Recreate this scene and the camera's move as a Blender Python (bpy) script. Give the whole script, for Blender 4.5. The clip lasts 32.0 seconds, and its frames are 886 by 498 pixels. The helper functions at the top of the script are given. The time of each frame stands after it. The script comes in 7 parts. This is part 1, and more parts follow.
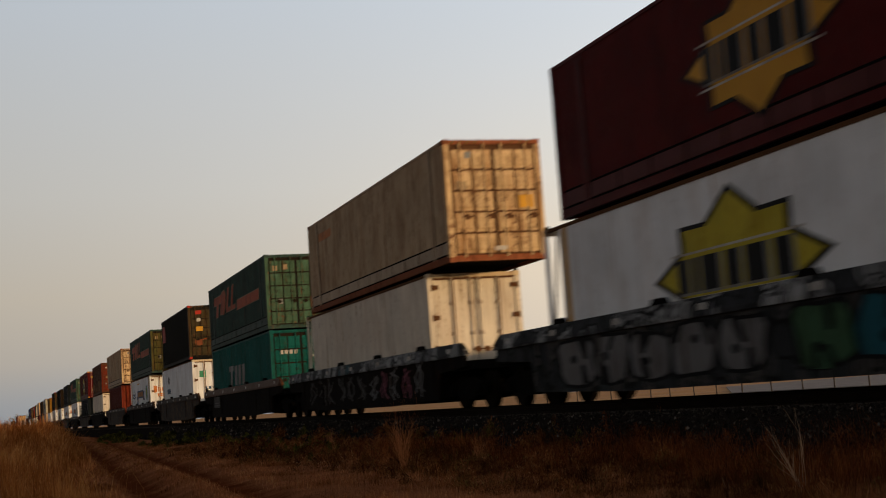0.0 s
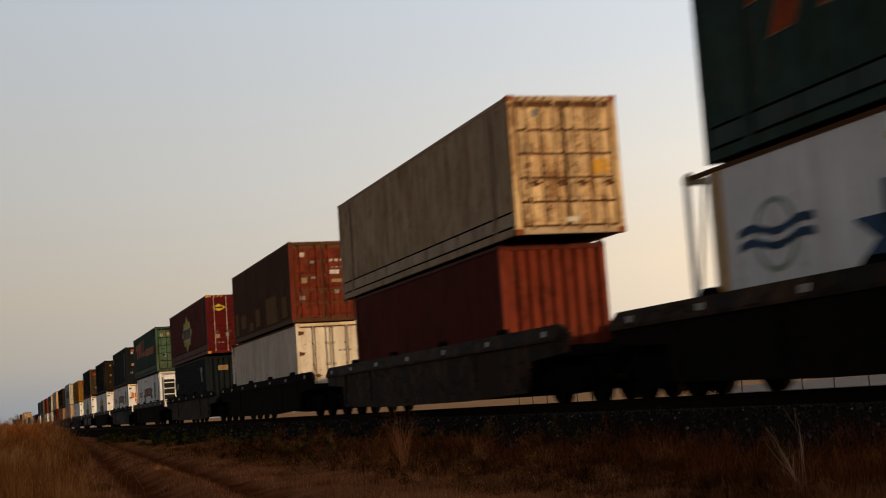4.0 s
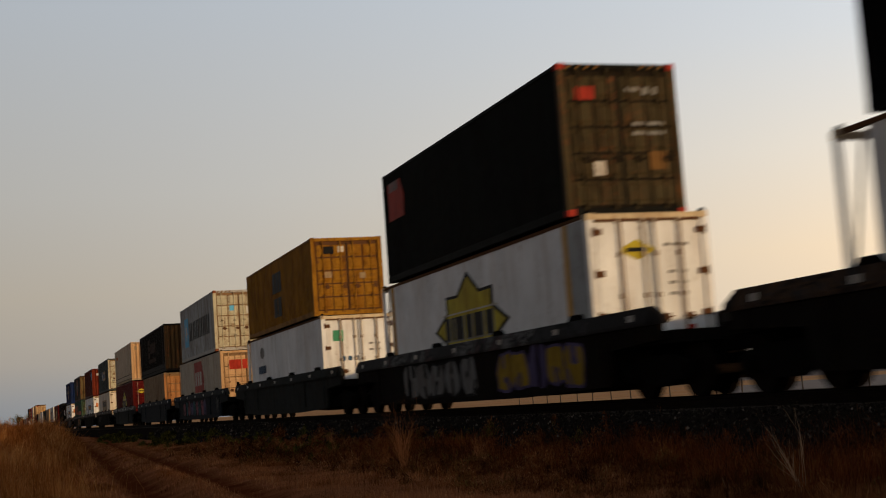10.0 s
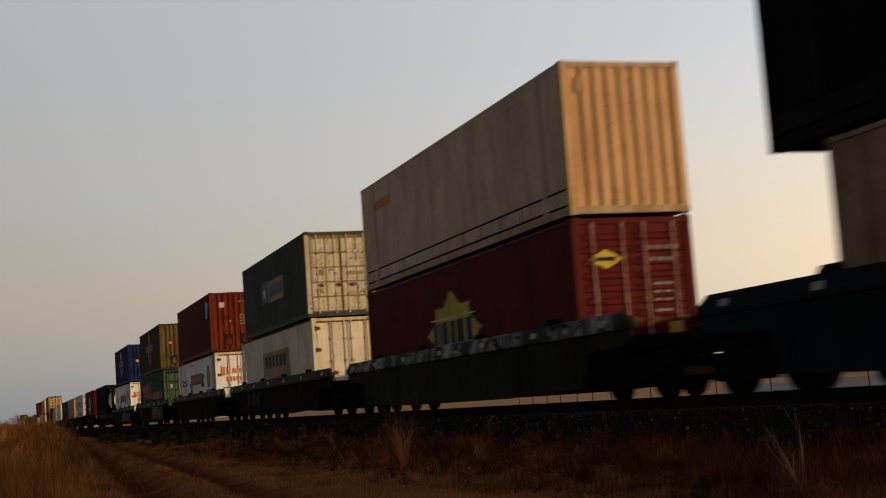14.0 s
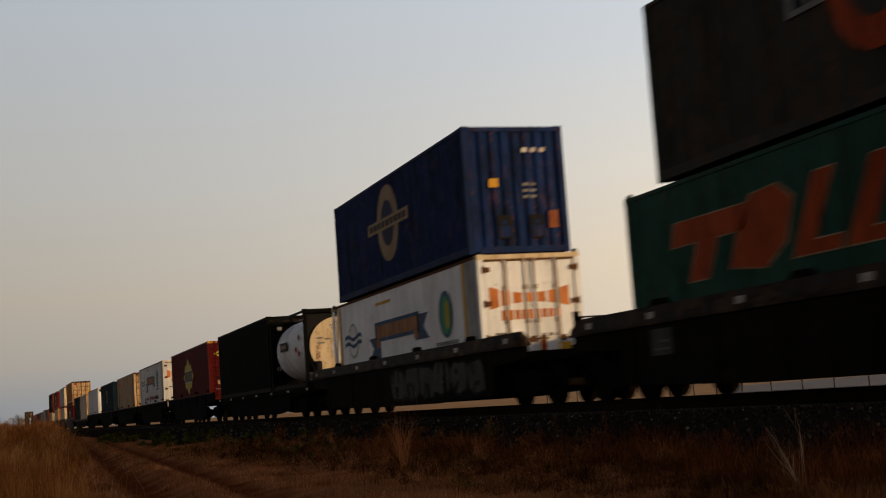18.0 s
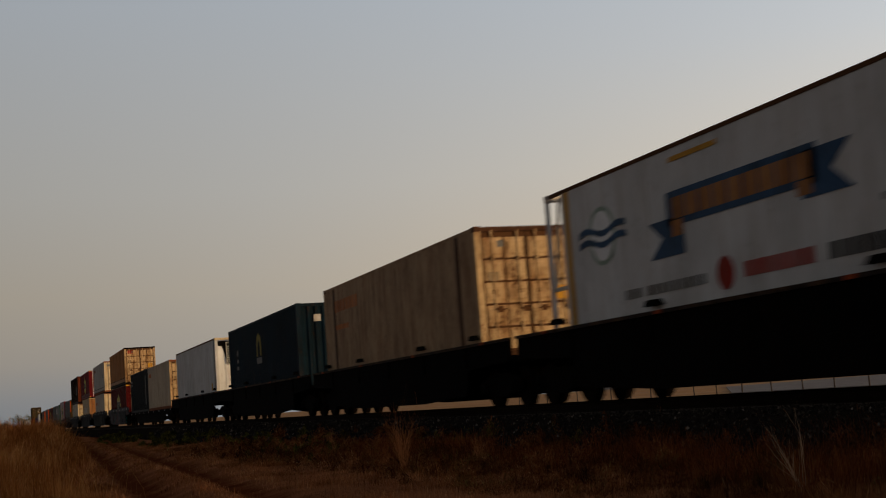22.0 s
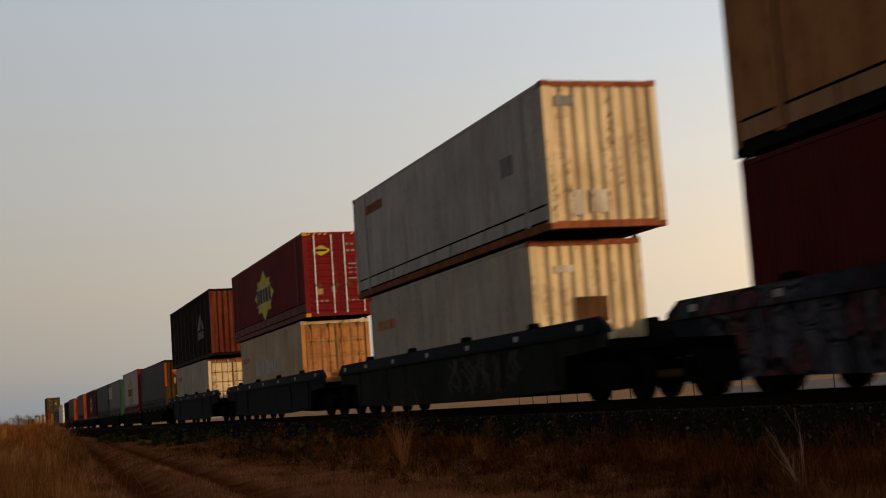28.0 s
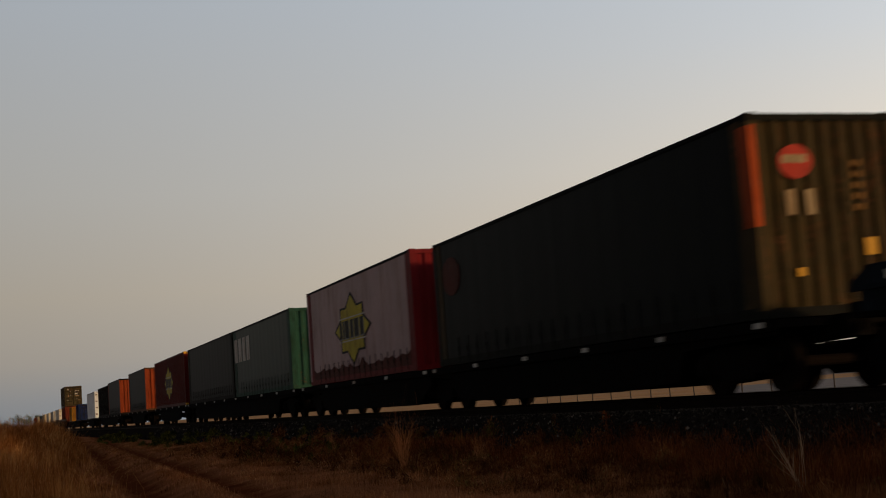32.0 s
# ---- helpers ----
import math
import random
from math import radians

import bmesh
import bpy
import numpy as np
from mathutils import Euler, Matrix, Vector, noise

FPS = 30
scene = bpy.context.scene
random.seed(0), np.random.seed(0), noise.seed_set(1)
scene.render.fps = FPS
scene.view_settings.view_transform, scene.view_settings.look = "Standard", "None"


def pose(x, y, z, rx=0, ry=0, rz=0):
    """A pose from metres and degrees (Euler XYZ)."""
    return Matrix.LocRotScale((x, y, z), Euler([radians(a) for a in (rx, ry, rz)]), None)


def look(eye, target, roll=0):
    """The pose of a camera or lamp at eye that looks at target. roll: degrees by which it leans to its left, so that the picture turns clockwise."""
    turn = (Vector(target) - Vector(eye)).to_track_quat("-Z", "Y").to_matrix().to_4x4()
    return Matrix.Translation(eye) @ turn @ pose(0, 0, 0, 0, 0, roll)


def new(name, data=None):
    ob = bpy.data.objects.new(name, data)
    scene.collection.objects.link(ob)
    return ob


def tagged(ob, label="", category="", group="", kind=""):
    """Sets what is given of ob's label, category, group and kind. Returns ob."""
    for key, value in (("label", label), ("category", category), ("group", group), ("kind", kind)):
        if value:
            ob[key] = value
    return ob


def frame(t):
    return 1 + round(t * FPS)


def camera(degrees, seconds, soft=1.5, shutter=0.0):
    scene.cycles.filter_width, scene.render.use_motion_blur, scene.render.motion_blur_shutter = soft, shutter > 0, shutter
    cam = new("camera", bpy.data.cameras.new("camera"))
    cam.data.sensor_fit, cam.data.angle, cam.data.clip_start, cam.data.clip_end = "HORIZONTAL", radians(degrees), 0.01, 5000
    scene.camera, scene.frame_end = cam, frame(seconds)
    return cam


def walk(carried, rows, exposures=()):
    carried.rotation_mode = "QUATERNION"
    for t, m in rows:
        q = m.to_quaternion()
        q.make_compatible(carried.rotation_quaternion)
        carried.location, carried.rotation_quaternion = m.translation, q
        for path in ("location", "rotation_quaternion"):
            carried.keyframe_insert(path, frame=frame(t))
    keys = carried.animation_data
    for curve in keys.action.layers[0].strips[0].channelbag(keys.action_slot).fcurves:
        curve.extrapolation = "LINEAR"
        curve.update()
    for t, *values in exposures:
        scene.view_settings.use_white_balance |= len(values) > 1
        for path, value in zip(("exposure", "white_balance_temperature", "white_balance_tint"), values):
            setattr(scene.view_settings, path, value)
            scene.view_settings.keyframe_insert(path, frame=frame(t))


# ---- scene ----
# World: the track runs along +Y, the top of the rail is z = 0, the train comes towards -Y.
EYE = (0.0, 0.0, 0.226)
YAW, PITCH = radians(18.493), radians(6.293)
AIM = (math.sin(YAW) * math.cos(PITCH), math.cos(YAW) * math.cos(PITCH), 0.226 + math.sin(PITCH))
cam = camera(35.76, 32.0, soft=1.05, shutter=0.4)
STAND = look(EYE, AIM, -4.075)
walk(cam, [(0.0, STAND), (32.0, STAND)],
     exposures=[(0.0, 0.15), (3.0, 0.22), (6.0, 0.08), (7.0, 0.2), (8.0, 0.24), (9.0, 0.02), (13.0, -0.06), (16.0, 0.04), (18.0, 0.02), (20.0, -0.25), (22.0, -0.38), (24.0, -0.38), (25.5, -0.42), (28.0, 0.03), (30.0, 0.2), (31.0, 0.14), (32.0, -0.24)])

# ---- world and sun: clear sky at dusk, glowing towards the low sun behind the train, to the right of and behind the camera ----
SUN_AZ, SUN_EL = radians(140), radians(4.5)
world = bpy.data.worlds.new("dusk_sky")
scene.world = world
world.use_nodes = True
wn = world.node_tree
wn.nodes.clear()


def wnode(kind, operation="", **inputs):
    node = wn.nodes.new(kind)
    if operation:
        node.operation = operation
    for k, v in inputs.items():
        sock = node.inputs[int(k[1:])]
        if isinstance(v, (int, float, tuple)):
            sock.default_value = v
        else:
            wn.links.new(v, sock)
    return node


sky = wnode("ShaderNodeTexSky")
sky.sky_type, sky.sun_disc = "NISHITA", False
sky.sun_elevation, sky.sun_rotation = SUN_EL, SUN_AZ
sky.air_density, sky.dust_density, sky.ozone_density = 1.0, 2.0, 1.0
clear = wnode("ShaderNodeVectorMath", "SCALE", _0=sky.outputs[0])
clear.inputs["Scale"].default_value = 0.12
co = wnode("ShaderNodeTexCoord")
way = wnode("ShaderNodeSeparateXYZ", _0=co.outputs["Generated"])
level = wnode("ShaderNodeVectorMath", "MULTIPLY", _0=co.outputs["Generated"], _1=(1.0, 1.0, 0.0))
level = wnode("ShaderNodeVectorMath", "NORMALIZE", _0=level.outputs[0])
facing = wnode("ShaderNodeVectorMath", "DOT_PRODUCT", _0=level.outputs[0], _1=(math.sin(SUN_AZ), math.cos(SUN_AZ), 0.0))
facing = wnode("ShaderNodeMath", "MINIMUM", _0=facing.outputs["Value"], _1=0.05)
facing = wnode("ShaderNodeMath", "ADD", _0=facing.outputs[0], _1=0.5)
slope = wnode("ShaderNodeMapRange", _0=way.outputs["Z"])
for k, v in enumerate((0.0, 0.3, 1.65, 0.75)):
    slope.inputs[k + 1].default_value = v
glow = wnode("ShaderNodeMath", "MULTIPLY", _0=facing.outputs[0], _1=slope.outputs[0])
glow = wnode("ShaderNodeMath", "EXPONENT", _0=glow.outputs[0])
haze = wnode("ShaderNodeValToRGB", _0=way.outputs["Z"])
stops = [(0.0, (0.40, 0.43, 0.47)), (0.018, (0.45, 0.46, 0.48)), (0.045, (0.58, 0.53, 0.48)), (0.09, (0.65, 0.58, 0.495)), (0.16, (0.635, 0.615, 0.585)),
         (0.29, (0.555, 0.60, 0.66)), (0.45, (0.18, 0.20, 0.25)), (0.65, (0.075, 0.09, 0.12)), (1.0, (0.035, 0.045, 0.065))]
while len(haze.color_ramp.elements) < len(stops):
    haze.color_ramp.elements.new(0.5)
for el, (at, col) in zip(haze.color_ramp.elements, stops):
    el.position, el.color = at, (*col, 1.0)
warm = wnode("ShaderNodeMath", "ADD", _0=facing.outputs[0], _1=0.13)
warm = wnode("ShaderNodeMath", "MULTIPLY", _0=warm.outputs[0], _1=2.7)
low = wnode("ShaderNodeMapRange", _0=way.outputs["Z"])
for k, v in enumerate((0.02, 0.24, 1.0, 0.0)):
    low.inputs[k + 1].default_value = v
warm = wnode("ShaderNodeMath", "MULTIPLY", _0=warm.outputs[0], _1=low.outputs[0])
warm.use_clamp = True
tint = wnode("ShaderNodeMix")
tint.data_type = "RGBA"
tint.inputs[6].default_value, tint.inputs[7].default_value = (1.005, 1.0, 0.985, 1.0), (1.15, 0.97, 0.73, 1.0)
wn.links.new(warm.outputs[0], tint.inputs[0])
haze = wnode("ShaderNodeVectorMath", "MULTIPLY", _0=haze.outputs[0], _1=tint.outputs[2])
haze = wnode("ShaderNodeVectorMath", "SCALE", _0=haze.outputs[0])
wn.links.new(glow.outputs[0], haze.inputs["Scale"])
# the sky opposite the low sun is already darker
side = wnode("ShaderNodeSeparateXYZ", _0=level.outputs[0])
dusk = wnode("ShaderNodeMapRange", _0=side.outputs["X"])
for k, v in enumerate((-0.75, -0.05, 0.55, 1.0)):
    dusk.inputs[k + 1].default_value = v
dim = wnode("ShaderNodeVectorMath", "SCALE", _0=haze.outputs[0])
wn.links.new(dusk.outputs[0], dim.inputs["Scale"])
haze = dim
both = wnode("ShaderNodeMix")
both.data_type = "RGBA"
both.inputs[0].default_value = 0.94
wn.links.new(clear.outputs[0], both.inputs[6])
wn.links.new(haze.outputs[0], both.inputs[7])
bg = wnode("ShaderNodeBackground", _0=both.outputs[2])
wo = wnode("ShaderNodeOutputWorld", _0=bg.outputs[0])
sun_data = bpy.data.lights.new("sun", "SUN")
sun_data.energy, sun_data.angle, sun_data.color = 3.1, radians(3.0), (1.0, 0.66, 0.33)
sun = new("sun", sun_data)
sun.matrix_world = look((math.sin(SUN_AZ) * 100, math.cos(SUN_AZ) * 100, math.tan(SUN_EL) * 100), (0, 0, 0))

# ---- materials ----
class Nodes:
    """Short hand for a node tree of one material."""

    def __init__(self, name):
        self.mat = bpy.data.materials.new(name)
        self.mat.use_nodes = True
        self.tree = self.mat.node_tree
        self.bsdf = self.tree.nodes["Principled BSDF"]
        self.bsdf.inputs["Specular IOR Level"].default_value = 0.06

    def add(self, kind, **values):
        node = self.tree.nodes.new(kind)
        for key, value in values.items():
            if key in node.inputs:
                node.inputs[key].default_value = value
        return node

    def link(self, a, b):
        self.tree.links.new(a, b)

    def coords(self, sx=1.0, sy=1.0, sz=1.0):
        co = self.add("ShaderNodeTexCoord")
        mp = self.add("ShaderNodeMapping")
        mp.inputs["Scale"].default_value = (sx, sy, sz)
        self.link(co.outputs["Object"], mp.inputs["Vector"])
        return mp.outputs["Vector"]

    def noise(self, vec, scale, detail=4.0, rough=0.6, seed=True):
        n = self.add("ShaderNodeTexNoise", Scale=scale, Detail=detail, Roughness=rough)
        if seed:
            n.noise_dimensions = "4D"
            info = self.add("ShaderNodeObjectInfo")
            mul = self.add("ShaderNodeMath")
            mul.operation = "MULTIPLY"
            mul.inputs[1].default_value = 37.0
            self.link(info.outputs["Random"], mul.inputs[0])
            self.link(mul.outputs[0], n.inputs["W"])
        self.link(vec, n.inputs["Vector"])
        return n.outputs["Fac"]

    def ramp(self, fac, stops):
        r = self.add("ShaderNodeValToRGB")
        e = r.color_ramp.elements
        while len(e) < len(stops):
            e.new(0.5)
        for el, (p, c) in zip(e, stops):
            el.position = p
            el.color = (*c, 1.0) if isinstance(c, tuple) else (c, c, c, 1.0)
        self.link(fac, r.inputs["Fac"])
        return r.outputs["Color"]

    def mix(self, fac, a, b, mode="MIX"):
        m = self.add("ShaderNodeMix")
        m.data_type, m.blend_type = "RGBA", mode
        for sock, val in ((m.inputs[0], fac), (m.inputs[6], a), (m.inputs[7], b)):
            if isinstance(val, (int, float)):
                sock.default_value = val
            elif isinstance(val, tuple):
                sock.default_value = (*val, 1.0)
            else:
                self.link(val, sock)
        return m.outputs[2]

    def bump(self, fac, strength=0.3, dist=0.01):
        b = self.add("ShaderNodeBump", Strength=strength, Distance=dist)
        self.link(fac, b.inputs["Height"])
        self.link(b.outputs[0], self.bsdf.inputs["Normal"])


def set_col(n, col):
    if isinstance(col, tuple):
        n.bsdf.inputs["Base Color"].default_value = (*col, 1.0)
    else:
        n.link(col, n.bsdf.inputs["Base Color"])


TONES = {}


def paint(name, rgb, rust=0.35, rough=0.55, grime=0.45, dent=0.25, stain=0.75):
    """Weathered enamel on steel: fading, rust runs, dirt and shallow dents."""
    TONES[name] = rgb
    n = Nodes(name)
    v = n.coords()
    runs = n.coords(2.2, 2.2, 0.16)
    big = n.noise(v, 0.7, 5.0)
    fine = n.noise(v, 9.0, 6.0, 0.7)
    streak = n.noise(runs, 3.0, 5.0, 0.65)
    pale = tuple(min(1.0, c * 1.2 + 0.0015 * min(1.0, max(rgb) / 0.05)) for c in rgb)
    dark = tuple(c * 0.62 for c in rgb)
    col = n.mix(n.ramp(big, [(0.3, 0.0), (0.7, 1.0)]), dark, pale)
    col = n.mix(0.45, col, rgb)
    dirt = n.mix(1.0, n.ramp(streak, [(0.42, 0.0), (0.72, grime)]), n.ramp(fine, [(0.25, 0.5), (0.7, 1.0)]), "MULTIPLY")
    col = n.mix(dirt, col, tuple(0.5 * c + d * min(1.0, max(rgb) / 0.06) for c, d in zip(rgb, (0.008, 0.0055, 0.0035))))
    spots = n.mix(1.0, n.ramp(streak, [(0.5, 0.0), (0.62, 1.0)]), n.ramp(fine, [(0.56 - 0.1 * rust, 0.0), (0.66, rust * 1.6)]), "MULTIPLY")
    bare = min(1.0, 0.06 + max(rgb) / 0.035)
    col = n.mix(spots, col, (0.13 * bare, 0.05 * bare, 0.022 * bare))
    soot = n.noise(n.coords(1.3, 1.3, 0.3), 1.7, 7.0, 0.7)
    col = n.mix(n.ramp(soot, [(0.47, 0.0), (0.7, stain)]), col, n.mix(1.0, col, (0.44, 0.26, 0.14), "MULTIPLY"))
    drip = n.noise(n.coords(7.0, 7.0, 0.22), 1.6, 4.0, 0.6)
    col = n.mix(n.ramp(drip, [(0.56, 0.0), (0.72, min(1.0, 1.2 * stain))]), col, n.mix(1.0, col, (0.40, 0.24, 0.13), "MULTIPLY"))
    crust = max(0.0, stain - 0.5) * 1.6
    if crust:
        flake = n.noise(n.coords(1.0, 1.0, 0.6), 3.6, 9.0, 0.74)
        col = n.mix(n.ramp(flake, [(0.49, 0.0), (0.62, crust)]), col, n.mix(1.0, col, (0.34, 0.26, 0.20), "MULTIPLY"))
        bloom = n.noise(n.coords(1.0, 1.0, 0.4), 2.3, 8.0, 0.72)
        col = n.mix(n.ramp(bloom, [(0.58, 0.0), (0.68, crust * (0.8 if rust > 0.75 else 0.3))]), col, (0.20 * bare, 0.075 * bare, 0.024 * bare))
    set_col(n, col)
    n.link(n.ramp(fine, [(0.2, max(0.2, rough - 0.12)), (0.8, min(1.0, rough + 0.2))]), n.bsdf.inputs["Roughness"])
    n.bsdf.inputs["Specular IOR Level"].default_value = 0.02 if max(rgb) < 0.012 else 0.05
    n.bump(n.mix(0.5, big, fine), dent, 0.03)
    return n.mat


def plain(name, rgb, rough=0.6, metal=0.0, vary=0.35, scale=6.0, gloss=0.03):
    n = Nodes(name)
    f = n.noise(n.coords(), scale, 5.0, 0.65)
    set_col(n, n.mix(f, tuple(c * (1 - vary) for c in rgb), tuple(min(1.0, c * (1 + vary)) for c in rgb)))
    n.bsdf.inputs["Roughness"].default_value = rough
    n.bsdf.inputs["Metallic"].default_value = metal
    n.bsdf.inputs["Specular IOR Level"].default_value = gloss
    n.bump(f, 0.2, 0.01)
    return n.mat


def sprayed(name, base, colours, cover=0.5, strength=1.0, fine=1.5):
    """Wagon side with outlined blocks of spray paint, worn and sooty."""
    n = Nodes(name)
    v = n.coords(0.0, 1.15, 1.15)
    info = n.add("ShaderNodeObjectInfo")
    go = n.add("ShaderNodeVectorMath")
    go.operation = "SCALE"
    go.inputs[0].default_value = (0.0, 61.0, 23.0)
    n.link(info.outputs["Random"], go.inputs["Scale"])
    bend = n.add("ShaderNodeTexNoise", Scale=1.4, Detail=2.0)
    n.link(v, bend.inputs["Vector"])
    bent = n.add("ShaderNodeVectorMath")
    bent.operation = "SCALE"
    bent.inputs["Scale"].default_value = 0.8
    n.link(bend.outputs["Color"], bent.inputs[0])
    spot = v
    for more in (go.outputs[0], bent.outputs[0]):
        add = n.add("ShaderNodeVectorMath")
        n.link(spot, add.inputs[0])
        n.link(more, add.inputs[1])
        spot = add.outputs[0]
    cell = n.add("ShaderNodeTexVoronoi", Scale=fine)
    edge = n.add("ShaderNodeTexVoronoi", Scale=fine)
    edge.feature = "DISTANCE_TO_EDGE"
    n.link(spot, cell.inputs["Vector"])
    n.link(spot, edge.inputs["Vector"])
    pick = n.add("ShaderNodeSeparateColor")
    n.link(cell.outputs["Color"], pick.inputs[0])
    drift = n.noise(n.coords(0.0, 0.28, 0.0), 1.0, 1.0, 0.4)
    tone = n.mix(0.55, pick.outputs[0], n.ramp(drift, [(0.3, 0.0), (0.7, 1.0)]))
    col = base
    k = len(colours)
    for i, c in enumerate(colours):
        lo, hi = i / k * 0.86, (i + 1) / k * 0.86
        f = n.ramp(tone, [(max(0.0, lo - 0.001), 0.0), (lo, 1.0), (hi, 1.0), (min(1.0, hi + 0.001), 0.0)])
        col = n.mix(f, col, tuple(strength * x for x in c))
    line = n.ramp(edge.outputs["Distance"], [(0.04, 1.0), (0.07, 0.0)])
    col = n.mix(line, col, tuple(0.4 * x for x in base))
    shine = n.ramp(edge.outputs["Distance"], [(0.13, 0.0), (0.15, 0.85), (0.21, 0.85), (0.23, 0.0)])
    col = n.mix(shine, col, (0.02, 0.02, 0.022))
    where = n.noise(n.coords(0.0, 0.16, 0.0), 1.0, 1.0, 0.4)
    col = n.mix(n.ramp(where, [(cover, 0.0), (cover + 0.03, 1.0)]), col, base)
    wear = n.noise(n.coords(2, 2, 0.5), 3.0, 7.0, 0.72)
    col = n.mix(n.ramp(wear, [(0.44, 0.0), (0.72, 0.85)]), col, tuple(0.5 * x for x in base))
    set_col(n, col)
    n.bsdf.inputs["Roughness"].default_value = 0.7
    n.bump(wear, 0.25, 0.02)
    return n.mat


def island_mix(name, stops, rough=0.85, tones=()):
    """Colour that differs from piece to piece of one joined mesh, and from patch to patch."""
    n = Nodes(name)
    geo = n.add("ShaderNodeNewGeometry")
    col = n.ramp(geo.outputs["Random Per Island"], stops)
    for k, (scale, lo, hi, rgb) in enumerate(tones):
        v = n.coords(1.0, 0.45, 1.0)
        move = n.add("ShaderNodeVectorMath")
        move.inputs[1].default_value = (7.3 * k, 3.1 * k, 0.0)
        n.link(v, move.inputs[0])
        col = n.mix(n.ramp(n.noise(move.outputs[0], scale, 4.0, 0.65, False), [(lo, 0.0), (hi, 1.0)]), col, n.mix(1.0, col, rgb, "MULTIPLY"))
    set_col(n, col)
    n.bsdf.inputs["Roughness"].default_value = rough
    n.bsdf.inputs["Specular IOR Level"].default_value = 0.0
    return n.mat


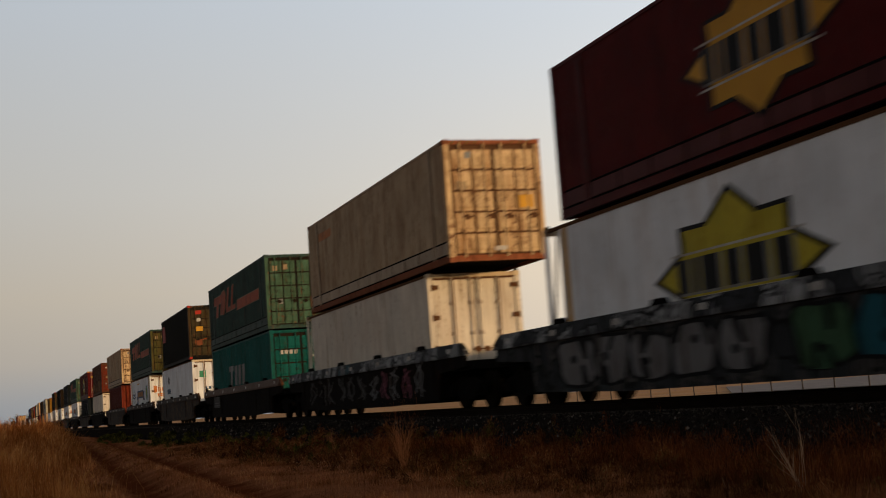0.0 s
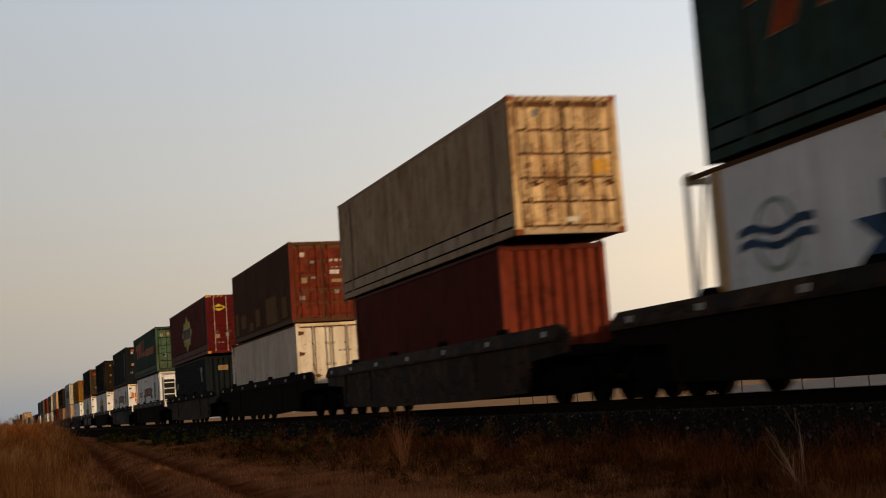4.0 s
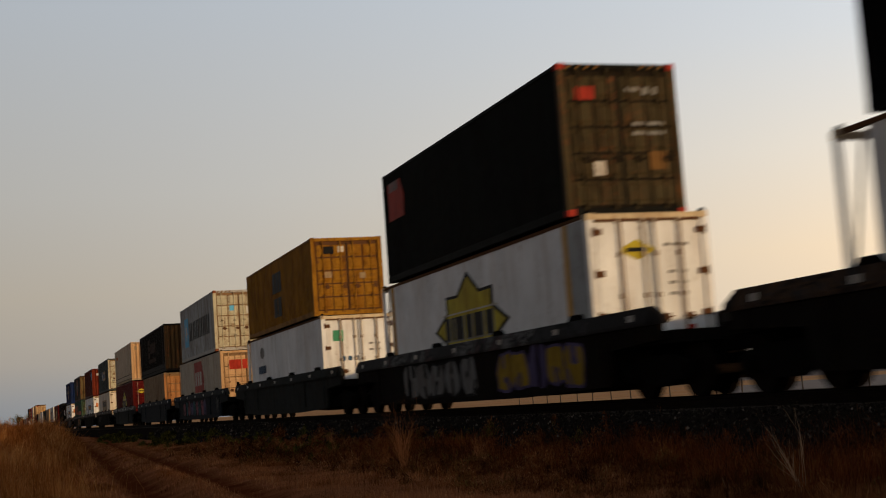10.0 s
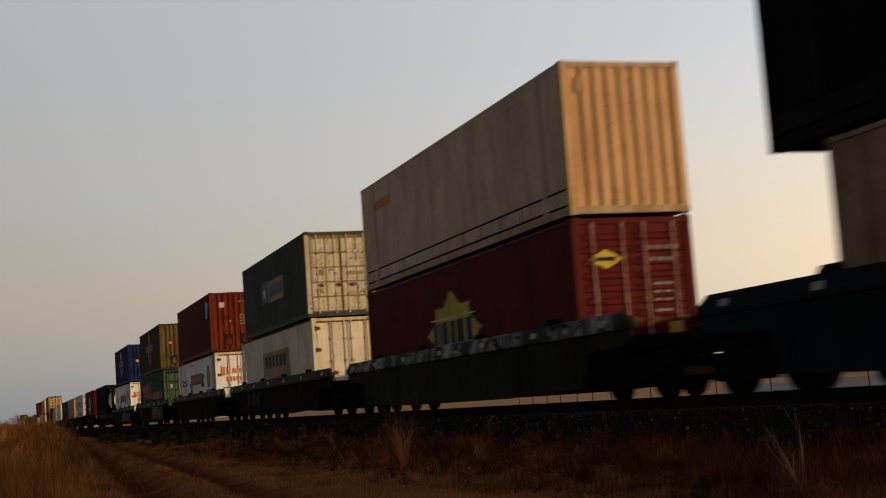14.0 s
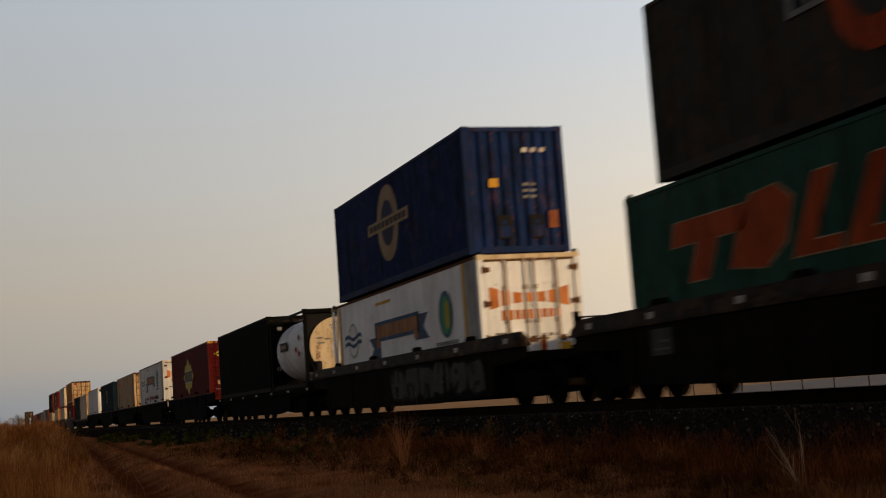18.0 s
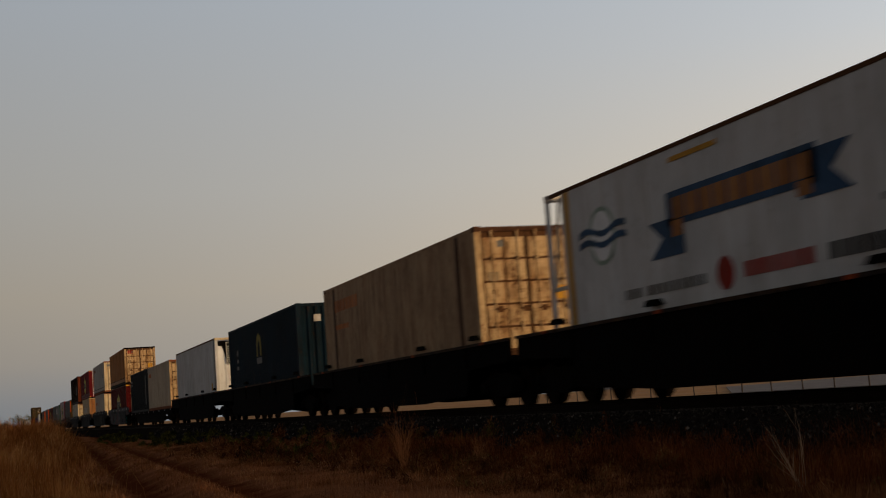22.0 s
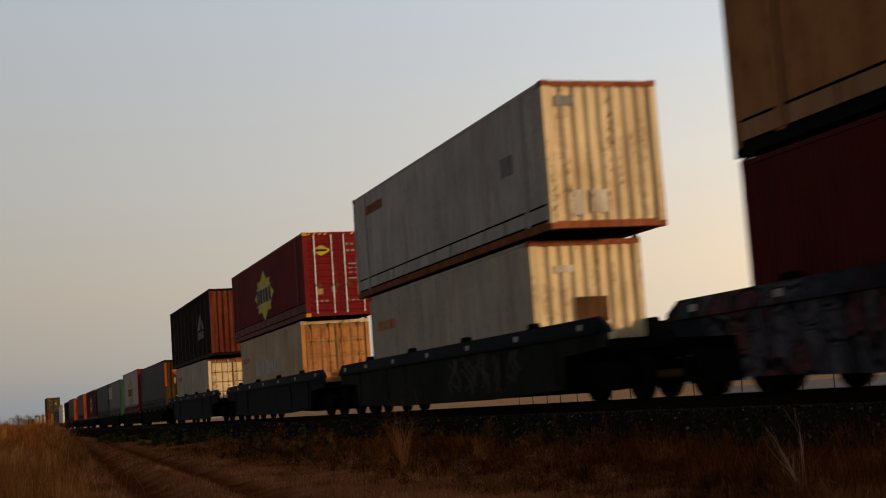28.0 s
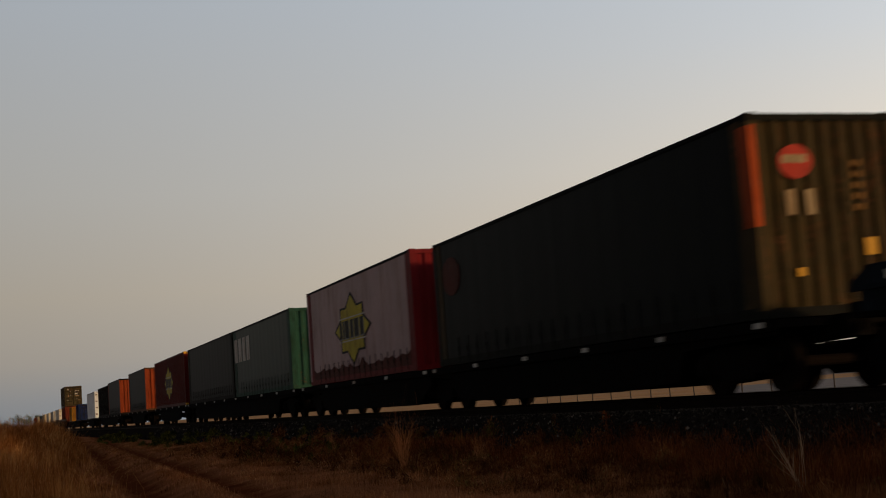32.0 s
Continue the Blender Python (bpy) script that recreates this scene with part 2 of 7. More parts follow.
TAN, WHITE = (0.40, 0.30, 0.195), (0.70, 0.72, 0.745)
M = {
    "tan": paint("tan_paint", TAN, 0.5), "tan_dull": paint("dull_tan_paint", (0.25, 0.185, 0.12), 0.5), "tan_warm": paint("ochre_paint", (0.36, 0.17, 0.065), 0.45),
    "cream": paint("cream_paint", (0.56, 0.46, 0.31), 0.8, stain=0.5), "cream_rust": paint("rust_stained_cream_paint", (0.56, 0.40, 0.22), 1.0, stain=0.95), "grey": paint("pale_grey_paint", (0.385, 0.38, 0.36), 0.4, stain=0.4), "pale_white": paint("pale_white_paint", (0.54, 0.55, 0.56), 0.3, 0.5, 0.4, stain=0.3),
    "pale_tan": paint("pale_tan_paint", (0.41, 0.37, 0.31), 0.5, 0.55, 0.5, stain=0.4), "pale_end": paint("pale_olive_cream_paint", (0.47, 0.44, 0.32), 0.9, stain=0.55), "buff": paint("buff_paint", (0.50, 0.32, 0.17), 0.6, stain=0.45),
    "white": paint("white_paint", WHITE, 0.3, 0.45, 0.4, stain=0.3), "dull_white": paint("dirty_white_paint", (0.61, 0.55, 0.46), 0.5, 0.55, 0.5, stain=0.4),
    "green": paint("faded_green_paint", (0.028, 0.060, 0.051), 0.5), "teal": paint("teal_paint", (0.004, 0.085, 0.075), 0.2),
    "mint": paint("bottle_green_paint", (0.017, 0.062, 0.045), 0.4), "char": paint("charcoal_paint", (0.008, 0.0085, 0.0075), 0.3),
    # olive and oxide also stand for charcoal and maroon with sunlight mixed in
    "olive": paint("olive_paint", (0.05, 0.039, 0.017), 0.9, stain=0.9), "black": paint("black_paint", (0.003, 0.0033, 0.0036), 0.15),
    "blue_black": paint("blue_black_paint", (0.006, 0.010, 0.013), 0.25), "slate": paint("slate_paint", (0.045, 0.06, 0.06), 0.35),
    "red": paint("carrier_red_paint", (0.078, 0.0042, 0.0045), 0.15, 0.5, 0.4), "bright_red": paint("bright_carrier_red_paint", (0.125, 0.006, 0.009), 0.1, 0.5, 0.3, stain=0.4), "wine_black": paint("wine_black_paint", (0.010, 0.0042, 0.004), 0.3), "rust_end": paint("rust_brown_paint", (0.095, 0.022, 0.010), 0.6, stain=0.9),
    "sand": paint("sand_paint", (0.46, 0.35, 0.225), 0.5, stain=0.4), "beige": paint("beige_paint", (0.47, 0.38, 0.275), 0.6, stain=0.4), "tan_warmish": paint("warm_tan_paint", (0.37, 0.245, 0.14), 0.5), "d_lemon": paint("lemon_vinyl", (0.60, 0.50, 0.035), 0.1, 0.5, 0.3, stain=0.4),
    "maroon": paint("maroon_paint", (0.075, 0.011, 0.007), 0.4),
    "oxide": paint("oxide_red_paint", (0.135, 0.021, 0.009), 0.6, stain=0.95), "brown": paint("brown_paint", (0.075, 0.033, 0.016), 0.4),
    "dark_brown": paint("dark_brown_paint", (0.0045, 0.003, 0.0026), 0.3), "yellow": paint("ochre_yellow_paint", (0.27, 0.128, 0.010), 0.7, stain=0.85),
    "pale_blue": paint("pale_blue_grey_paint", (0.34, 0.365, 0.38), 0.4), "blue": paint("royal_blue_paint", (0.005, 0.02, 0.085), 0.5, stain=0.95),
    "navy": paint("navy_paint", (0.003, 0.014, 0.025), 0.35), "orange": paint("orange_paint", (0.20, 0.034, 0.009), 0.3),
    "curtain_dark": plain("charcoal_curtain", (0.0065, 0.0078, 0.0078), 0.45, 0, 0.4, 1.2, 0.018),
    "curtain_wine": paint("plum_curtain", (0.36, 0.24, 0.25), 0.0, 0.4, 0.3, stain=0.45),
    "curtain_green": plain("green_grey_curtain", (0.010, 0.022, 0.017), 0.4, 0, 0.4, 1.2, 0.03),
    # two greens for leading ends: body greens with sunlight put into the colour
    "green_sunlit": paint("sunlit_green_paint", (0.05, 0.105, 0.065), 1.0, stain=0.9), "yellow_green_sunlit": paint("sunlit_yellow_green_paint", (0.07, 0.066, 0.018), 1.0, stain=0.9),
    "dim_letters": plain("dim_brown_vinyl", (0.028, 0.014, 0.008), 0.7, 0, 0.4), "d_patch": plain("patched_paint", (0.135, 0.07, 0.024), 0.7, 0, 0.25), "seam_dark": plain("near_black_seam", (0.016, 0.012, 0.008), 0.9), "seam_light": plain("pale_brown_seam", (0.19, 0.115, 0.06), 0.9), "seam": plain("grime_and_shade_seam", (0.085, 0.04, 0.019), 0.9),
    "rust": paint("rusty_steel", (0.23, 0.078, 0.036), 0.9, 0.75), "d_sage": plain("sage_vinyl", (0.24, 0.31, 0.26), 0.5, 0, 0.25), "rod_pale": paint("pale_rods", (0.42, 0.29, 0.25), 0.6, 0.6), "umber": paint("umber_paint", (0.015, 0.0105, 0.005), 0.9, stain=0.8), "steel": plain("worn_steel", (0.30, 0.29, 0.27), 0.45, 0.6),
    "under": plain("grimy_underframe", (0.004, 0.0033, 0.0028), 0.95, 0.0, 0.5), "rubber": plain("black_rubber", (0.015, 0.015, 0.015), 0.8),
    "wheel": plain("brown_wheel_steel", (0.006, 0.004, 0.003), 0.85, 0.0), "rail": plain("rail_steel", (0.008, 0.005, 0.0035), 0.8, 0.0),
    "dark": plain("dark_recess", (0.012, 0.012, 0.012), 0.7), "d_white": paint("white_vinyl", (0.50, 0.485, 0.455), 0.5, 0.5, 0.5),
    # drab has a second, brighter tone for its end, sunlight included
    "d_yellow": paint("yellow_vinyl", (0.46, 0.38, 0.03), 0.2, 0.5, 0.4), "d_orange": paint("orange_vinyl", (0.31, 0.046, 0.005), 0.1, 0.5, 0.5), "d_flame": paint("flame_vinyl", (0.50, 0.17, 0.045), 0.2, 0.5, 0.5), "drab": paint("drab_brown_paint", (0.030, 0.029, 0.024), 0.8), "drab_sunlit": paint("sunlit_drab_paint", (0.11, 0.078, 0.034), 1.0, stain=1.0), "d_ochre": paint("ochre_vinyl", (0.24, 0.19, 0.02), 0.3, 0.5, 0.6),
    "d_red": paint("red_vinyl", (0.34, 0.03, 0.018), 0.2, 0.5, 0.5), "d_blue": paint("blue_vinyl", (0.035, 0.085, 0.17), 0.2, 0.5, 0.4),
    "d_sky": plain("sky_blue_vinyl", (0.10, 0.36, 0.58), 0.5, 0, 0.15), "d_black": plain("black_vinyl", (0.01, 0.01, 0.011), 0.5, 0, 0.2),
    "d_green": plain("green_vinyl", (0.05, 0.22, 0.12), 0.5, 0, 0.3), "d_tan": paint("tan_vinyl", (0.30, 0.22, 0.13), 0.5, 0.55),
    "d_grey": paint("grey_vinyl", (0.20, 0.205, 0.205), 0.3, 0.55), "strip": paint("yellow_stripe", (0.52, 0.27, 0.03), 0.2, 0.5, stain=0.3),
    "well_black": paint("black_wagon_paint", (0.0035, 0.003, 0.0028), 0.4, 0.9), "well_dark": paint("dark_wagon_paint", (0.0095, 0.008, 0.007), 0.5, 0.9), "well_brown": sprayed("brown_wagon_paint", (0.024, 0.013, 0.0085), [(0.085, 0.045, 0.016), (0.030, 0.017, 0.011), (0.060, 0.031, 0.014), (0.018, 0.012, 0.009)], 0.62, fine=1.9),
    "well_navy": paint("navy_wagon_paint", (0.0045, 0.008, 0.013), 0.12, 0.7), "well_grey": paint("grey_green_wagon_paint", (0.016, 0.019, 0.018), 0.4, 0.8),
    "gold": paint("olive_gold_paint", (0.034, 0.022, 0.0055), 0.7, stain=0.8), "silver": paint("silver_spray", (0.145, 0.145, 0.15), 0.2, 0.6, 0.6), "ink": plain("black_spray", (0.008, 0.008, 0.009), 0.7, 0, 0.3),
    "s_teal": paint("teal_spray", (0.012, 0.085, 0.115), 0.1, 0.6, 0.6), "s_yellow": paint("yellow_spray", (0.26, 0.17, 0.012), 0.1, 0.6, 0.5), "s_violet": paint("violet_spray", (0.075, 0.06, 0.15), 0.1, 0.6, 0.5),
    "s_rose": paint("rose_spray", (0.20, 0.055, 0.085), 0.1, 0.6, 0.5), "s_orange": paint("orange_spray", (0.24, 0.06, 0.014), 0.1, 0.6, 0.5), "s_green": paint("green_spray", (0.04, 0.10, 0.05), 0.1, 0.6, 0.5),
    "s_grey": paint("dull_grey_spray", (0.055, 0.055, 0.054), 0.2, 0.6, 0.6),
    "tagged_a": sprayed("sprayed_grey", (0.014, 0.014, 0.014), [(0.03, 0.09, 0.11), (0.20, 0.20, 0.20), (0.025, 0.026, 0.028), (0.26, 0.26, 0.26), (0.14, 0.14, 0.15)], 0.62),
    "tagged_b": sprayed("sprayed_pink_blue", (0.012, 0.011, 0.011), [(0.14, 0.03, 0.07), (0.015, 0.06, 0.10), (0.02, 0.06, 0.035), (0.014, 0.013, 0.014)], 0.52),
    "tagged_d": sprayed("sprayed_teal_rose", (0.007, 0.011, 0.015), [(0.012, 0.075, 0.08), (0.11, 0.035, 0.04), (0.08, 0.075, 0.09), (0.012, 0.014, 0.018)], 0.50),
    "tagged_e": sprayed("sprayed_rose_white", (0.013, 0.011, 0.011), [(0.07, 0.04, 0.04), (0.10, 0.095, 0.095), (0.02, 0.02, 0.02)], 0.52),
    "tagged_g": sprayed("sprayed_dull_grey", (0.010, 0.010, 0.010), [(0.05, 0.05, 0.05), (0.02, 0.022, 0.024), (0.06, 0.055, 0.05), (0.03, 0.04, 0.042)], 0.60),
}

# ---- geometry helpers ----
class G:
    """Collects boxes, prisms and cylinders into one mesh."""

    def __init__(self):
        self.v, self.f = [], []

    def box(self, x0, x1, y0, y1, z0, z1):
        b = len(self.v)
        self.v += [(x, y, z) for z in (z0, z1) for x, y in ((x0, y0), (x1, y0), (x1, y1), (x0, y1))]
        self.f += [tuple(b + i for i in q) for q in
                   ((3, 2, 1, 0), (4, 5, 6, 7), (0, 1, 5, 4), (1, 2, 6, 5), (2, 3, 7, 6), (3, 0, 4, 7))]
        return self

    def prism(self, poly, axis, a, b):
        """poly: (y, z) for axis x, (x, z) for y, (x, y) for z; from a to b along the axis."""
        s, k = len(self.v), len(poly)
        for w in (a, b):
            for p, q in poly:
                self.v.append((w, p, q) if axis == "x" else (p, w, q) if axis == "y" else (p, q, w))
        self.f += [tuple(range(s + k - 1, s - 1, -1)), tuple(range(s + k, s + 2 * k))]
        self.f += [(s + i, s + (i + 1) % k, s + k + (i + 1) % k, s + k + i) for i in range(k)]
        return self

    def cyl(self, axis, c, r, a, b, n=12, r2=None):
        """c: the two other coordinates, in order."""
        s = len(self.v)
        for w, rr in ((a, r), (b, r if r2 is None else r2)):
            for i in range(n):
                p, q = c[0] + rr * math.cos(i * math.tau / n), c[1] + rr * math.sin(i * math.tau / n)
                self.v.append((w, p, q) if axis == "x" else (p, w, q) if axis == "y" else (p, q, w))
        self.f += [tuple(range(s + n - 1, s - 1, -1)), tuple(range(s + n, s + 2 * n))]
        self.f += [(s + i, s + (i + 1) % n, s + n + (i + 1) % n, s + n + i) for i in range(n)]
        return self

    def mesh(self, name, mat, smooth=False):
        me = bpy.data.meshes.new(name)
        me.from_pydata(self.v, [], self.f)
        me.materials.append(mat)
        if smooth:
            me.shade_smooth()
        return me


MESHES = {}


def part(name, g, mat, parent, label="", at=None, key=None, smooth=False):
    """Links g as one mesh object under parent; parts with the same key share their mesh."""
    if key is None:
        me = g.mesh(name, mat, smooth)
    else:
        key = (name, key, mat.name)
        if key not in MESHES:
            MESHES[key] = (g() if callable(g) else g).mesh(name, mat, smooth)
        me = MESHES[key]
    ob = new(name, me)
    ob.parent = parent
    if at:
        ob.location = at
    if label:
        tagged(ob, label)
    return ob


def zigzag(a, b, out, inn, period=0.28):
    """Trapezoid wave from a to b between the depths out and inn."""
    n = max(2, round((b - a) / period))
    p = (b - a) / n
    pts = []
    for i in range(n):
        w = a + i * p
        pts += [(w, out), (w + 0.26 * p, out), (w + 0.5 * p, inn), (w + 0.76 * p, inn)]
    return pts + [(b, out)]


def jit(*key):
    return random.Random(repr(key))


XC = 11.43        # middle of the track
MOVERS = []       # (thing, its pose at the start)


def put(root, s, z):
    root.matrix_world = pose(XC, s, z)
    MOVERS.append((root, s, z))
    return root

# ---- containers: origin in the middle of the bottom edge of the end that leads ----
HW = 1.219


def side_sheet(kind, a, b, z0, z1, sign):
    out, deep, per = {"corr": (1.203, 1.168, 0.28), "fine": (1.203, 1.188, 0.14), "smooth": (1.203, 1.198, 1.22),
                      "panel": (1.205, 1.190, 0.32)}[kind]
    if kind == "smooth":
        n = round((b - a) / 1.22)
        p = (b - a) / n
        line = []
        for i in range(n):
            line += [(a + i * p, out), (a + (i + 1) * p - 0.015, out), (a + (i + 1) * p - 0.01, deep), (a + (i + 1) * p - 0.004, deep)]
        line.append((b, out))
    else:
        line = zigzag(a, b, out, deep, per)
    poly = [(sign * o, y) for y, o in line] + [(sign * 1.15, b), (sign * 1.15, a)]
    return G().prism(poly, "z", z0, z1)


def curtain_sheet(a, b, z0, z1, sign):
    g = G()
    n = 48
    rnd = jit("curtain", round(b - a, 1))
    wave = [rnd.uniform(-0.0015, 0.0015) for _ in range(n + 1)]
    line = [(sign * (1.196 + wave[i] + 0.002 * math.sin(i * 1.9)), a + (b - a) * i / n) for i in range(n + 1)]
    return g.prism(line + [(sign * 1.15, b), (sign * 1.15, a)], "z", z0, z1)


def frame_parts(root, L, H, mat, trim, y0=0.0, toprail=None, front=None, slim=False, cast=None):
    """Corner posts, rails, end beams and corner castings."""
    for y in (y0, L - 0.15):
        for x in (-HW, HW - 0.14):
            thin = slim and y > 1
            part("corner_post", lambda: G().box(0, 0.07 if thin else 0.14, 0.06 if thin else 0, 0.14 if thin else 0.15, 0.118, H - 0.118),
                 front if front and y < 1 else mat, root, at=(x, y, 0), key=(round(H, 2), thin))
    for x in (-HW + 0.004, HW - 0.064):
        part("top_rail", lambda: G().box(0, 0.06, y0 + 0.15, L - 0.15, H - 0.075, H - 0.01), toprail or mat, root, at=(x, 0, 0), key=(L, H, y0))
        part("bottom_rail", lambda: G().box(0, 0.06, y0 + 0.15, L - 0.15, 0.012, 0.17).box(-0.012, 0.02, y0 + 0.15, L - 0.15, 0.012, 0.03),
             trim, root, at=(x, 0, 0), key=(L, H, y0))
    for y in (y0 + 0.004, L - 0.104):
        part("end_header", lambda: G().box(-HW + 0.14, HW - 0.14, 0, 0.1, H - 0.12, H - 0.012), trim, root, at=(0, y, 0), key=round(H, 2))
        part("end_sill", lambda: G().box(-HW + 0.14, HW - 0.14, 0, 0.1, 0.012, 0.15), trim, root, at=(0, y, 0), key=round(H, 2))
    for y in (y0 - 0.004, L - 0.174):
        for x in (-HW - 0.003, HW - 0.159):
            for z in (0.0, H - 0.118):
                part("corner_casting", casting, cast if cast and y < 1 else trim, root, at=(x, y, z), key=1)


def casting():
    g = G().box(0, 0.162, 0, 0.178, 0, 0.118)
    return g.box(-0.001, 0.163, 0.06, 0.12, 0.035, 0.085)


def rods(root, H, xs, mat, y=-0.004):
    for x in xs:
        def rod():
            g = G().cyl("z", (0, 0), 0.019, 0.1, H - 0.09, 8)
            for z in (0.14, 0.25 * H, 0.5 * H, 0.75 * H, H - 0.15):
                g.box(-0.026, 0.026, -0.008, 0.03, z - 0.02, z + 0.02)
            return g

        def fittings():
            g = G().box(-0.02, 0.24, -0.026, -0.008, 0.36 * H, 0.36 * H + 0.03).box(0.05, 0.17, -0.02, 0.02, 0.36 * H - 0.05, 0.36 * H + 0.08)
            for z in (0.14, 0.25 * H, 0.5 * H, 0.75 * H, H - 0.15):
                g.box(-0.05, 0.05, 0.0, 0.032, z - 0.045, z + 0.045)
            return g
        one = part("locking_rod", rod, mat, root, at=(x, y, 0), key=round(H, 2))
        bits = part("rod_hardware", fittings, M["seam"] if max(root_tone(mat)) > 0.12 else M["seam_dark"], one, key=round(H, 2))
        tagged(bits, kind="stuff")


def root_tone(mat):
    """Rough base colour of a paint."""
    return TONES.get(mat.name, (0.5, 0.5, 0.5))


FACE = {"flush": -0.029, "panel": -0.005, "ribbed": -0.019, "ribs": -0.02, "ribs_box": -0.012}


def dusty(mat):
    """The same paint made paler, with the sky light of the tilted panels in its colour."""
    key = mat.name + "_skylit"
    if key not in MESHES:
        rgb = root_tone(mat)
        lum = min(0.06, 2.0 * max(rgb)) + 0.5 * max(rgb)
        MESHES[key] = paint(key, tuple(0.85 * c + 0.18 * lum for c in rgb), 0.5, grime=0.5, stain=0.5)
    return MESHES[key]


def hatch(root, H, mat):
    """Warning stripes on the header above the doors."""
    g = G()
    for sx in (-1, 1):
        for i in range(4):
            a = sx * 0.60 + (i - 1.5) * 0.19 + (0.16 if sx > 0 else -0.16)
            g.prism([(a, H - 0.108), (a + 0.07, H - 0.108), (a + 0.13, H - 0.03), (a + 0.06, H - 0.03)], "y", -0.003, 0.003)
    tagged(part("warning_stripes", g, mat, root, key=("hatch", round(H, 2))), kind="stuff")


def arched_brand(root):
    """Two rows of orange blocks, the upper one tall at its ends and low in its middle."""
    r, g, n = jit("arch"), G(), 7
    for i in range(n):
        a = -0.98 + 1.96 * i / n
        b = a + 1.96 / n * r.uniform(0.66, 0.8)
        edge = [(1.93 - 0.15 * x * x, 2.13 + 0.17 * x * x) for x in (a, b)]
        g.prism([(a, edge[0][0]), (b, edge[1][0]), (b, edge[1][1]), (a, edge[0][1])], "y", 0.019, 0.026)
    for i in range(9):
        a = -0.72 + 1.44 * i / 9
        g.prism([(a, 1.56 + 0.03 * a), (a + 0.115, 1.56 + 0.03 * a), (a + 0.115, 1.76), (a, 1.76)], "y", 0.019, 0.026)
    tagged(part("arched_lettering", g, M["d_flame"], root, "orange arched brand blocks", key="arch"), kind="stuff")


def door_seam(mat):
    """Backing in the joints between pressed panels: near black on dark doors, grimy rust on the worst, pale brown on
    clean light ones.
    """
    tone = max(root_tone(mat))
    return M["seam_dark"] if tone < 0.12 else M["seam"] if tone < 0.34 or mat.name.startswith("rust") else M["seam_light"]


def end_doors(root, H, mat, rodmat, style):
    """Two leaves with pressed panels, hinges and locking rods."""
    for k, x0 in enumerate((-HW + 0.15, 0.006)):
        w = HW - 0.156

        def leaf():
            g = G()
            if style == "ribbed":
                n = 11
                for i in range(n):
                    z = 0.2 + (H - 0.4) * i / n
                    g.prism([(0.045, z), (0.018, z + 0.04), (0.018, z + 0.11), (0.045, z + 0.15)], "x", 0.05, w - 0.05)
            elif style == "flush":
                g.box(0.03, w - 0.03, 0.03, 0.045, 0.2, H - 0.17)
            else:
                rows, cols = 5, ((0.04, w * 0.5 - 0.022), (w * 0.5 + 0.022, w - 0.04))
                for i in range(rows):
                    z0, z1 = 0.2 + (H - 0.4) * i / rows, 0.2 + (H - 0.4) * (i + 1) / rows - 0.05
                    for a, b in cols:
                        g.prism([(a, z0), (b, z0), (b, z1), (a, z1)], "y", 0.02, 0.045)
                        g.prism([(0.02, z0 + 0.05), (0.004, z0 + 0.10), (0.004, z1 - 0.10), (0.02, z1 - 0.05)], "x", a + 0.05, b - 0.05)
            return g
        back = part("door_leaf", lambda: G().box(0, w, 0.045, 0.08, 0.16, H - 0.13), mat if style != "panel" else door_seam(mat), root, at=(x0, 0, 0), key=(style, round(H, 2)))
        part("door_skin", leaf, mat, back, key=(style, round(H, 2)))
        for i in range(4 if style == "flush" else 0):
            z = 0.35 + (H - 0.75) * i / 3
            xh = -HW + 0.09 if k == 0 else HW - 0.24
            part("hinge", lambda: G().box(0.0, 0.19, -0.014, 0.03, 0, 0.11).cyl("z", (0.03 if k == 0 else 0.16, -0.008), 0.022, -0.03, 0.14, 6),
                 M["seam"] if style == "flush" else mat, root, at=(xh, 0, z), key=("flush", k))
    rods(root, H, (-0.83, -0.22, 0.22, 0.83) if style != "flush" else (-0.60, -0.12, 0.12, 0.60), rodmat)
    if style == "flush":
        # brown strips painted beside the rods in place of their shadows
        for x in (-0.60, 0.60):
            part("door_seal", lambda: G().box(-0.02, 0.02, 0.02, 0.034, 0.17, H - 0.14), M["seam"], root, at=(x + 0.05, 0, 0), key=round(H, 2))
        part("rain_gutter", lambda: G().box(-1.08, 1.08, -0.012, 0.03, H - 0.16, H - 0.115), M["seam"], root, key=round(H, 2))
    part("door_gasket", lambda: G().box(-0.006, 0.006, 0.03, 0.06, 0.16, H - 0.13), M["rubber"], root, key=round(H, 2))


def end_ribs(root, H, mat, pockets=False):
    """Corrugated steel end, with fork pockets where it has them."""
    def sheet():
        line = zigzag(-HW + 0.14, HW - 0.14, 0.020, 0.080, 0.27)
        return G().prism([(x, y) for x, y in line] + [(HW - 0.14, 0.10), (-HW + 0.14, 0.10)], "z", 0.15, H - 0.12)
    part("end_wall", sheet, mat, root, key=round(H, 2))
    if pockets:
        for x in (-0.52, 0.27):
            box = part("service_box", lambda: G().box(0, 0.36, -0.004, 0.02, 0.32, 0.86), M["dark"], root, at=(x, 0, 0), key=1)
            part("service_cover", lambda: G().box(0.06, 0.30, -0.012, -0.004, 0.36, 0.62).box(0.10, 0.24, -0.02, -0.012, 0.66, 0.74),
                 mat, box, key=1)


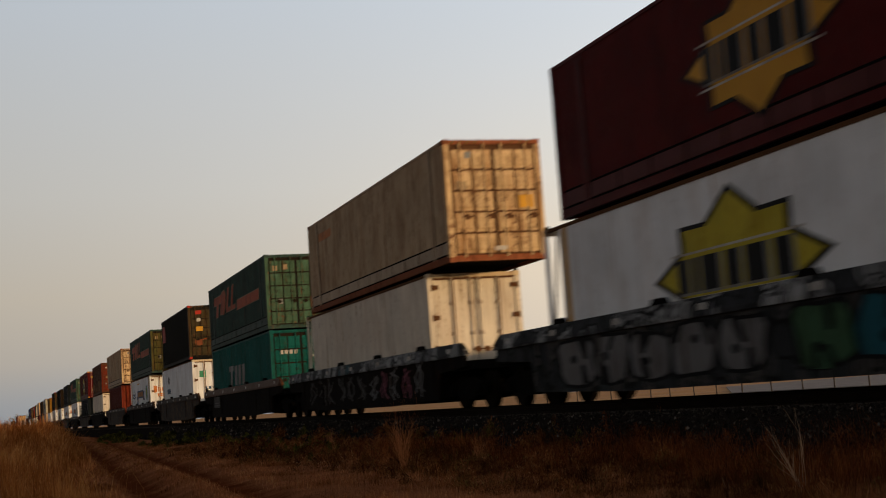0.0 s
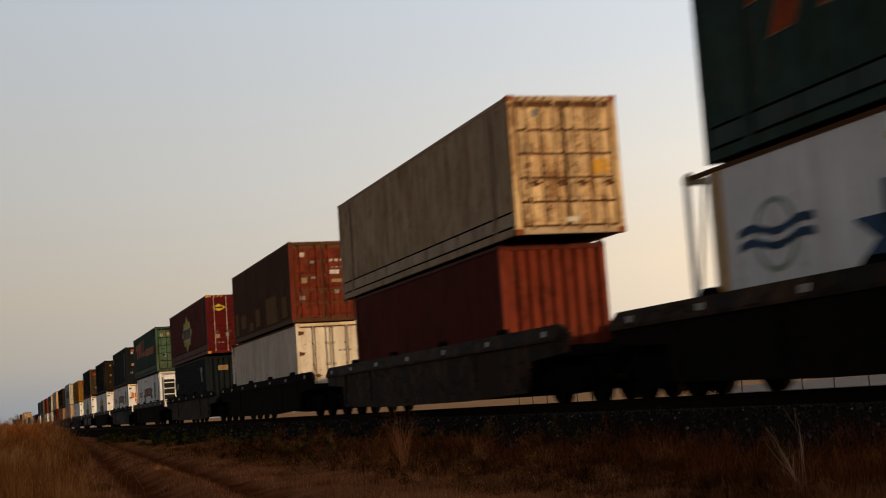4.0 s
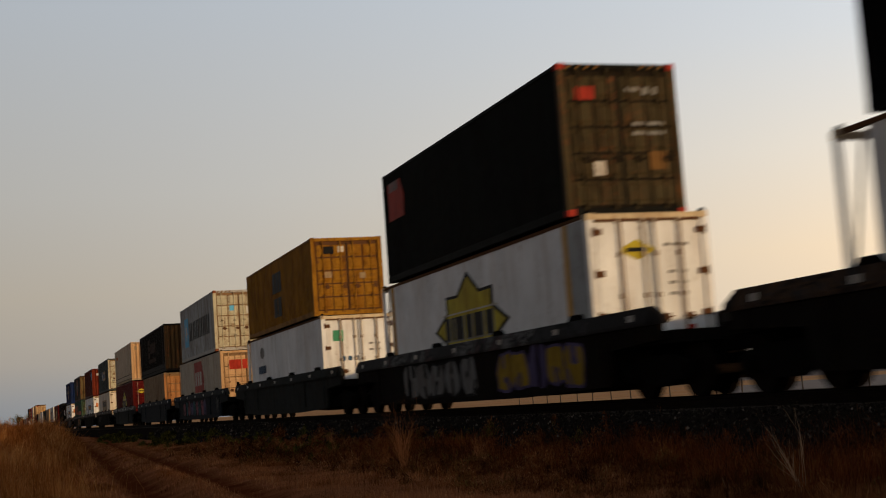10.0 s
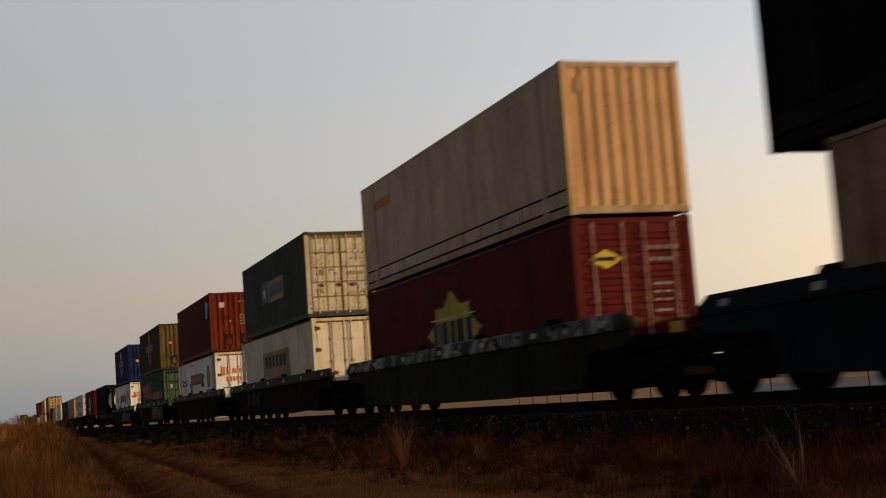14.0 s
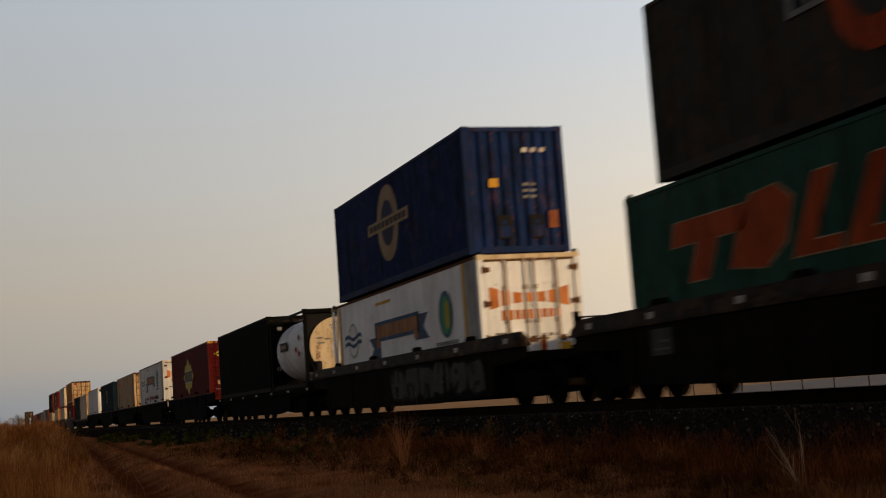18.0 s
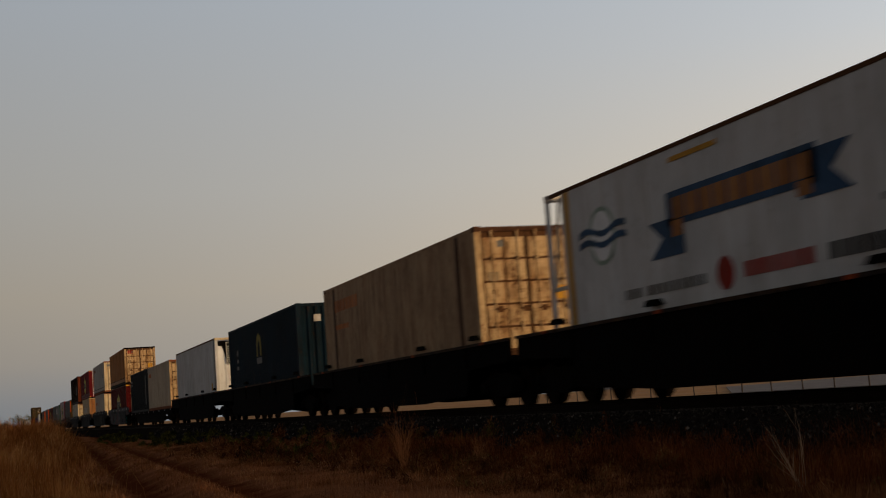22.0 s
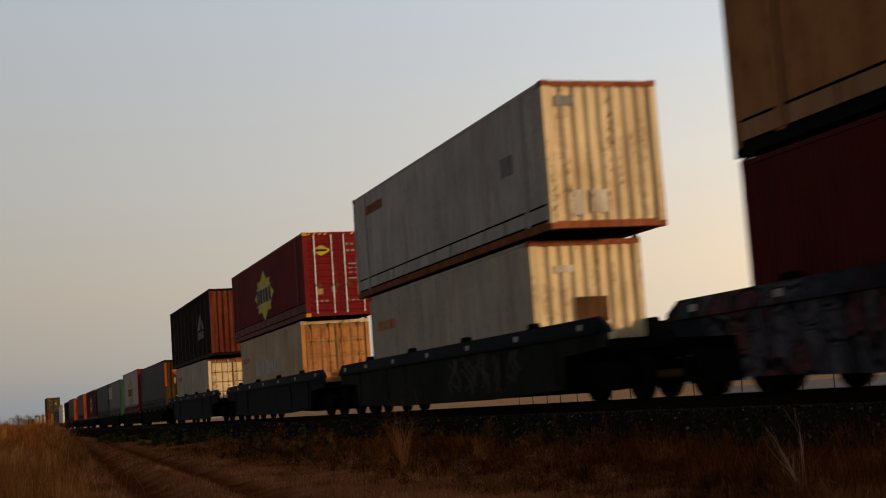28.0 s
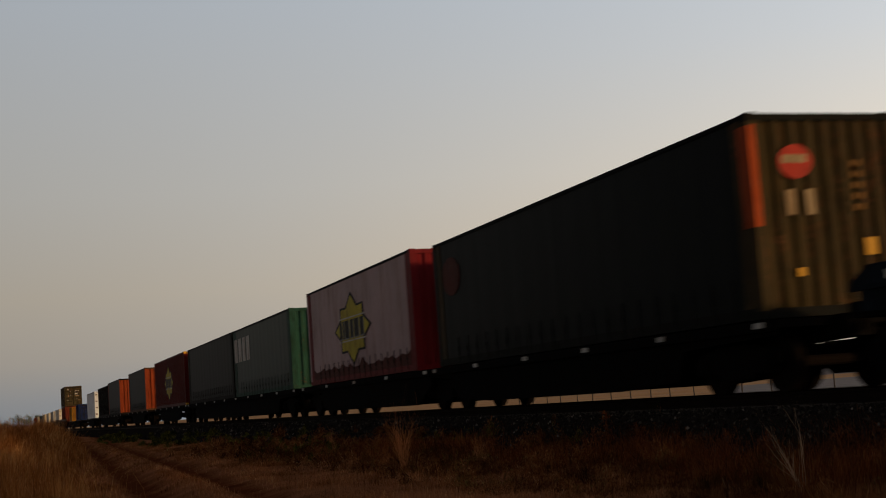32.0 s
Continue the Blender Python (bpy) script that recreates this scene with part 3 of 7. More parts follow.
def end_fridge(root, H, tall):
    """Refrigeration unit in its frame."""
    if tall:
        part("unit_housing", G().prism([(-1.06, 0.2), (1.06, 0.2), (1.06, H - 0.16), (-1.06, H - 0.16)], "y", 0.14, 0.6), M["white"], root)
        part("grille_surround", G().prism([(-0.62, 1.62), (0.62, 1.62), (0.85, H - 0.42), (1.06, H - 0.38), (1.06, H - 0.16), (-1.06, H - 0.16), (-1.06, H - 0.38), (-0.85, H - 0.42)],
                                          "y", 0.11, 0.14), M["under"], root)
        part("grille_frame", G().prism([(-0.58, 1.66), (0.58, 1.66), (0.70, H - 0.24), (-0.70, H - 0.24)], "y", 0.085, 0.11), M["under"], root)
        for i in range(8):
            z = 1.72 + i * 0.106
            part("grille_slat", lambda: G().prism([(0.03, 0.0), (0.068, 0.012), (0.068, 0.026), (0.03, 0.02)], "x", -0.62, 0.62), M["white"], root,
                 at=(0, 0.01, z), key=1)
        for xa in (-0.72, -0.06):
            part("unit_door", lambda: G().box(0, 0.62, 0.115, 0.14, 0.5, 1.5), M["white"], root, at=(xa, 0, 0), key=1)
        for x0, x1, z0, z1 in ((-0.64, 0.64, 1.64, 1.675), (-0.70, 0.70, H - 0.26, H - 0.225), (-0.68, -0.64, 1.675, H - 0.26), (0.64, 0.68, 1.675, H - 0.26)):
            part("grille_rim", G().box(x0, x1, 0.03, 0.085, z0, z1), M["steel"], root)
        part("unit_latch", G().box(-0.12, 0.1, 0.1, 0.115, 0.78, 0.82), M["dark"], root)
        part("unit_sill", G().box(-1.05, 1.05, 0.05, 0.2, 0.12, 0.2), M["dark"], root)
        part("control_box", G().box(0.35, 0.6, 0.07, 0.1, 0.7, 0.85), M["d_grey"], root)
    else:
        part("unit_housing", G().prism([(-0.95, 0.95), (0.95, 0.95), (0.95, H - 0.4), (0.85, H - 0.3), (-0.85, H - 0.3), (-0.95, H - 0.4)], "y", 0.2, 0.75),
             M["white"], root)
        part("unit_skirt", G().prism([(-0.95, 0.35), (0.95, 0.35), (0.98, 0.92), (-0.98, 0.92)], "y", 0.12, 0.7), M["white"], root)
        for x0, x1 in ((-0.92, -0.26), (0.46, 0.9)):
            g = part("louvre_opening", G().box(x0, x1, 0.185, 0.2, 1.1, H - 0.5), M["dark"], root)
            for i in range(4):
                z = 1.16 + (H - 1.75) * i / 3.4
                part("louvre_blade", G().prism([(0.12, z), (0.185, z + 0.04), (0.185, z + 0.065), (0.12, z + 0.03)], "x", x0 - 0.03, x1 + 0.03),
                     M["white"], g)
        part("control_panel", G().box(-0.2, 0.3, 0.17, 0.2, 1.75, H - 0.55), M["d_grey"], root)
        part("control_box", G().box(-0.1, 0.28, 0.15, 0.2, 1.35, 1.62), M["d_grey"], root)
        part("fuel_tank", G().cyl("x", (0.35, 0.25), 0.16, -0.6, 0.6, 12), M["under"], root)


# ---- markings on the side that faces the dirt road; u runs from the trailing end, v from the bottom ----
def flat(root, name, L, mat, polys, off=0.0, label=""):
    g = G()
    for poly in polys:
        g.prism([(L - u, v) for u, v in poly], "x", -1.2135 - off, -1.2065 - off)
    mark = part(name, g, mat, root, label)
    if len(polys) > 3:
        tagged(mark, label, kind="stuff")
    return mark


def rect(u0, u1, v0, v1, slant=0.0):
    return [(u0, v0), (u1, v0), (u1 + slant * (v1 - v0), v1), (u0 + slant * (v1 - v0), v1)]


def bars(u0, u1, v0, v1, n, slant=0.0, gap=0.28):
    p = (u1 - u0) / n
    return [rect(u0 + i * p, u0 + (i + 1 - gap) * p, v0, v1, slant) for i in range(n)]


def ring(cu, cv, ru, rv, n=28):
    return [(cu + ru * math.cos(i * math.tau / n), cv + rv * math.sin(i * math.tau / n)) for i in range(n)]


def star_emblem(root, L, cu, cv, w=3.95, h=1.95, colour="d_yellow"):
    def star(k):
        q = [(1.0, 0.0), (0.62, 0.31), (0.63, 0.63), (0.31, 0.62)]
        pts = q + [(-y, x) for x, y in q] + [(-x, -y) for x, y in q] + [(y, -x) for x, y in q]
        return [(cu + k * x * w / 2, cv + k * y * h / 2) for x, y in pts]
    em = flat(root, "star_emblem", L, M[colour], [star(1.0)], 0.004, "yellow star emblem with dark edge")
    flat(em, "emblem_edge", L, M["d_black"], [star(1.1)], 0.0)
    for v in (cv - 0.36, cv + 0.33):
        flat(em, "emblem_line", L, M["d_white"], [rect(cu - 0.40 * w, cu + 0.40 * w, v, v + 0.035)], 0.007)
    widths = (0.45, 0.3, 0.75, 0.55, 0.8, 0.62)
    u = cu - 0.37 * w
    for k, wd in enumerate(widths):
        b = wd * 0.74 * w / sum(widths)
        flat(em, "stroke_edge", L, M["d_grey"], [rect(u, u + 0.86 * b, cv - 0.29, cv + 0.27)], 0.007)
        flat(em, "letter_stroke", L, M["d_black"], [rect(u + 0.04, u + 0.72 * b, cv - 0.25, cv + 0.27)], 0.010)
        u += b


def slanted_brand(root, L, mat, long_bar=True):
    """Slanting word shapes with a long bar behind them."""
    polys = [rect(1.5, 3.7, 2.0, 2.36, 0.5), rect(2.0, 2.6, 1.42, 2.0, 0.6), [(3.25, 1.5), (4.2, 1.4), (4.75, 1.7), (5.0, 2.25), (4.6, 2.5), (3.95, 2.45), (3.55, 2.0)],
             rect(4.9, 5.35, 1.45, 2.5, 0.6), rect(5.35, 6.0, 1.45, 1.62, 0.3), rect(6.15, 6.6, 1.45, 2.5, 0.6), rect(6.6, 7.4, 1.45, 1.62, 0.3)]
    if long_bar:
        polys.append(rect(7.75, 12.95, 1.33, 1.74, 0.35))
    edges = []
    for p in polys:
        cu, cv = sum(u for u, v in p) / len(p), sum(v for u, v in p) / len(p)
        edges.append([(u + math.copysign(0.035, u - cu), v + math.copysign(0.022, v - cv)) for u, v in p])
        flat(root, "brand_shape", L, mat, [p], 0.004)
    tagged(flat(root, "brand_edge", L, M["d_tan"], edges), kind="stuff")


def ribbon_brand(root, L):
    """Ribbon banner, leaf oval, round water emblem and yellow stripes of a refrigerated container."""
    flat(root, "ribbon", L, M["d_blue"], [rect(4.9, 9.1, 1.62, 2.16, 0.0), [(4.25, 1.16), (5.4, 1.16), (5.4, 1.75), (4.25, 1.75), (4.7, 1.46)],
                                         [(8.7, 1.45), (9.85, 1.45), (9.4, 1.76), (9.85, 2.08), (8.7, 2.08)]], 0.0, "blue ribbon banner")
    flat(root, "ribbon_lettering", L, M["tan_warm"], bars(5.1, 9.0, 1.72, 2.06, 9, 0.0, 0.14), 0.004)
    flat(root, "ribbon_fold", L, M["tan_warm"], [rect(5.05, 5.4, 1.45, 1.7), rect(8.6, 8.95, 1.5, 1.7)], 0.004)
    oval = flat(root, "oval_emblem", L, M["d_blue"], [ring(11.25, 1.9, 0.52, 0.56)], 0.0, "blue oval with yellow and green leaf")
    flat(oval, "leaf", L, M["d_green"], [ring(11.25, 1.88, 0.38, 0.46)], 0.004)
    flat(oval, "leaf_light", L, M["d_yellow"], [ring(11.38, 1.88, 0.16, 0.34)], 0.007)
    flat(root, "caption_lettering", L, M["d_grey"], bars(10.4, 12.1, 1.18, 1.27, 10, 0.0, 0.3), 0.0)
    wave = flat(root, "wave_emblem", L, M["d_sage"], [ring(2.45, 1.82, 0.55, 0.52)], 0.0, "pale round emblem with blue waves")
    flat(wave, "wave_ground", L, M["white"], [ring(2.45, 1.82, 0.46, 0.44)], 0.003)
    for k in (0.0, 0.2):
        top = [(1.5 + i * 0.19, 1.66 + k + 0.06 * math.sin(i * 0.9)) for i in range(11)]
        flat(wave, "wave_stripe", L, M["d_blue"], [top + [(u, v + 0.11) for u, v in reversed(top)]], 0.006)
    flat(root, "yellow_label", L, M["strip"], [rect(5.1, 6.6, 2.62, 2.70)], 0.0)


def letter_mesh(root, name, L, mat, u0, u1, v0, v1, words):
    """Rows of plain block strokes in place of lettering."""
    polys, n = [], sum(words)
    p = (u1 - u0) / (n + 0.8 * (len(words) - 1))
    u = u0
    for w in words:
        for _ in range(w):
            polys.append(rect(u, u + 0.72 * p, v0, v1))
            u += p
        u += 0.8 * p
    for p in polys:
        flat(root, name, L, mat, [p])


def end_marks(root, rows, off=0.0):
    """Plates and stencil bars on the end: (x0, x1, z0, z1, material)."""
    for x0, x1, z0, z1, m in rows:
        n = max(1, round((x1 - x0) / 0.19)) if m in ("d_white", "d_orange", "d_flame", "d_blue", "d_grey") and x1 - x0 > 0.42 else 1
        g, p = G(), (x1 - x0) / n
        for i in range(n):
            g.box(x0 + i * p, x0 + (i + (1 if n == 1 else 0.62)) * p, -0.010 - off, -0.003 - off, z0, z1)
        if m == "d_yellow":
            w, h = (x1 - x0) / 2, (z1 - z0) / 2
            g = G().prism([(x0, z0 + h), (x0 + 0.45 * w, z0 + 0.5 * h), (x0 + w, z0), (x1 - 0.45 * w, z0 + 0.5 * h), (x1, z0 + h),
                           (x1 - 0.45 * w, z1 - 0.5 * h), (x0 + w, z1), (x0 + 0.45 * w, z1 - 0.5 * h)], "y", -0.010 - off, -0.003 - off)
        mark = part("end_marking", g, M[m], root)
        if m == "d_yellow":
            part("marking_bar", G().box(x0 + 0.4 * w, x1 - 0.4 * w, -0.0135 - off, -0.0105 - off, z0 + 0.8 * h, z1 - 0.8 * h), M["d_black"], mark)
        if n > 1:
            tagged(mark, kind="stuff")


STENCIL = [(0.28, 0.98, 2.42, 2.50, "d_grey"), (0.30, 0.85, 2.2, 2.27, "d_grey"), (0.35, 0.75, 1.75, 1.80, "d_grey"),
           (0.35, 0.80, 1.6, 1.65, "d_grey"), (0.35, 0.8, 1.45, 1.5, "d_grey"), (0.35, 0.7, 1.25, 1.3, "d_grey")]


def container(s, L, zb, zt, side, mat, end, label, trim=None, name="shipping_container", group="containers on the train",
              bands=False, gap_far=0.0, rodmat=None, endmat=None, marks=(), stripes=False, locks=False, corners=None):
    """A box container; side: kind of wall; end: what shows at the leading end."""
    H = round(zt - zb, 3)
    m, t = M[mat], M[trim or mat]
    # endmat on one-colour boxes: the side paint with sunlight put into its colour
    em = M[endmat or mat]
    root = tagged(new(name), label, "container", group)
    y1 = round(L - gap_far, 3)
    y0 = 0.62 if end.startswith("fridge") else 0.0
    frame_parts(root, L, H, m, t, toprail=M["seam"] if side == "panel" else M["black"] if side == "curtain" else None, front=em if end in ("panel", "ribbed", "ribs", "ribs_box") else None, slim=gap_far > 0, cast=M[corners] if corners else None)
    if corners:
        hatch(root, H, M["strip" if corners == "strip" else "d_patch"])
    wall = curtain_sheet if side == "curtain" else None
    for sign in (-1, 1):
        zlo = 0.17 if not bands else 0.525
        if wall:
            part("curtain", lambda: curtain_sheet(y0 + 0.5, y1 - 0.5, 0.12, H - 0.06, sign), m, root, key=(L, H, sign))
        else:
            part("side_wall", lambda: side_sheet(side, y0 + 0.14, y1 - 0.14, zlo, H - 0.07, sign), m, root, key=(side, L, H, sign, y0, y1, zlo))
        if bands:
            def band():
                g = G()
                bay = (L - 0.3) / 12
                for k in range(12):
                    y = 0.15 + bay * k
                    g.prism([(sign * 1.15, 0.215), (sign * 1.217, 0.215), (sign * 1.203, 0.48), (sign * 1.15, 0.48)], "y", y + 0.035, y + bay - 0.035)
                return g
            # the panels' paler paint carries the sky light they would catch
            tagged(part("lower_band", band, dusty(m), root, "band of pressed panels in a paler, sky-lit tone", key=(L, sign)), kind="stuff")
            # black backing stands in for the shadow lines around the panels
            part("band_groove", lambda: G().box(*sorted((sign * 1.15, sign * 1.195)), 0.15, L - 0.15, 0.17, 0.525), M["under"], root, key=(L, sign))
            for y in (1.22, L - 1.22):
                part("side_post", lambda: G().box(*sorted((sign * 1.16, sign * 1.216)), -0.09, 0.09, 0.17, H - 0.07), m, root, at=(0, y, 0), key=(H, sign))
                part("post_seam", lambda: G().box(*sorted((sign * 1.16, sign * 1.209)), -0.112, -0.09, 0.21, H - 0.07).box(*sorted((sign * 1.16, sign * 1.209)), 0.09, 0.112, 0.21, H - 0.07), M["dark"], root, at=(0, y, 0), key=(H, sign))
    if wall:
        for y in (0.14, L - 0.5):
            for sx in (-1, 1):
                part("end_panel", lambda: G().box(*sorted((sx * 1.15, sx * (HW - 0.012))), 0, 0.36, 0.1, H - 0.06), em, root, at=(0, y, 0), key=(H, sx))
        for i in range(int((L - 1.2) / 0.62)):
            part("curtain_strap", lambda: G().box(-1.222, -1.212, -0.02, 0.02, 0.03, 0.62).box(-1.235, -1.212, -0.03, 0.03, 0.30, 0.40), M["dark"], root,
                 at=(0, 0.8 + i * 0.62, 0), key=1)
    if stripes:
        for y in (1.05, L - 1.0):
            flat(root, "yellow_stripe", L, M["strip"], [rect(L - y - 0.1, L - y + 0.1, 0.18, H - 0.08)])
    if stripes and end == "flush":
        flat(root, "corner_skin", L, M["pale_blue"], [rect(L - 0.93, L - 0.16, 0.18, H - 0.09)], 0.0, "bare grey metal corner skin")
    part("roof", lambda: G().box(-HW + 0.02, HW - 0.02, y0 + 0.05, y1 - 0.05, H - 0.05, H - 0.02), m, root, key=(L, H, y0, y1))
    part("floor", lambda: G().box(-HW + 0.03, HW - 0.03, 0.05, L - 0.05, 0.09, 0.15), M["under"], root, key=L)
    part("end_wall", lambda: G().box(-HW + 0.1, HW - 0.1, y1 - 0.12, y1 - 0.06, 0.1, H - 0.06), m, root, key=(L, H, y1))
    if gap_far:
        part("unit_housing", G().box(0.25, 1.0, y1 - 0.06, y1 + 0.1, 0.3, 0.9), M["dark"], root)
        part("frame_rail", G().box(-HW + 0.01, -HW + 0.06, y1 - 0.05, L - 0.1, 1.05, 1.12), M["dull_white"], root)
        for sx in (-1, 1):
            part("frame_brace", G().prism([(L - 0.17, 1.1), (L - 0.19, 1.1), (y1, H - 0.12), (y1 + 0.02, H - 0.12)], "x", *sorted((sx * 1.15, sx * 1.2))), M["dull_white"], root)
    rm = M[rodmat or (endmat or mat)]
    if end in ("panel", "ribbed", "flush"):
        end_doors(root, H, em, rm, end)
    elif end == "ribs":
        end_ribs(root, H, em)
    elif end == "ribs_box":
        end_ribs(root, H, em, True)
    elif end == "fridge_tall":
        end_fridge(root, H, True)
        part("unit_wall", G().box(-1.15, 1.15, 0.6, 0.64, 0.1, H - 0.06), m, root)
    elif end == "fridge":
        end_fridge(root, H, False)
        part("unit_wall", G().box(-1.15, 1.15, 0.75, 0.79, 0.1, H - 0.06), m, root)
    end_marks(root, marks, FACE.get(end, 0.0))
    if marks is RIBBON_END:
        arched_brand(root)
    for x in (-HW, HW - 0.14) if locks else ():
        for y in (0.0, L - 0.15):
            part("twist_lock", lambda: G().box(0.02, 0.12, 0.03, 0.13, 0, 0.03).cyl("z", (0.07, 0.08), 0.05, 0.03, 0.062, 8), M["under"], root, at=(x, y, H), key=1)
    return put(root, s, zb), L


def tank_container(s, zb, label):
    """A 20 foot frame with a white pressure vessel."""
    L, H = 6.06, 2.66
    root = tagged(new("tank_container"), label, "tank container", "containers on the train")
    m = M["black"]
    for y in (0.0, L - 0.12):
        for x in (-HW, HW - 0.12):
            part("corner_post", lambda: G().box(0, 0.12, 0, 0.12, 0.118, H - 0.118), m, root, at=(x, y, 0), key=("tank", H))
        for z in (0.0, H - 0.14):
            part("end_beam", G().box(-HW + 0.12, HW - 0.12, y, y + 0.1, z, z + 0.13), m, root)
    for y in (-0.004, L - 0.174):
        for x in (-HW - 0.003, HW - 0.159):
            for z in (0.0, H - 0.118):
                part("corner_casting", casting, m, root, at=(x, y, z), key=1)
    for x in (-HW + 0.03, HW - 0.1):
        part("top_rail", G().box(x, x + 0.07, 0.12, L - 0.12, H - 0.1, H - 0.03), m, root)
        part("bottom_rail", G().box(x, x + 0.07, 0.12, L - 0.12, 0.03, 0.14), m, root)
    n, prof = 36, [(0.30, 0.0), (0.32, 0.55), (0.42, 0.86), (0.58, 1.04), (0.8, 1.1), (5.46, 1.1), (5.68, 1.02), (5.82, 0.84), (5.92, 0.5), (5.95, 0.0)]
    g = G()
    for y, r in prof:
        g.v += [(r * math.cos(i * math.tau / n), y, 1.43 + r * math.sin(i * math.tau / n)) for i in range(n)]
    for k in range(len(prof) - 1):
        g.f += [(k * n + i, k * n + (i + 1) % n, (k + 1) * n + (i + 1) % n, (k + 1) * n + i) for i in range(n)]
    vessel = part("vessel", g, M["white"], root, "white pressure vessel with domed ends", smooth=True)
    for y in (0.75, 2.0, 4.0, 5.25):
        part("vessel_ring", G().cyl("y", (0, 1.43), 1.113, y - 0.03, y + 0.03, 36), M["white"], vessel)
    part("end_bulkhead", G().box(-HW + 0.1, HW - 0.1, 0.29, 0.33, 0.5, H - 0.12), M["dark"], root)
    part("end_plate", G().cyl("y", (0.0, 1.36), 1.0, 0.2, 0.29, 40), M["cream"], root, "cream round end plate")
    plate = part("placard_plate", G().cyl("y", (0.32, 1.30), 0.58, 0.18, 0.2, 32), M["d_white"], root)
    part("diamond_placard", G().prism([(0.42, 1.3), (0.58, 1.14), (0.74, 1.3), (0.58, 1.46)], "y", 0.165, 0.18), M["d_red"], plate)
    for x, z, w in ((-0.15, 2.16, 0.36), (-0.25, 2.05, 0.5), (-0.2, 1.94, 0.45), (-0.75, 1.62, 0.22), (-0.45, 1.58, 0.2), (-0.72, 1.45, 0.25), (0.1, 1.62, 0.42), (0.05, 1.02, 0.5), (0.1, 0.92, 0.42)):
        part("stencil_bar", G().box(x, x + w, 0.172, 0.179, z, z + 0.055), M["d_grey"], root)
    for y, z in ((1.35, 1.75), (1.4, 1.2), (1.9, 1.35)):
        part("hazard_mark", G().prism([(y, z - 0.13), (y + 0.17, z), (y, z + 0.13), (y - 0.17, z)], "x", -1.135, -1.128), M["d_red"], root)
    part("side_panel", G().box(-1.165, -1.145, 3.3, 4.5, 1.4, 1.72), M["d_black"], root, "black name panel with pale bars")
    part("panel_bars", G().box(-1.172, -1.165, 3.4, 4.4, 1.5, 1.62), M["d_tan"], root)
    part("walkway", G().box(-0.25, 0.25, 0.2, L - 0.2, H - 0.06, H - 0.03), M["steel"], root)
    part("valve_box", G().cyl("z", (-0.75, 0.14), 0.14, 0.25, 0.85, 12), M["dark"], root)
    for x in (-0.8, 0.8):
        part("end_brace", G().prism([(x - 0.05, 0.14), (x + 0.05, 0.14), (x * 1.35 + 0.05, 1.1), (x * 1.35 - 0.05, 1.1)], "y", 0.02, 0.1), m, root)
    return put(root, s, zb)

# ---- wagons: origin at rail height under the middle ----
AXLE = 0.9


def wheel():
    g = G().cyl("x", (0, 0), 0.425, -0.065, 0.065, 26)
    g.cyl("x", (0, 0), 0.455, 0.055, 0.085, 26)
    return g.cyl("x", (0, 0), 0.12, -0.12, 0.1, 12)


def bogie(root, y):
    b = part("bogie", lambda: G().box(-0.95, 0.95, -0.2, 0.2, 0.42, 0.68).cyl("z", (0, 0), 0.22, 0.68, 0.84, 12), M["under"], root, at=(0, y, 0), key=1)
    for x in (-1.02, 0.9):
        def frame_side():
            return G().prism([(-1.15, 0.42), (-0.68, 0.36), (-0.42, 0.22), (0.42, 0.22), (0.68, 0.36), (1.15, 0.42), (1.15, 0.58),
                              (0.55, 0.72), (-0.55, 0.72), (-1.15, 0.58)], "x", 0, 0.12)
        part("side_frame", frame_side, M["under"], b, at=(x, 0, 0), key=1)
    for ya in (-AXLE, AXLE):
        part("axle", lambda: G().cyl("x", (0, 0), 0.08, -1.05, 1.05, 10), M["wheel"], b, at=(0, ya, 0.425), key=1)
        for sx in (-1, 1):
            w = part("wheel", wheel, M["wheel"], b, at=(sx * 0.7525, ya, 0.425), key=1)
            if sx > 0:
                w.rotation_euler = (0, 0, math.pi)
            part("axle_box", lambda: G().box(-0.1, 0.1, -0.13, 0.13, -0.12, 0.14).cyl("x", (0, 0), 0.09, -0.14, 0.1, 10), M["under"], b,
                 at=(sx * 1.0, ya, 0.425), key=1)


def end_gear(root, half, reach, stand=False):
    """Coupler, brake stand and hoses at both ends."""
    for sg in (-1, 1):
        a, b = sorted((sg * (half - 0.3), sg * reach))
        part("coupler", lambda: G().box(-0.13, 0.13, a, b, 0.78, 1.0).box(-0.2, 0.2, *sorted((sg * (reach - 0.35), sg * reach)), 0.72, 1.04),
             M["under"], root, key=(half, reach, sg))
        part("brake_hose", lambda: G().prism([(reach - 0.02, 0.82), (reach - 0.3, 0.62), (reach - 0.12, 0.34), (reach, 0.3), (reach, 0.36), (reach - 0.08, 0.4), (reach - 0.22, 0.62), (reach, 0.77)], "x", 0.28, 0.33)
             .box(-0.2, 0.2, reach - 0.5, reach - 0.2, 0.5, 0.74), M["under"], root, key=(half, reach)) if sg > 0 else None
    if not stand:
        return
    part("brake_stand", lambda: G().box(-1.24, -1.14, half - 0.22, half - 0.12, 1.0, 1.68).box(-1.28, -1.10, half - 0.26, half - 0.22, 1.38, 1.56),
         M["under"], root, key=half)
    part("hand_rail", lambda: G().cyl("x", (half - 0.1, 1.58), 0.02, -1.15, -0.2, 6).cyl("x", (half - 0.1, 1.38), 0.02, -1.15, -0.2, 6)
         .cyl("z", (-0.7, half - 0.1), 0.02, 1.0, 1.58, 6).cyl("z", (-0.2, half - 0.1), 0.02, 1.0, 1.58, 6), M["under"], root, key=half)


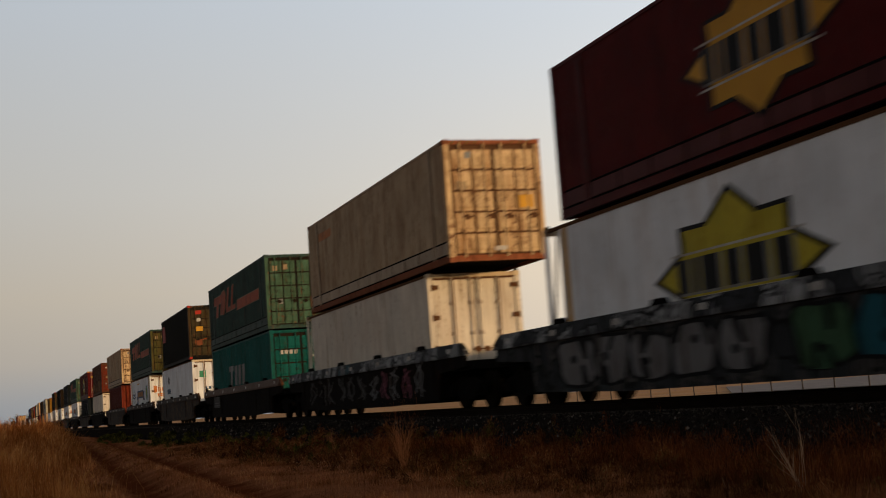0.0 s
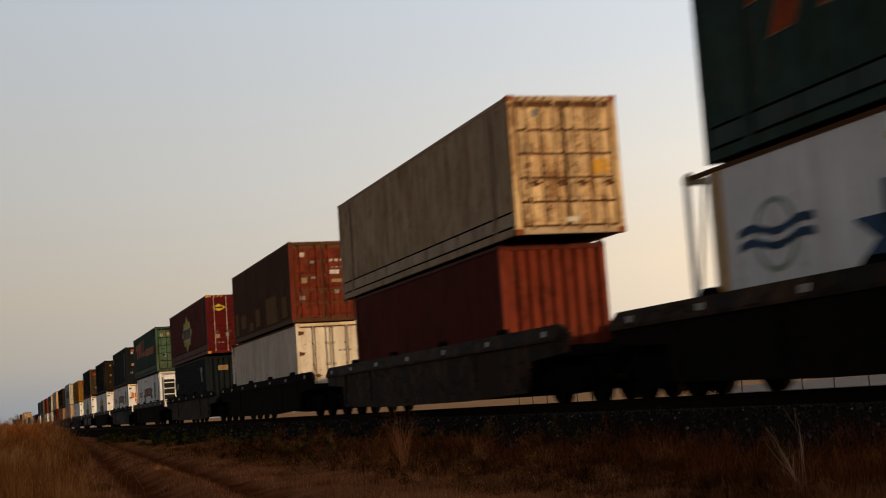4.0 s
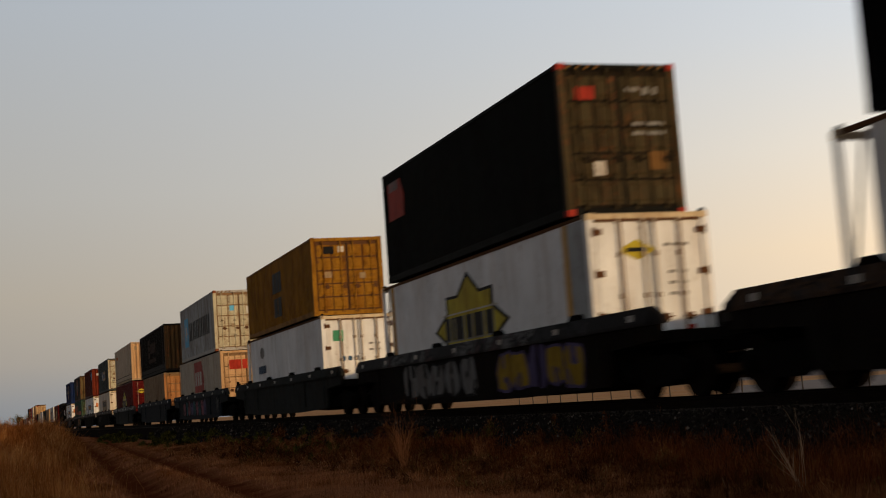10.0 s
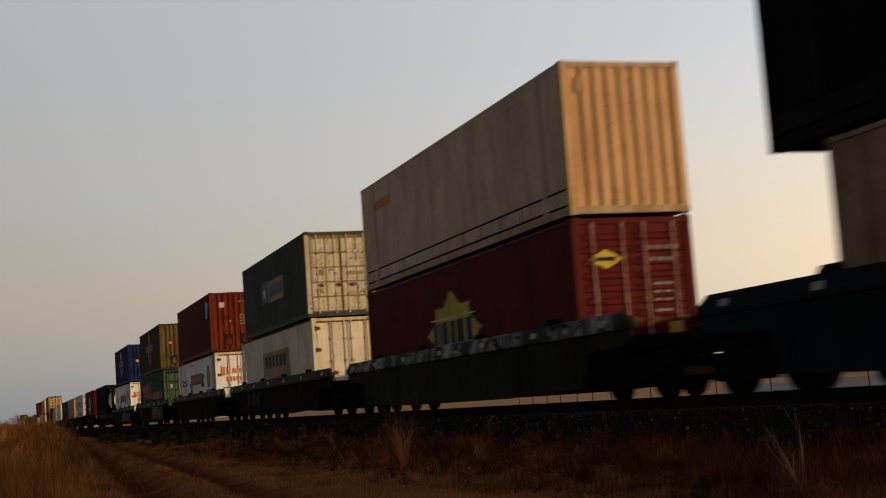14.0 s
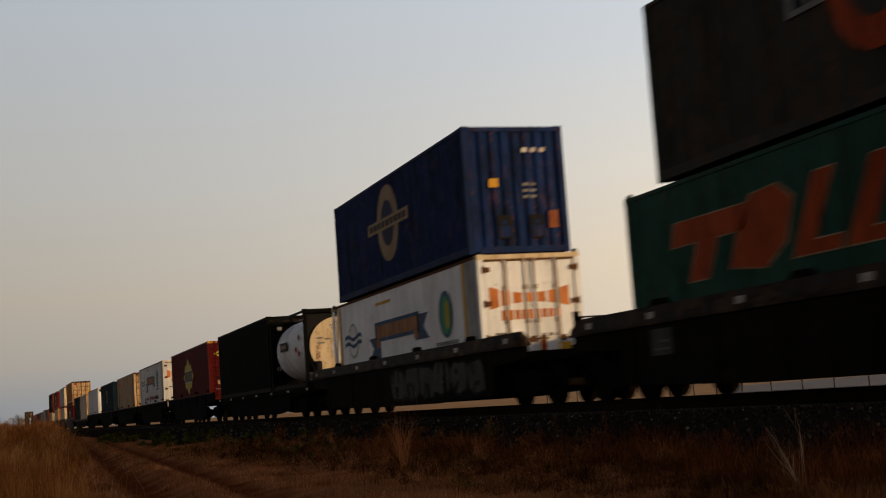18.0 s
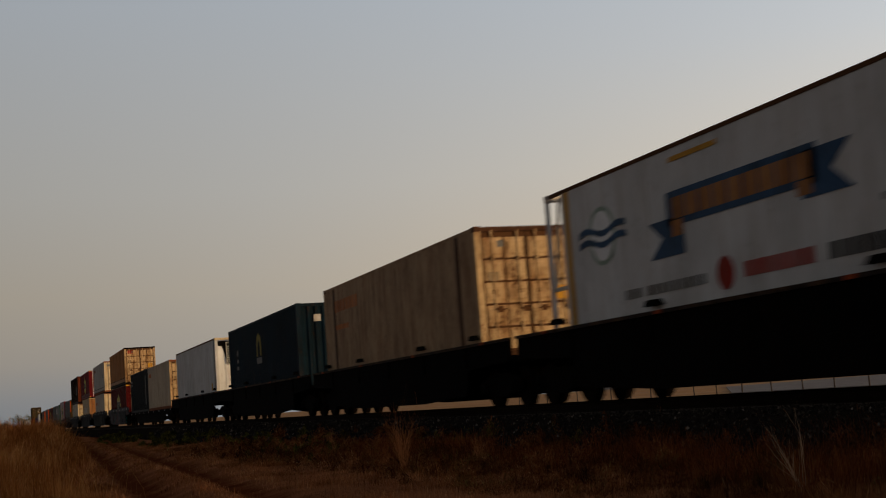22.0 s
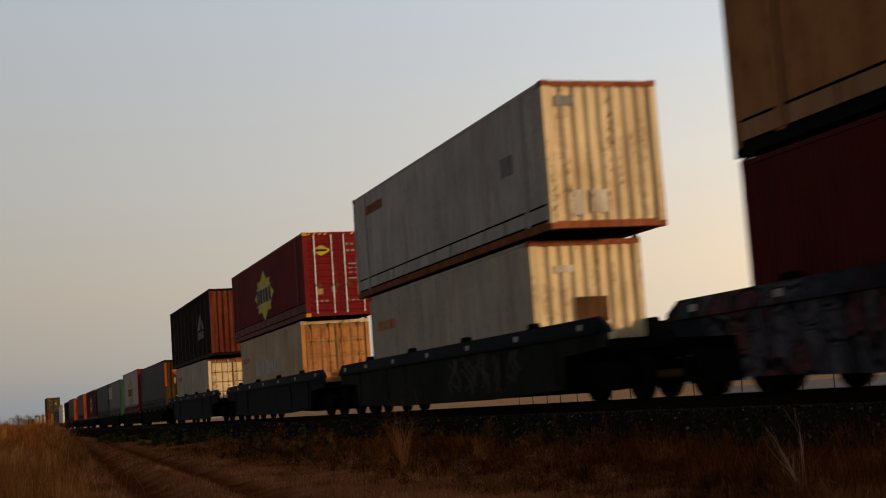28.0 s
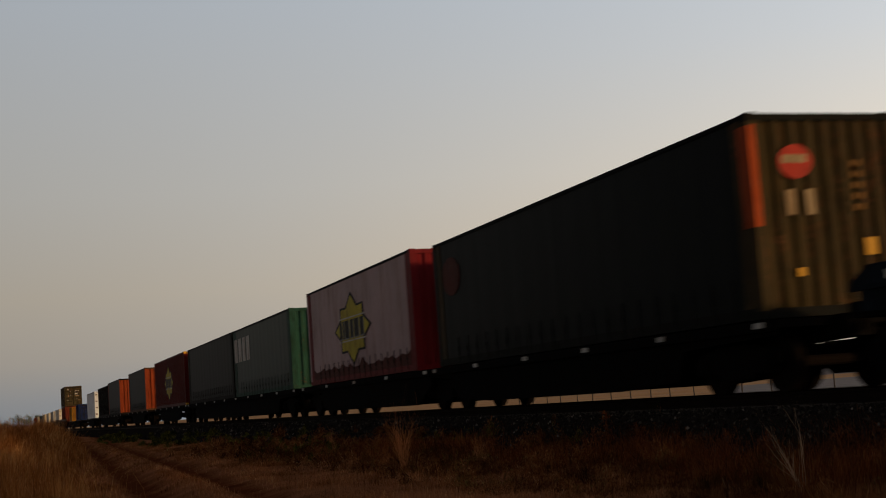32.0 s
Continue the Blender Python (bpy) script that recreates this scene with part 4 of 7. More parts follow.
def well_wagon(c, mat, label, chord=None, stand=False):
    """Articulated-looking well wagon with deep side sills between two bogies."""
    root = tagged(new("well_wagon"), label, "rail wagon", "wagons of the train")
    m, ch = M[mat], M[chord or ("well_brown" if mat == "well_dark" else mat)]
    sill = [(-9.55, 1.2), (-9.55, 0.95), (-7.66, 0.86), (-7.5, 0.26), (-6.4, 0.24), (-3.5, 0.17), (3.5, 0.17), (6.4, 0.24), (7.5, 0.26), (7.66, 0.86),
            (9.55, 0.95), (9.55, 1.2)]
    for sx in (-1, 1):
        part("side_sill", lambda: G().prism(sill, "x", *sorted((sx * 1.26, sx * 1.345))), m, root, key=sx)
        part("top_chord", lambda: G().prism([(sx * 1.26, 1.2), (sx * 1.40, 1.2), (sx * 1.40, 1.26), (sx * 1.33, 1.5), (sx * 1.26, 1.5)], "y", -9.3, 9.3), ch, root,
             key=sx)
        for sg in (-1, 1):
            part("chord_end", lambda: G().prism([(sg * 9.3, 1.2), (sg * 9.75, 1.2), (sg * 9.68, 1.32), (sg * 9.3, 1.5)], "x", *sorted((sx * 1.26, sx * 1.36))), ch, root, key=(sx, sg))
        for y in (-7.25, -4.4, 4.4, 7.25):
            part("stiffener", lambda: G().box(*sorted((sx * 1.345, sx * 1.375)), -0.05, 0.05, 0.35, 1.2), m, root, at=(0, y, 0), key=sx)
        for y in (-6.2, -2.1, 2.1, 6.2):
            part("container_guide", lambda: G().prism([(-0.28, 1.5), (0.28, 1.5), (0.18, 1.6), (-0.18, 1.6)], "x", *sorted((sx * 1.24, sx * 1.34))), M["under"], root,
                 at=(0, y, 0), key=sx)
    for y in (-8.6, -5.4, -2.4, 0.6, 3.6, 6.4, 8.8):
        part("reflector", lambda: G().box(-1.39, -1.372, -0.09, 0.09, 1.27, 1.40), M["d_white"], root, at=(0, y, 0), key="chord")
    part("well_floor", lambda: G().box(-1.26, 1.26, -7.2, 7.2, 0.24, 0.34), M["under"], root, key=1)
    for sg in (-1, 1):
        part("end_platform", lambda: G().box(-1.26, 1.26, *sorted((sg * 7.4, sg * 9.9)), 0.88, 1.08).box(-0.4, 0.4, *sorted((sg * 7.4, sg * 10.0)), 0.72, 0.88)
             .box(-1.24, 1.24, *sorted((sg * 7.36, sg * 7.44)), 0.3, 1.0), M["under"], root, key=sg)
        bogie(root, sg * 8.75)
    end_gear(root, 9.9, 10.62, stand)
    return put(root, c, 0.0)


def sprayed_row(root, y0, y1, z0, z1, n, fills, edge, seed, heavy=True):
    """A row of rounded spray-painted shapes with outlines and gaps on the side that faces the road."""
    r = jit("spray", seed)
    step = (y1 - y0) / n
    face = -1.3452

    def layer(g, poly, off):
        g.prism([(y, min(1.195, max(0.27, z))) for y, z in poly], "x", face - off - 0.003, face - off)

    for k in range(n):
        cy, cz = y0 + step * (k + 0.5) + 0.06 * r.uniform(-1, 1), (z0 + z1) / 2 + 0.04 * r.uniform(-1, 1)
        w, h, tilt = abs(step) * r.uniform(0.50, 0.62), (z1 - z0) * r.uniform(0.46, 0.55), r.uniform(-0.25, 0.25)
        lobes = [r.uniform(0.84, 1.06) for _ in range(16)]

        def ringed(scale):
            out = []
            for i in range(16):
                a = i * math.tau / 16
                ca, sa = math.cos(a), math.sin(a)
                y = w * scale * lobes[i] * math.copysign(abs(ca) ** 0.6, ca)
                z = h * scale * lobes[i] * math.copysign(abs(sa) ** 0.6, sa)
                out.append((cy + y + tilt * z, cz + z))
            return out
        back, front, marks = G(), G(), G()
        if not heavy:
            for _ in range(3):
                bend = [(cy + 0.8 * w * r.uniform(-1, 1), cz + h * f) for f in sorted((r.uniform(0.6, 1.0), r.uniform(0.1, 0.5), r.uniform(-0.5, -0.1), r.uniform(-1.0, -0.6)))]
                for (ya, za), (yb, zb) in zip(bend, bend[1:]):
                    t = r.uniform(0.035, 0.06)
                    layer(front, [(ya - t, za - 0.02), (ya + t, za - 0.02), (yb + t, zb + 0.02), (yb - t, zb + 0.02)], 0.004 * r.random())
            tagged(part("sprayed_scribble", front, M[fills[k % len(fills)]], root), kind="stuff")
            continue
        layer(back, ringed(1.0), 0.0)
        layer(front, ringed(0.86), 0.004)
        for i in range(r.choice((2, 3))):
            a, up = cy + w * r.uniform(-0.5, 0.5), r.choice((-1, 1))
            b, c = a + w * r.uniform(-0.35, 0.35), cz + up * h * r.uniform(0.0, 0.3)
            t = w * r.uniform(0.09, 0.17)
            layer(marks, [(a - t, cz + up * 0.84 * h), (a + t, cz + up * 0.84 * h), (b + t * 0.7, c), (b - t * 0.7, c)][::up], 0.008)
        eye = (cy + w * r.uniform(-0.3, 0.3), cz + h * r.uniform(-0.35, 0.35))
        layer(marks, [(eye[0] + 0.15 * w * math.cos(i * 0.785), eye[1] + 0.17 * h * math.sin(i * 0.785)) for i in range(8)], 0.0085)
        one = part("sprayed_shape", front, M[fills[k % len(fills)]], root)
        tagged(part("shape_outline", back, M[edge], one), kind="stuff")
        tagged(part("shape_inline", marks, M[edge], one), kind="stuff")


def data_panel(root, y0, y1, z0, z1):
    p = part("data_panel", G().box(-1.352, -1.345, *sorted((y0, y1)), z0, z1), M["s_grey"], root, "faded grey data panel")
    tagged(part("panel_lines", G().box(-1.355, -1.352, y0 + 0.1, y1 - 0.1, z0 + 0.08, z0 + 0.12).box(-1.355, -1.352, y0 + 0.1, y1 - 0.25, z0 + 0.2, z0 + 0.24), M["silver"], p), kind="stuff")


def deep_wagon(c, mat, label, half=9.15, pivot=7.75):
    """Skeletal container wagon with fish-belly side sills and a raised edge."""
    root = tagged(new("container_wagon"), label, "rail wagon", "wagons of the train")
    m = M[mat]
    sill = [(-half, 1.38), (-half, 0.95), (-pivot + 1.3, 0.85), (-pivot + 1.5, 0.30), (-3, 0.17), (3, 0.17), (pivot - 1.5, 0.30), (pivot - 1.3, 0.85), (half, 0.95), (half, 1.38)]
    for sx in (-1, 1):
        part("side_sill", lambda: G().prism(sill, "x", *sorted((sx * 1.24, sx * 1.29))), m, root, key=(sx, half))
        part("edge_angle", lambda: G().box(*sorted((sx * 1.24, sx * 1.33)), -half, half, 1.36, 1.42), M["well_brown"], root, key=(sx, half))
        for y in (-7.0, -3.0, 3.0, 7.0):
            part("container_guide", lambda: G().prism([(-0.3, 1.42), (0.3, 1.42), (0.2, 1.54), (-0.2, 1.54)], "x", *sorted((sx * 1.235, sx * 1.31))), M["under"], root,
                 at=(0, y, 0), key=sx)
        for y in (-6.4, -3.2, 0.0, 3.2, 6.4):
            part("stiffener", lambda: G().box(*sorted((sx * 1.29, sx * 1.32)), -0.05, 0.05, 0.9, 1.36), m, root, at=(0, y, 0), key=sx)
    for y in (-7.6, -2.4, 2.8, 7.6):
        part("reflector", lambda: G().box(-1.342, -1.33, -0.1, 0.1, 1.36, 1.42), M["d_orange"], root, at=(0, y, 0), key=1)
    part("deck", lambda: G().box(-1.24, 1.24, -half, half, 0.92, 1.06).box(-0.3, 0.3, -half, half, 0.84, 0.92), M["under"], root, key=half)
    for sg in (-1, 1):
        bogie(root, sg * pivot)
    end_gear(root, half, half + 0.25)
    return put(root, c, 0.0)


def flat_wagon(c, half, pivots, mat, label, top=1.02):
    """Open flat wagon with a thin deck over two side beams."""
    root = tagged(new("flat_wagon"), label, "rail wagon", "wagons of the train")
    m = M[mat]
    lo, hi = pivots[0] + 1.6, pivots[-1] - 1.6
    beam = [(-half, top), (-half, top - 0.22), (lo - 0.4, top - 0.3), (lo - 0.1, 0.26), (lo + 2.0, 0.16), (hi - 2.0, 0.16), (hi + 0.1, 0.26), (hi + 0.4, top - 0.3), (half, top - 0.22), (half, top)]
    if len(pivots) == 1:
        beam = [(-half, top), (-half, 0.62), (-half + 1.2, 0.16), (3.0, 0.16), (4.3, 0.26), (4.5, 0.75), (half, 0.8), (half, top)]
    for sx in (-1, 1):
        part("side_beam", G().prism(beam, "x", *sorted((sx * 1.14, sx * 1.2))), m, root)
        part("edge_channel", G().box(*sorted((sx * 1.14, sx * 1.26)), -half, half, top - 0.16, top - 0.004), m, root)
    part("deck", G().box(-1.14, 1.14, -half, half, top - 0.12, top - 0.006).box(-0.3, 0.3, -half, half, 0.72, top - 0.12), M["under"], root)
    k = int(half * 2 / 3.0)
    for i in range(k + 1):
        part("reflector", lambda: G().box(-1.272, -1.26, -0.12, 0.12, 0.05, 0.13), M["d_white"], root, at=(0, -half + 0.3 + i * (2 * half - 0.6) / k, top - 0.16), key=1)
    for p in pivots:
        bogie(root, p)
    end_gear(root, half, half + 0.3)
    return put(root, c, 0.0)

# ---- the train, from its leading unit back ----
R, T40, T48, TR = "refrigerated_container", 12.19, 14.63, 13.7
WZ = 0.345        # floor of the wells


def upper(s, L, zt, side, mat, end, label, **kw):
    return container(s, L, round(zt - 2.9, 3), zt, side, mat, end, label, **kw)


def lower(s, L, zt_above, side, mat, end, label, **kw):
    return container(s, L, WZ, round(zt_above - 2.9 - 0.062, 3), side, mat, end, label, locks=True, **kw)


def fridge(s, zt_above, label, brand=None, end="flush", L=TR, mat="white", marks=(), stripes=True):
    root, L = lower(s, L, zt_above, "panel", mat, end, label, name=R, gap_far=0.0 if end == "fridge" else 0.6, trim="cream",
                    rodmat="dull_white", marks=marks, stripes=stripes)
    if brand == "ribbon":
        ribbon_brand(root, L)
    elif brand == "star":
        star_emblem(root, L, 7.0, 1.5, 4.6, 2.25)
    elif brand == "words":
        letter_mesh(root, "lettering", L, M["d_blue"], 2.3, 3.9, 1.45, 1.75, [5])
        flat(root, "small_emblem", L, M["d_grey"], [ring(3.2, 2.25, 0.4, 0.22)])
    return root


RIBBON_END = [(0.55, 0.9, 0.7, 1.0, "strip"), (0.1, 0.3, 0.82, 1.05, "d_orange"),
              (-0.9, -0.5, 1.2, 1.27, "d_grey"), (0.2, 0.7, 1.15, 1.22, "d_grey")]
DIAMOND_END = [(-0.62, 0.12, 2.16, 2.54, "d_yellow"), (0.3, 0.85, 2.4, 2.46, "d_grey"), (0.35, 0.8, 1.9, 1.96, "d_grey"),
               (0.35, 0.8, 1.7, 1.76, "d_grey"), (0.35, 0.8, 1.5, 1.56, "d_grey"), (-0.9, 0.1, 0.75, 0.84, "d_grey"), (0.1, 0.5, 0.7, 0.82, "d_grey"), (0.6, 0.8, 0.75, 0.95, "d_red")]
RAND_END = [(-0.85, -0.5, 2.05, 2.4, "d_green"), (-0.6, 0.05, 1.4, 1.55, "d_blue"), (0.35, 0.8, 1.9, 1.96, "d_grey"), (0.35, 0.8, 1.7, 1.76, "d_grey"), (0.35, 0.75, 0.8, 1.0, "strip")]
RED_END = [(-0.92, -0.25, 2.08, 2.45, "d_yellow"), (-0.8, -0.6, 0.75, 0.95, "d_tan"), (-0.3, -0.15, 0.8, 1.0, "d_grey"),
           (0.62, 0.9, 0.72, 1.05, "strip"), (-0.9, -0.35, 0.5, 0.56, "d_grey"), (0.2, 0.95, 0.5, 0.55, "d_grey")] + STENCIL
GREEN_END = [(-0.92, -0.74, 2.25, 2.45, "d_tan"), (-0.5, -0.34, 2.3, 2.5, "d_tan"), (-0.75, -0.58, 0.95, 1.15, "d_grey"), (0.5, 0.85, 0.8, 1.2, "brown")]
DARK_END = [(-0.85, -0.5, 2.42, 2.62, "d_red"), (-0.75, -0.55, 2.02, 2.2, "d_white"), (0.2, 0.85, 2.3, 2.38, "d_white"), (0.25, 0.5, 1.95, 2.1, "d_white"), (-0.8, -0.45, 1.5, 1.75, "strip"),
            (0.25, 0.55, 1.5, 1.6, "d_white"), (0.55, 0.85, 0.8, 1.15, "d_patch"), (-0.9, -0.5, 0.75, 1.05, "rust"), (-0.45, -0.1, 1.04, 1.07, "d_orange"), (0.15, 0.5, 1.04, 1.07, "d_orange"), (0.5, 0.88, 1.42, 1.68, "rust"), (0.55, 0.85, 1.95, 2.1, "d_patch")]
DARK_END_B = [(-0.9, -0.5, 2.2, 2.45, "d_red"), (-0.62, -0.38, 0.75, 1.02, "d_white"), (0.55, 0.9, 0.85, 1.2, "d_patch"), (0.15, 0.42, 2.36, 2.44, "d_grey"), (0.5, 0.92, 2.3, 2.44, "d_grey"),
              (0.2, 0.5, 1.7, 1.77, "d_grey"), (0.56, 0.9, 1.7, 1.77, "d_grey"), (0.2, 0.5, 1.52, 1.59, "d_grey"), (0.56, 0.9, 1.52, 1.59, "d_grey")]
PLATES = [(-0.85, -0.65, 2.35, 2.5, "d_white"), (-0.8, -0.6, 1.4, 1.6, "d_tan"), (0.25, 0.85, 2.15, 2.25, "d_white"), (0.25, 0.6, 1.7, 1.85, "d_white"), (0.3, 0.85, 1.4, 1.52, "d_tan"), (0.3, 0.55, 1.0, 1.12, "d_grey"), (-0.45, -0.3, 2.1, 2.2, "d_grey"), (-0.45, -0.28, 1.55, 1.62, "d_grey"), (-0.9, -0.7, 0.8, 0.95, "d_grey"), (0.7, 0.9, 0.75, 0.9, "d_tan"), (0.3, 0.8, 1.92, 1.97, "d_grey")]
PLATES_B = [(*p[:4], {"d_white": "d_tan", "d_tan": "d_patch"}.get(p[4], "seam")) for p in PLATES]
TAN_END = [(-0.95, -0.7, 1.7, 1.9, "d_tan"), (0.6, 0.95, 1.25, 1.55, "strip"), (-0.7, -0.55, 2.45, 2.6, "d_grey"), (-0.1, 0.2, 0.25, 0.35, "d_white")]

# the units that have already gone by
for k, (upmat, lowmat, w1, w2) in enumerate([("green", "white", "faded green", "white"), ("char", "tan", "charcoal", "tan")]):
    s = 17.55 - 21.25 * (k + 1)
    upper(s - 6.1, T40, 6.30, "corr", upmat, "panel", w1 + " steel container on the wagons ahead")
    lower(s - 6.1, T40, 6.30, "corr", lowmat, "panel", w2 + " steel container on the wagons ahead")
    well_wagon(s, "well_dark", "dark grimy well wagon with pale reflectors")
# unit 0
c, L = upper(8.81, T48, 6.31, "fine", "red", "ribbed", "dark red steel container with a yellow star emblem", bands=True, rodmat="rod_pale", marks=RED_END, corners="strip")
star_emblem(c, L, 7.15, 1.45, colour="strip")
fridge(10.7, 6.31, "white refrigerated container with a large yellow star", "star", marks=DIAMOND_END)
w = well_wagon(17.55, "tagged_g", "grey well wagon covered in black, white and teal spray paint", "tagged_a")
sprayed_row(w, 6.2, -1.2, 0.28, 1.2, 5, ["silver"], "ink", 1)
sprayed_row(w, -1.7, -7.0, 0.28, 1.2, 4, ["s_green", "s_teal", "s_teal"], "ink", 2)
# unit 1
c, L = upper(30.02, T48, 6.30, "fine", "tan", "panel", "long tan container with rust-stained panelled doors", trim="rust", bands=True, endmat="cream_rust", marks=TAN_END, corners="rust")
letter_mesh(c, "faded_lettering", L, M["d_flame"], 1.5, 3.2, 2.2, 2.45, [7])
fridge(31.94, 6.30, "plain off-white refrigerated container with dark hinges", mat="dull_white", stripes=False, marks=[(-0.3, 0.2, 0.6, 0.8, "d_grey"), (0.6, 0.9, 0.6, 0.8, "strip")])
w = well_wagon(38.8, "well_dark", "dark well wagon with grey and rose spray paint", "tagged_a")
sprayed_row(w, 6.5, -1.0, 0.35, 1.15, 6, ["s_grey"], "ink", 3, False)
sprayed_row(w, -1.2, -6.6, 0.35, 1.18, 5, ["silver", "s_rose"], "ink", 4, False)
# unit 2
c, L = upper(52.42, T48, 6.34, "fine", "green", "panel", "faded green container with orange slanting brand shapes", bands=True, endmat="green_sunlit", marks=GREEN_END)
slanted_brand(c, L, M["d_orange"])
c, L = lower(52.23, T48, 6.34, "fine", "teal", "panel", "bright teal container with white lettering bars", marks=[(-0.85, -0.1, 2.1, 2.25, "d_white"), (0.3, 0.85, 2.2, 2.3, "d_white"), (0.4, 0.8, 1.95, 2.05, "d_white")])
flat(c, "lettering", L, M["d_grey"], [rect(4.7, 5.9, 1.85, 2.08, 0.2), rect(5.0, 5.45, 1.15, 1.85, 0.2), *bars(6.1, 8.9, 1.2, 2.05, 3, 0.2, 0.35)])
w = well_wagon(59.55, "well_dark", "dark grimy well wagon with a rusty brown top edge", "brown", stand=True)
data_panel(w, 4.9, 6.55, 0.64, 1.15)
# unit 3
# olive doors: the charcoal paint as warmed by the sun, done in colour
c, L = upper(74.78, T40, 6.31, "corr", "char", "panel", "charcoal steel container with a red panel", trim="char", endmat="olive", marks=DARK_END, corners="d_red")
flat(c, "red_panel", L, M["d_red"], [[(0.45, 1.55), (1.7, 1.55), (1.75, 2.1), (1.45, 2.55), (0.45, 2.55)]])
fridge(74.08, 6.31, "white refrigerated container with blue lettering bars", "words", marks=RAND_END, stripes=False)
well_wagon(80.9, "well_brown", "dirty brown well wagon with dark sprayed patches")
# unit 4
c, L = upper(93.36, T48, 6.33, "fine", "green", "panel", "faded green container with orange slanting brand shapes", bands=True, endmat="yellow_green_sunlit", marks=GREEN_END)
slanted_brand(c, L, M["d_orange"])
fridge(95.07, 6.33, "white refrigerated container with blue ribbon banner", "ribbon", marks=RIBBON_END)
well_wagon(101.9, "well_dark", "black grimy well wagon with pale reflectors")
# unit 5
c, L = upper(115.83, T48, 6.35, "fine", "tan", "panel", "long tan container with rust-stained doors", trim="tan", bands=True, endmat="cream_rust", marks=TAN_END, corners="rust")
c, L = lower(116.94, T40, 6.35, "corr", "maroon", "ribs", "dark red corrugated steel container", endmat="oxide")
well_wagon(123.05, "well_brown", "dirty brown well wagon with dark sprayed patches")
# unit 6
c, L = upper(138.01, T40, 6.24, "corr", "brown", "panel", "rusty brown container with paler patched squares", trim="brown", endmat="oxide", marks=PLATES)
for patch in (rect(7.45, 9.5, 0.25, 1.25), rect(10.5, 11.4, 0.3, 1.05), rect(5.15, 6.05, 0.35, 1.05), rect(1.8, 2.95, 0.5, 1.05), rect(0.4, 1.1, 0.3, 1.2), rect(3.8, 4.6, 0.3, 0.6)):
    flat(c, "paint_patch", L, M["d_patch"], [patch])
fridge(137.53, 6.24, "plain off-white refrigerated container with dark hinges", mat="dull_white", stripes=False, marks=[(0.3, 0.8, 1.9, 1.96, "d_grey")])
well_wagon(144.4, "well_dark", "dark grimy well wagon with pale reflectors", "well_dark")
# unit 7
c, L = upper(158.19, T48, 6.25, "fine", "red", "ribbed", "dark red steel container with a yellow star emblem", bands=True, rodmat="rod_pale", marks=RED_END, corners="strip")
star_emblem(c, L, 7.25, 1.45)
c, L = lower(159.28, T40, 6.25, "corr", "blue_black", "ribs", "blue-black corrugated container with pale marks", marks=[(-0.6, -0.1, 2.2, 2.45, "d_tan"), (0.3, 0.9, 2.35, 2.45, "d_white"), (0.3, 0.6, 1.3, 1.55, "d_white"), (0.7, 0.95, 1.3, 1.6, "d_white")])
flat(c, "pale_emblem", L, M["d_grey"], [rect(0.5, 1.3, 1.6, 1.9, 0.3), rect(10.2, 10.9, 2.2, 2.45), rect(10.4, 10.8, 1.7, 2.2, -0.2)])
well_wagon(165.4, "well_brown", "dirty brown well wagon with dark sprayed patches", "well_dark", stand=True)
# unit 8
c, L = upper(180.55, T48, 6.31, "fine", "green", "panel", "faded green container with orange slanting brand shapes", bands=True, endmat="green_sunlit", marks=GREEN_END)
slanted_brand(c, L, M["d_orange"])
c = fridge(179.45, 6.31, "white refrigerated container showing its louvred cooling unit", "ribbon", "fridge", 14.27)
well_wagon(186.6, "well_dark", "black grimy well wagon with pale reflectors")
# unit 9
c, L = upper(201.90, T40, 6.23, "corr", "blue_black", "panel", "blue-black container with a long pale stripe", endmat="blue_black", marks=PLATES + [(-0.85, -0.5, 2.5, 2.7, "rust")])
flat(c, "pale_stripe", L, M["d_grey"], [rect(10.55, 10.85, 0.5, 2.5)])
flat(c, "pale_emblem", L, M["d_grey"], [rect(0.4, 1.2, 2.25, 2.42), rect(0.4, 1.0, 2.05, 2.15)])
fridge(201.03, 6.23, "white refrigerated container with blue ribbon banner", "ribbon", marks=RIBBON_END)
w = well_wagon(207.9, "tagged_b", "well wagon sprayed in pink, blue and green", "well_dark")
sprayed_row(w, 5.2, 0.9, 0.45, 1.0, 5, ["s_rose"], "ink", 5, False)
# unit 10
c, L = upper(223.34, T40, 6.23, "corr", "black", "panel", "black steel container with rusty brown doors", endmat="umber", marks=PLATES_B)
flat(c, "pale_stripe", L, M["d_grey"], [rect(10.6, 10.8, 0.5, 2.4)])
fridge(222.63, 6.23, "white refrigerated container with a large yellow star", "star", marks=DIAMOND_END, stripes=False)
well_wagon(229.5, "well_dark", "black grimy well wagon with pale reflectors")
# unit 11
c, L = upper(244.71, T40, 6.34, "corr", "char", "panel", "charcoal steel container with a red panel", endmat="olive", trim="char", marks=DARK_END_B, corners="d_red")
flat(c, "red_panel", L, M["d_red"], [[(0.45, 1.6), (1.8, 1.6), (1.85, 2.15), (1.55, 2.6), (0.45, 2.6)]])
flat(c, "panel_bars", L, M["d_grey"], bars(0.6, 1.4, 2.35, 2.6, 3), 0.004)
fridge(243.96, 6.34, "white refrigerated container with a large yellow star", "star", marks=DIAMOND_END)
w = well_wagon(250.8, "well_dark", "well wagon sprayed in white, yellow and violet", "tagged_e")
sprayed_row(w, 4.9, -0.8, 0.28, 1.2, 5, ["silver"], "ink", 6)
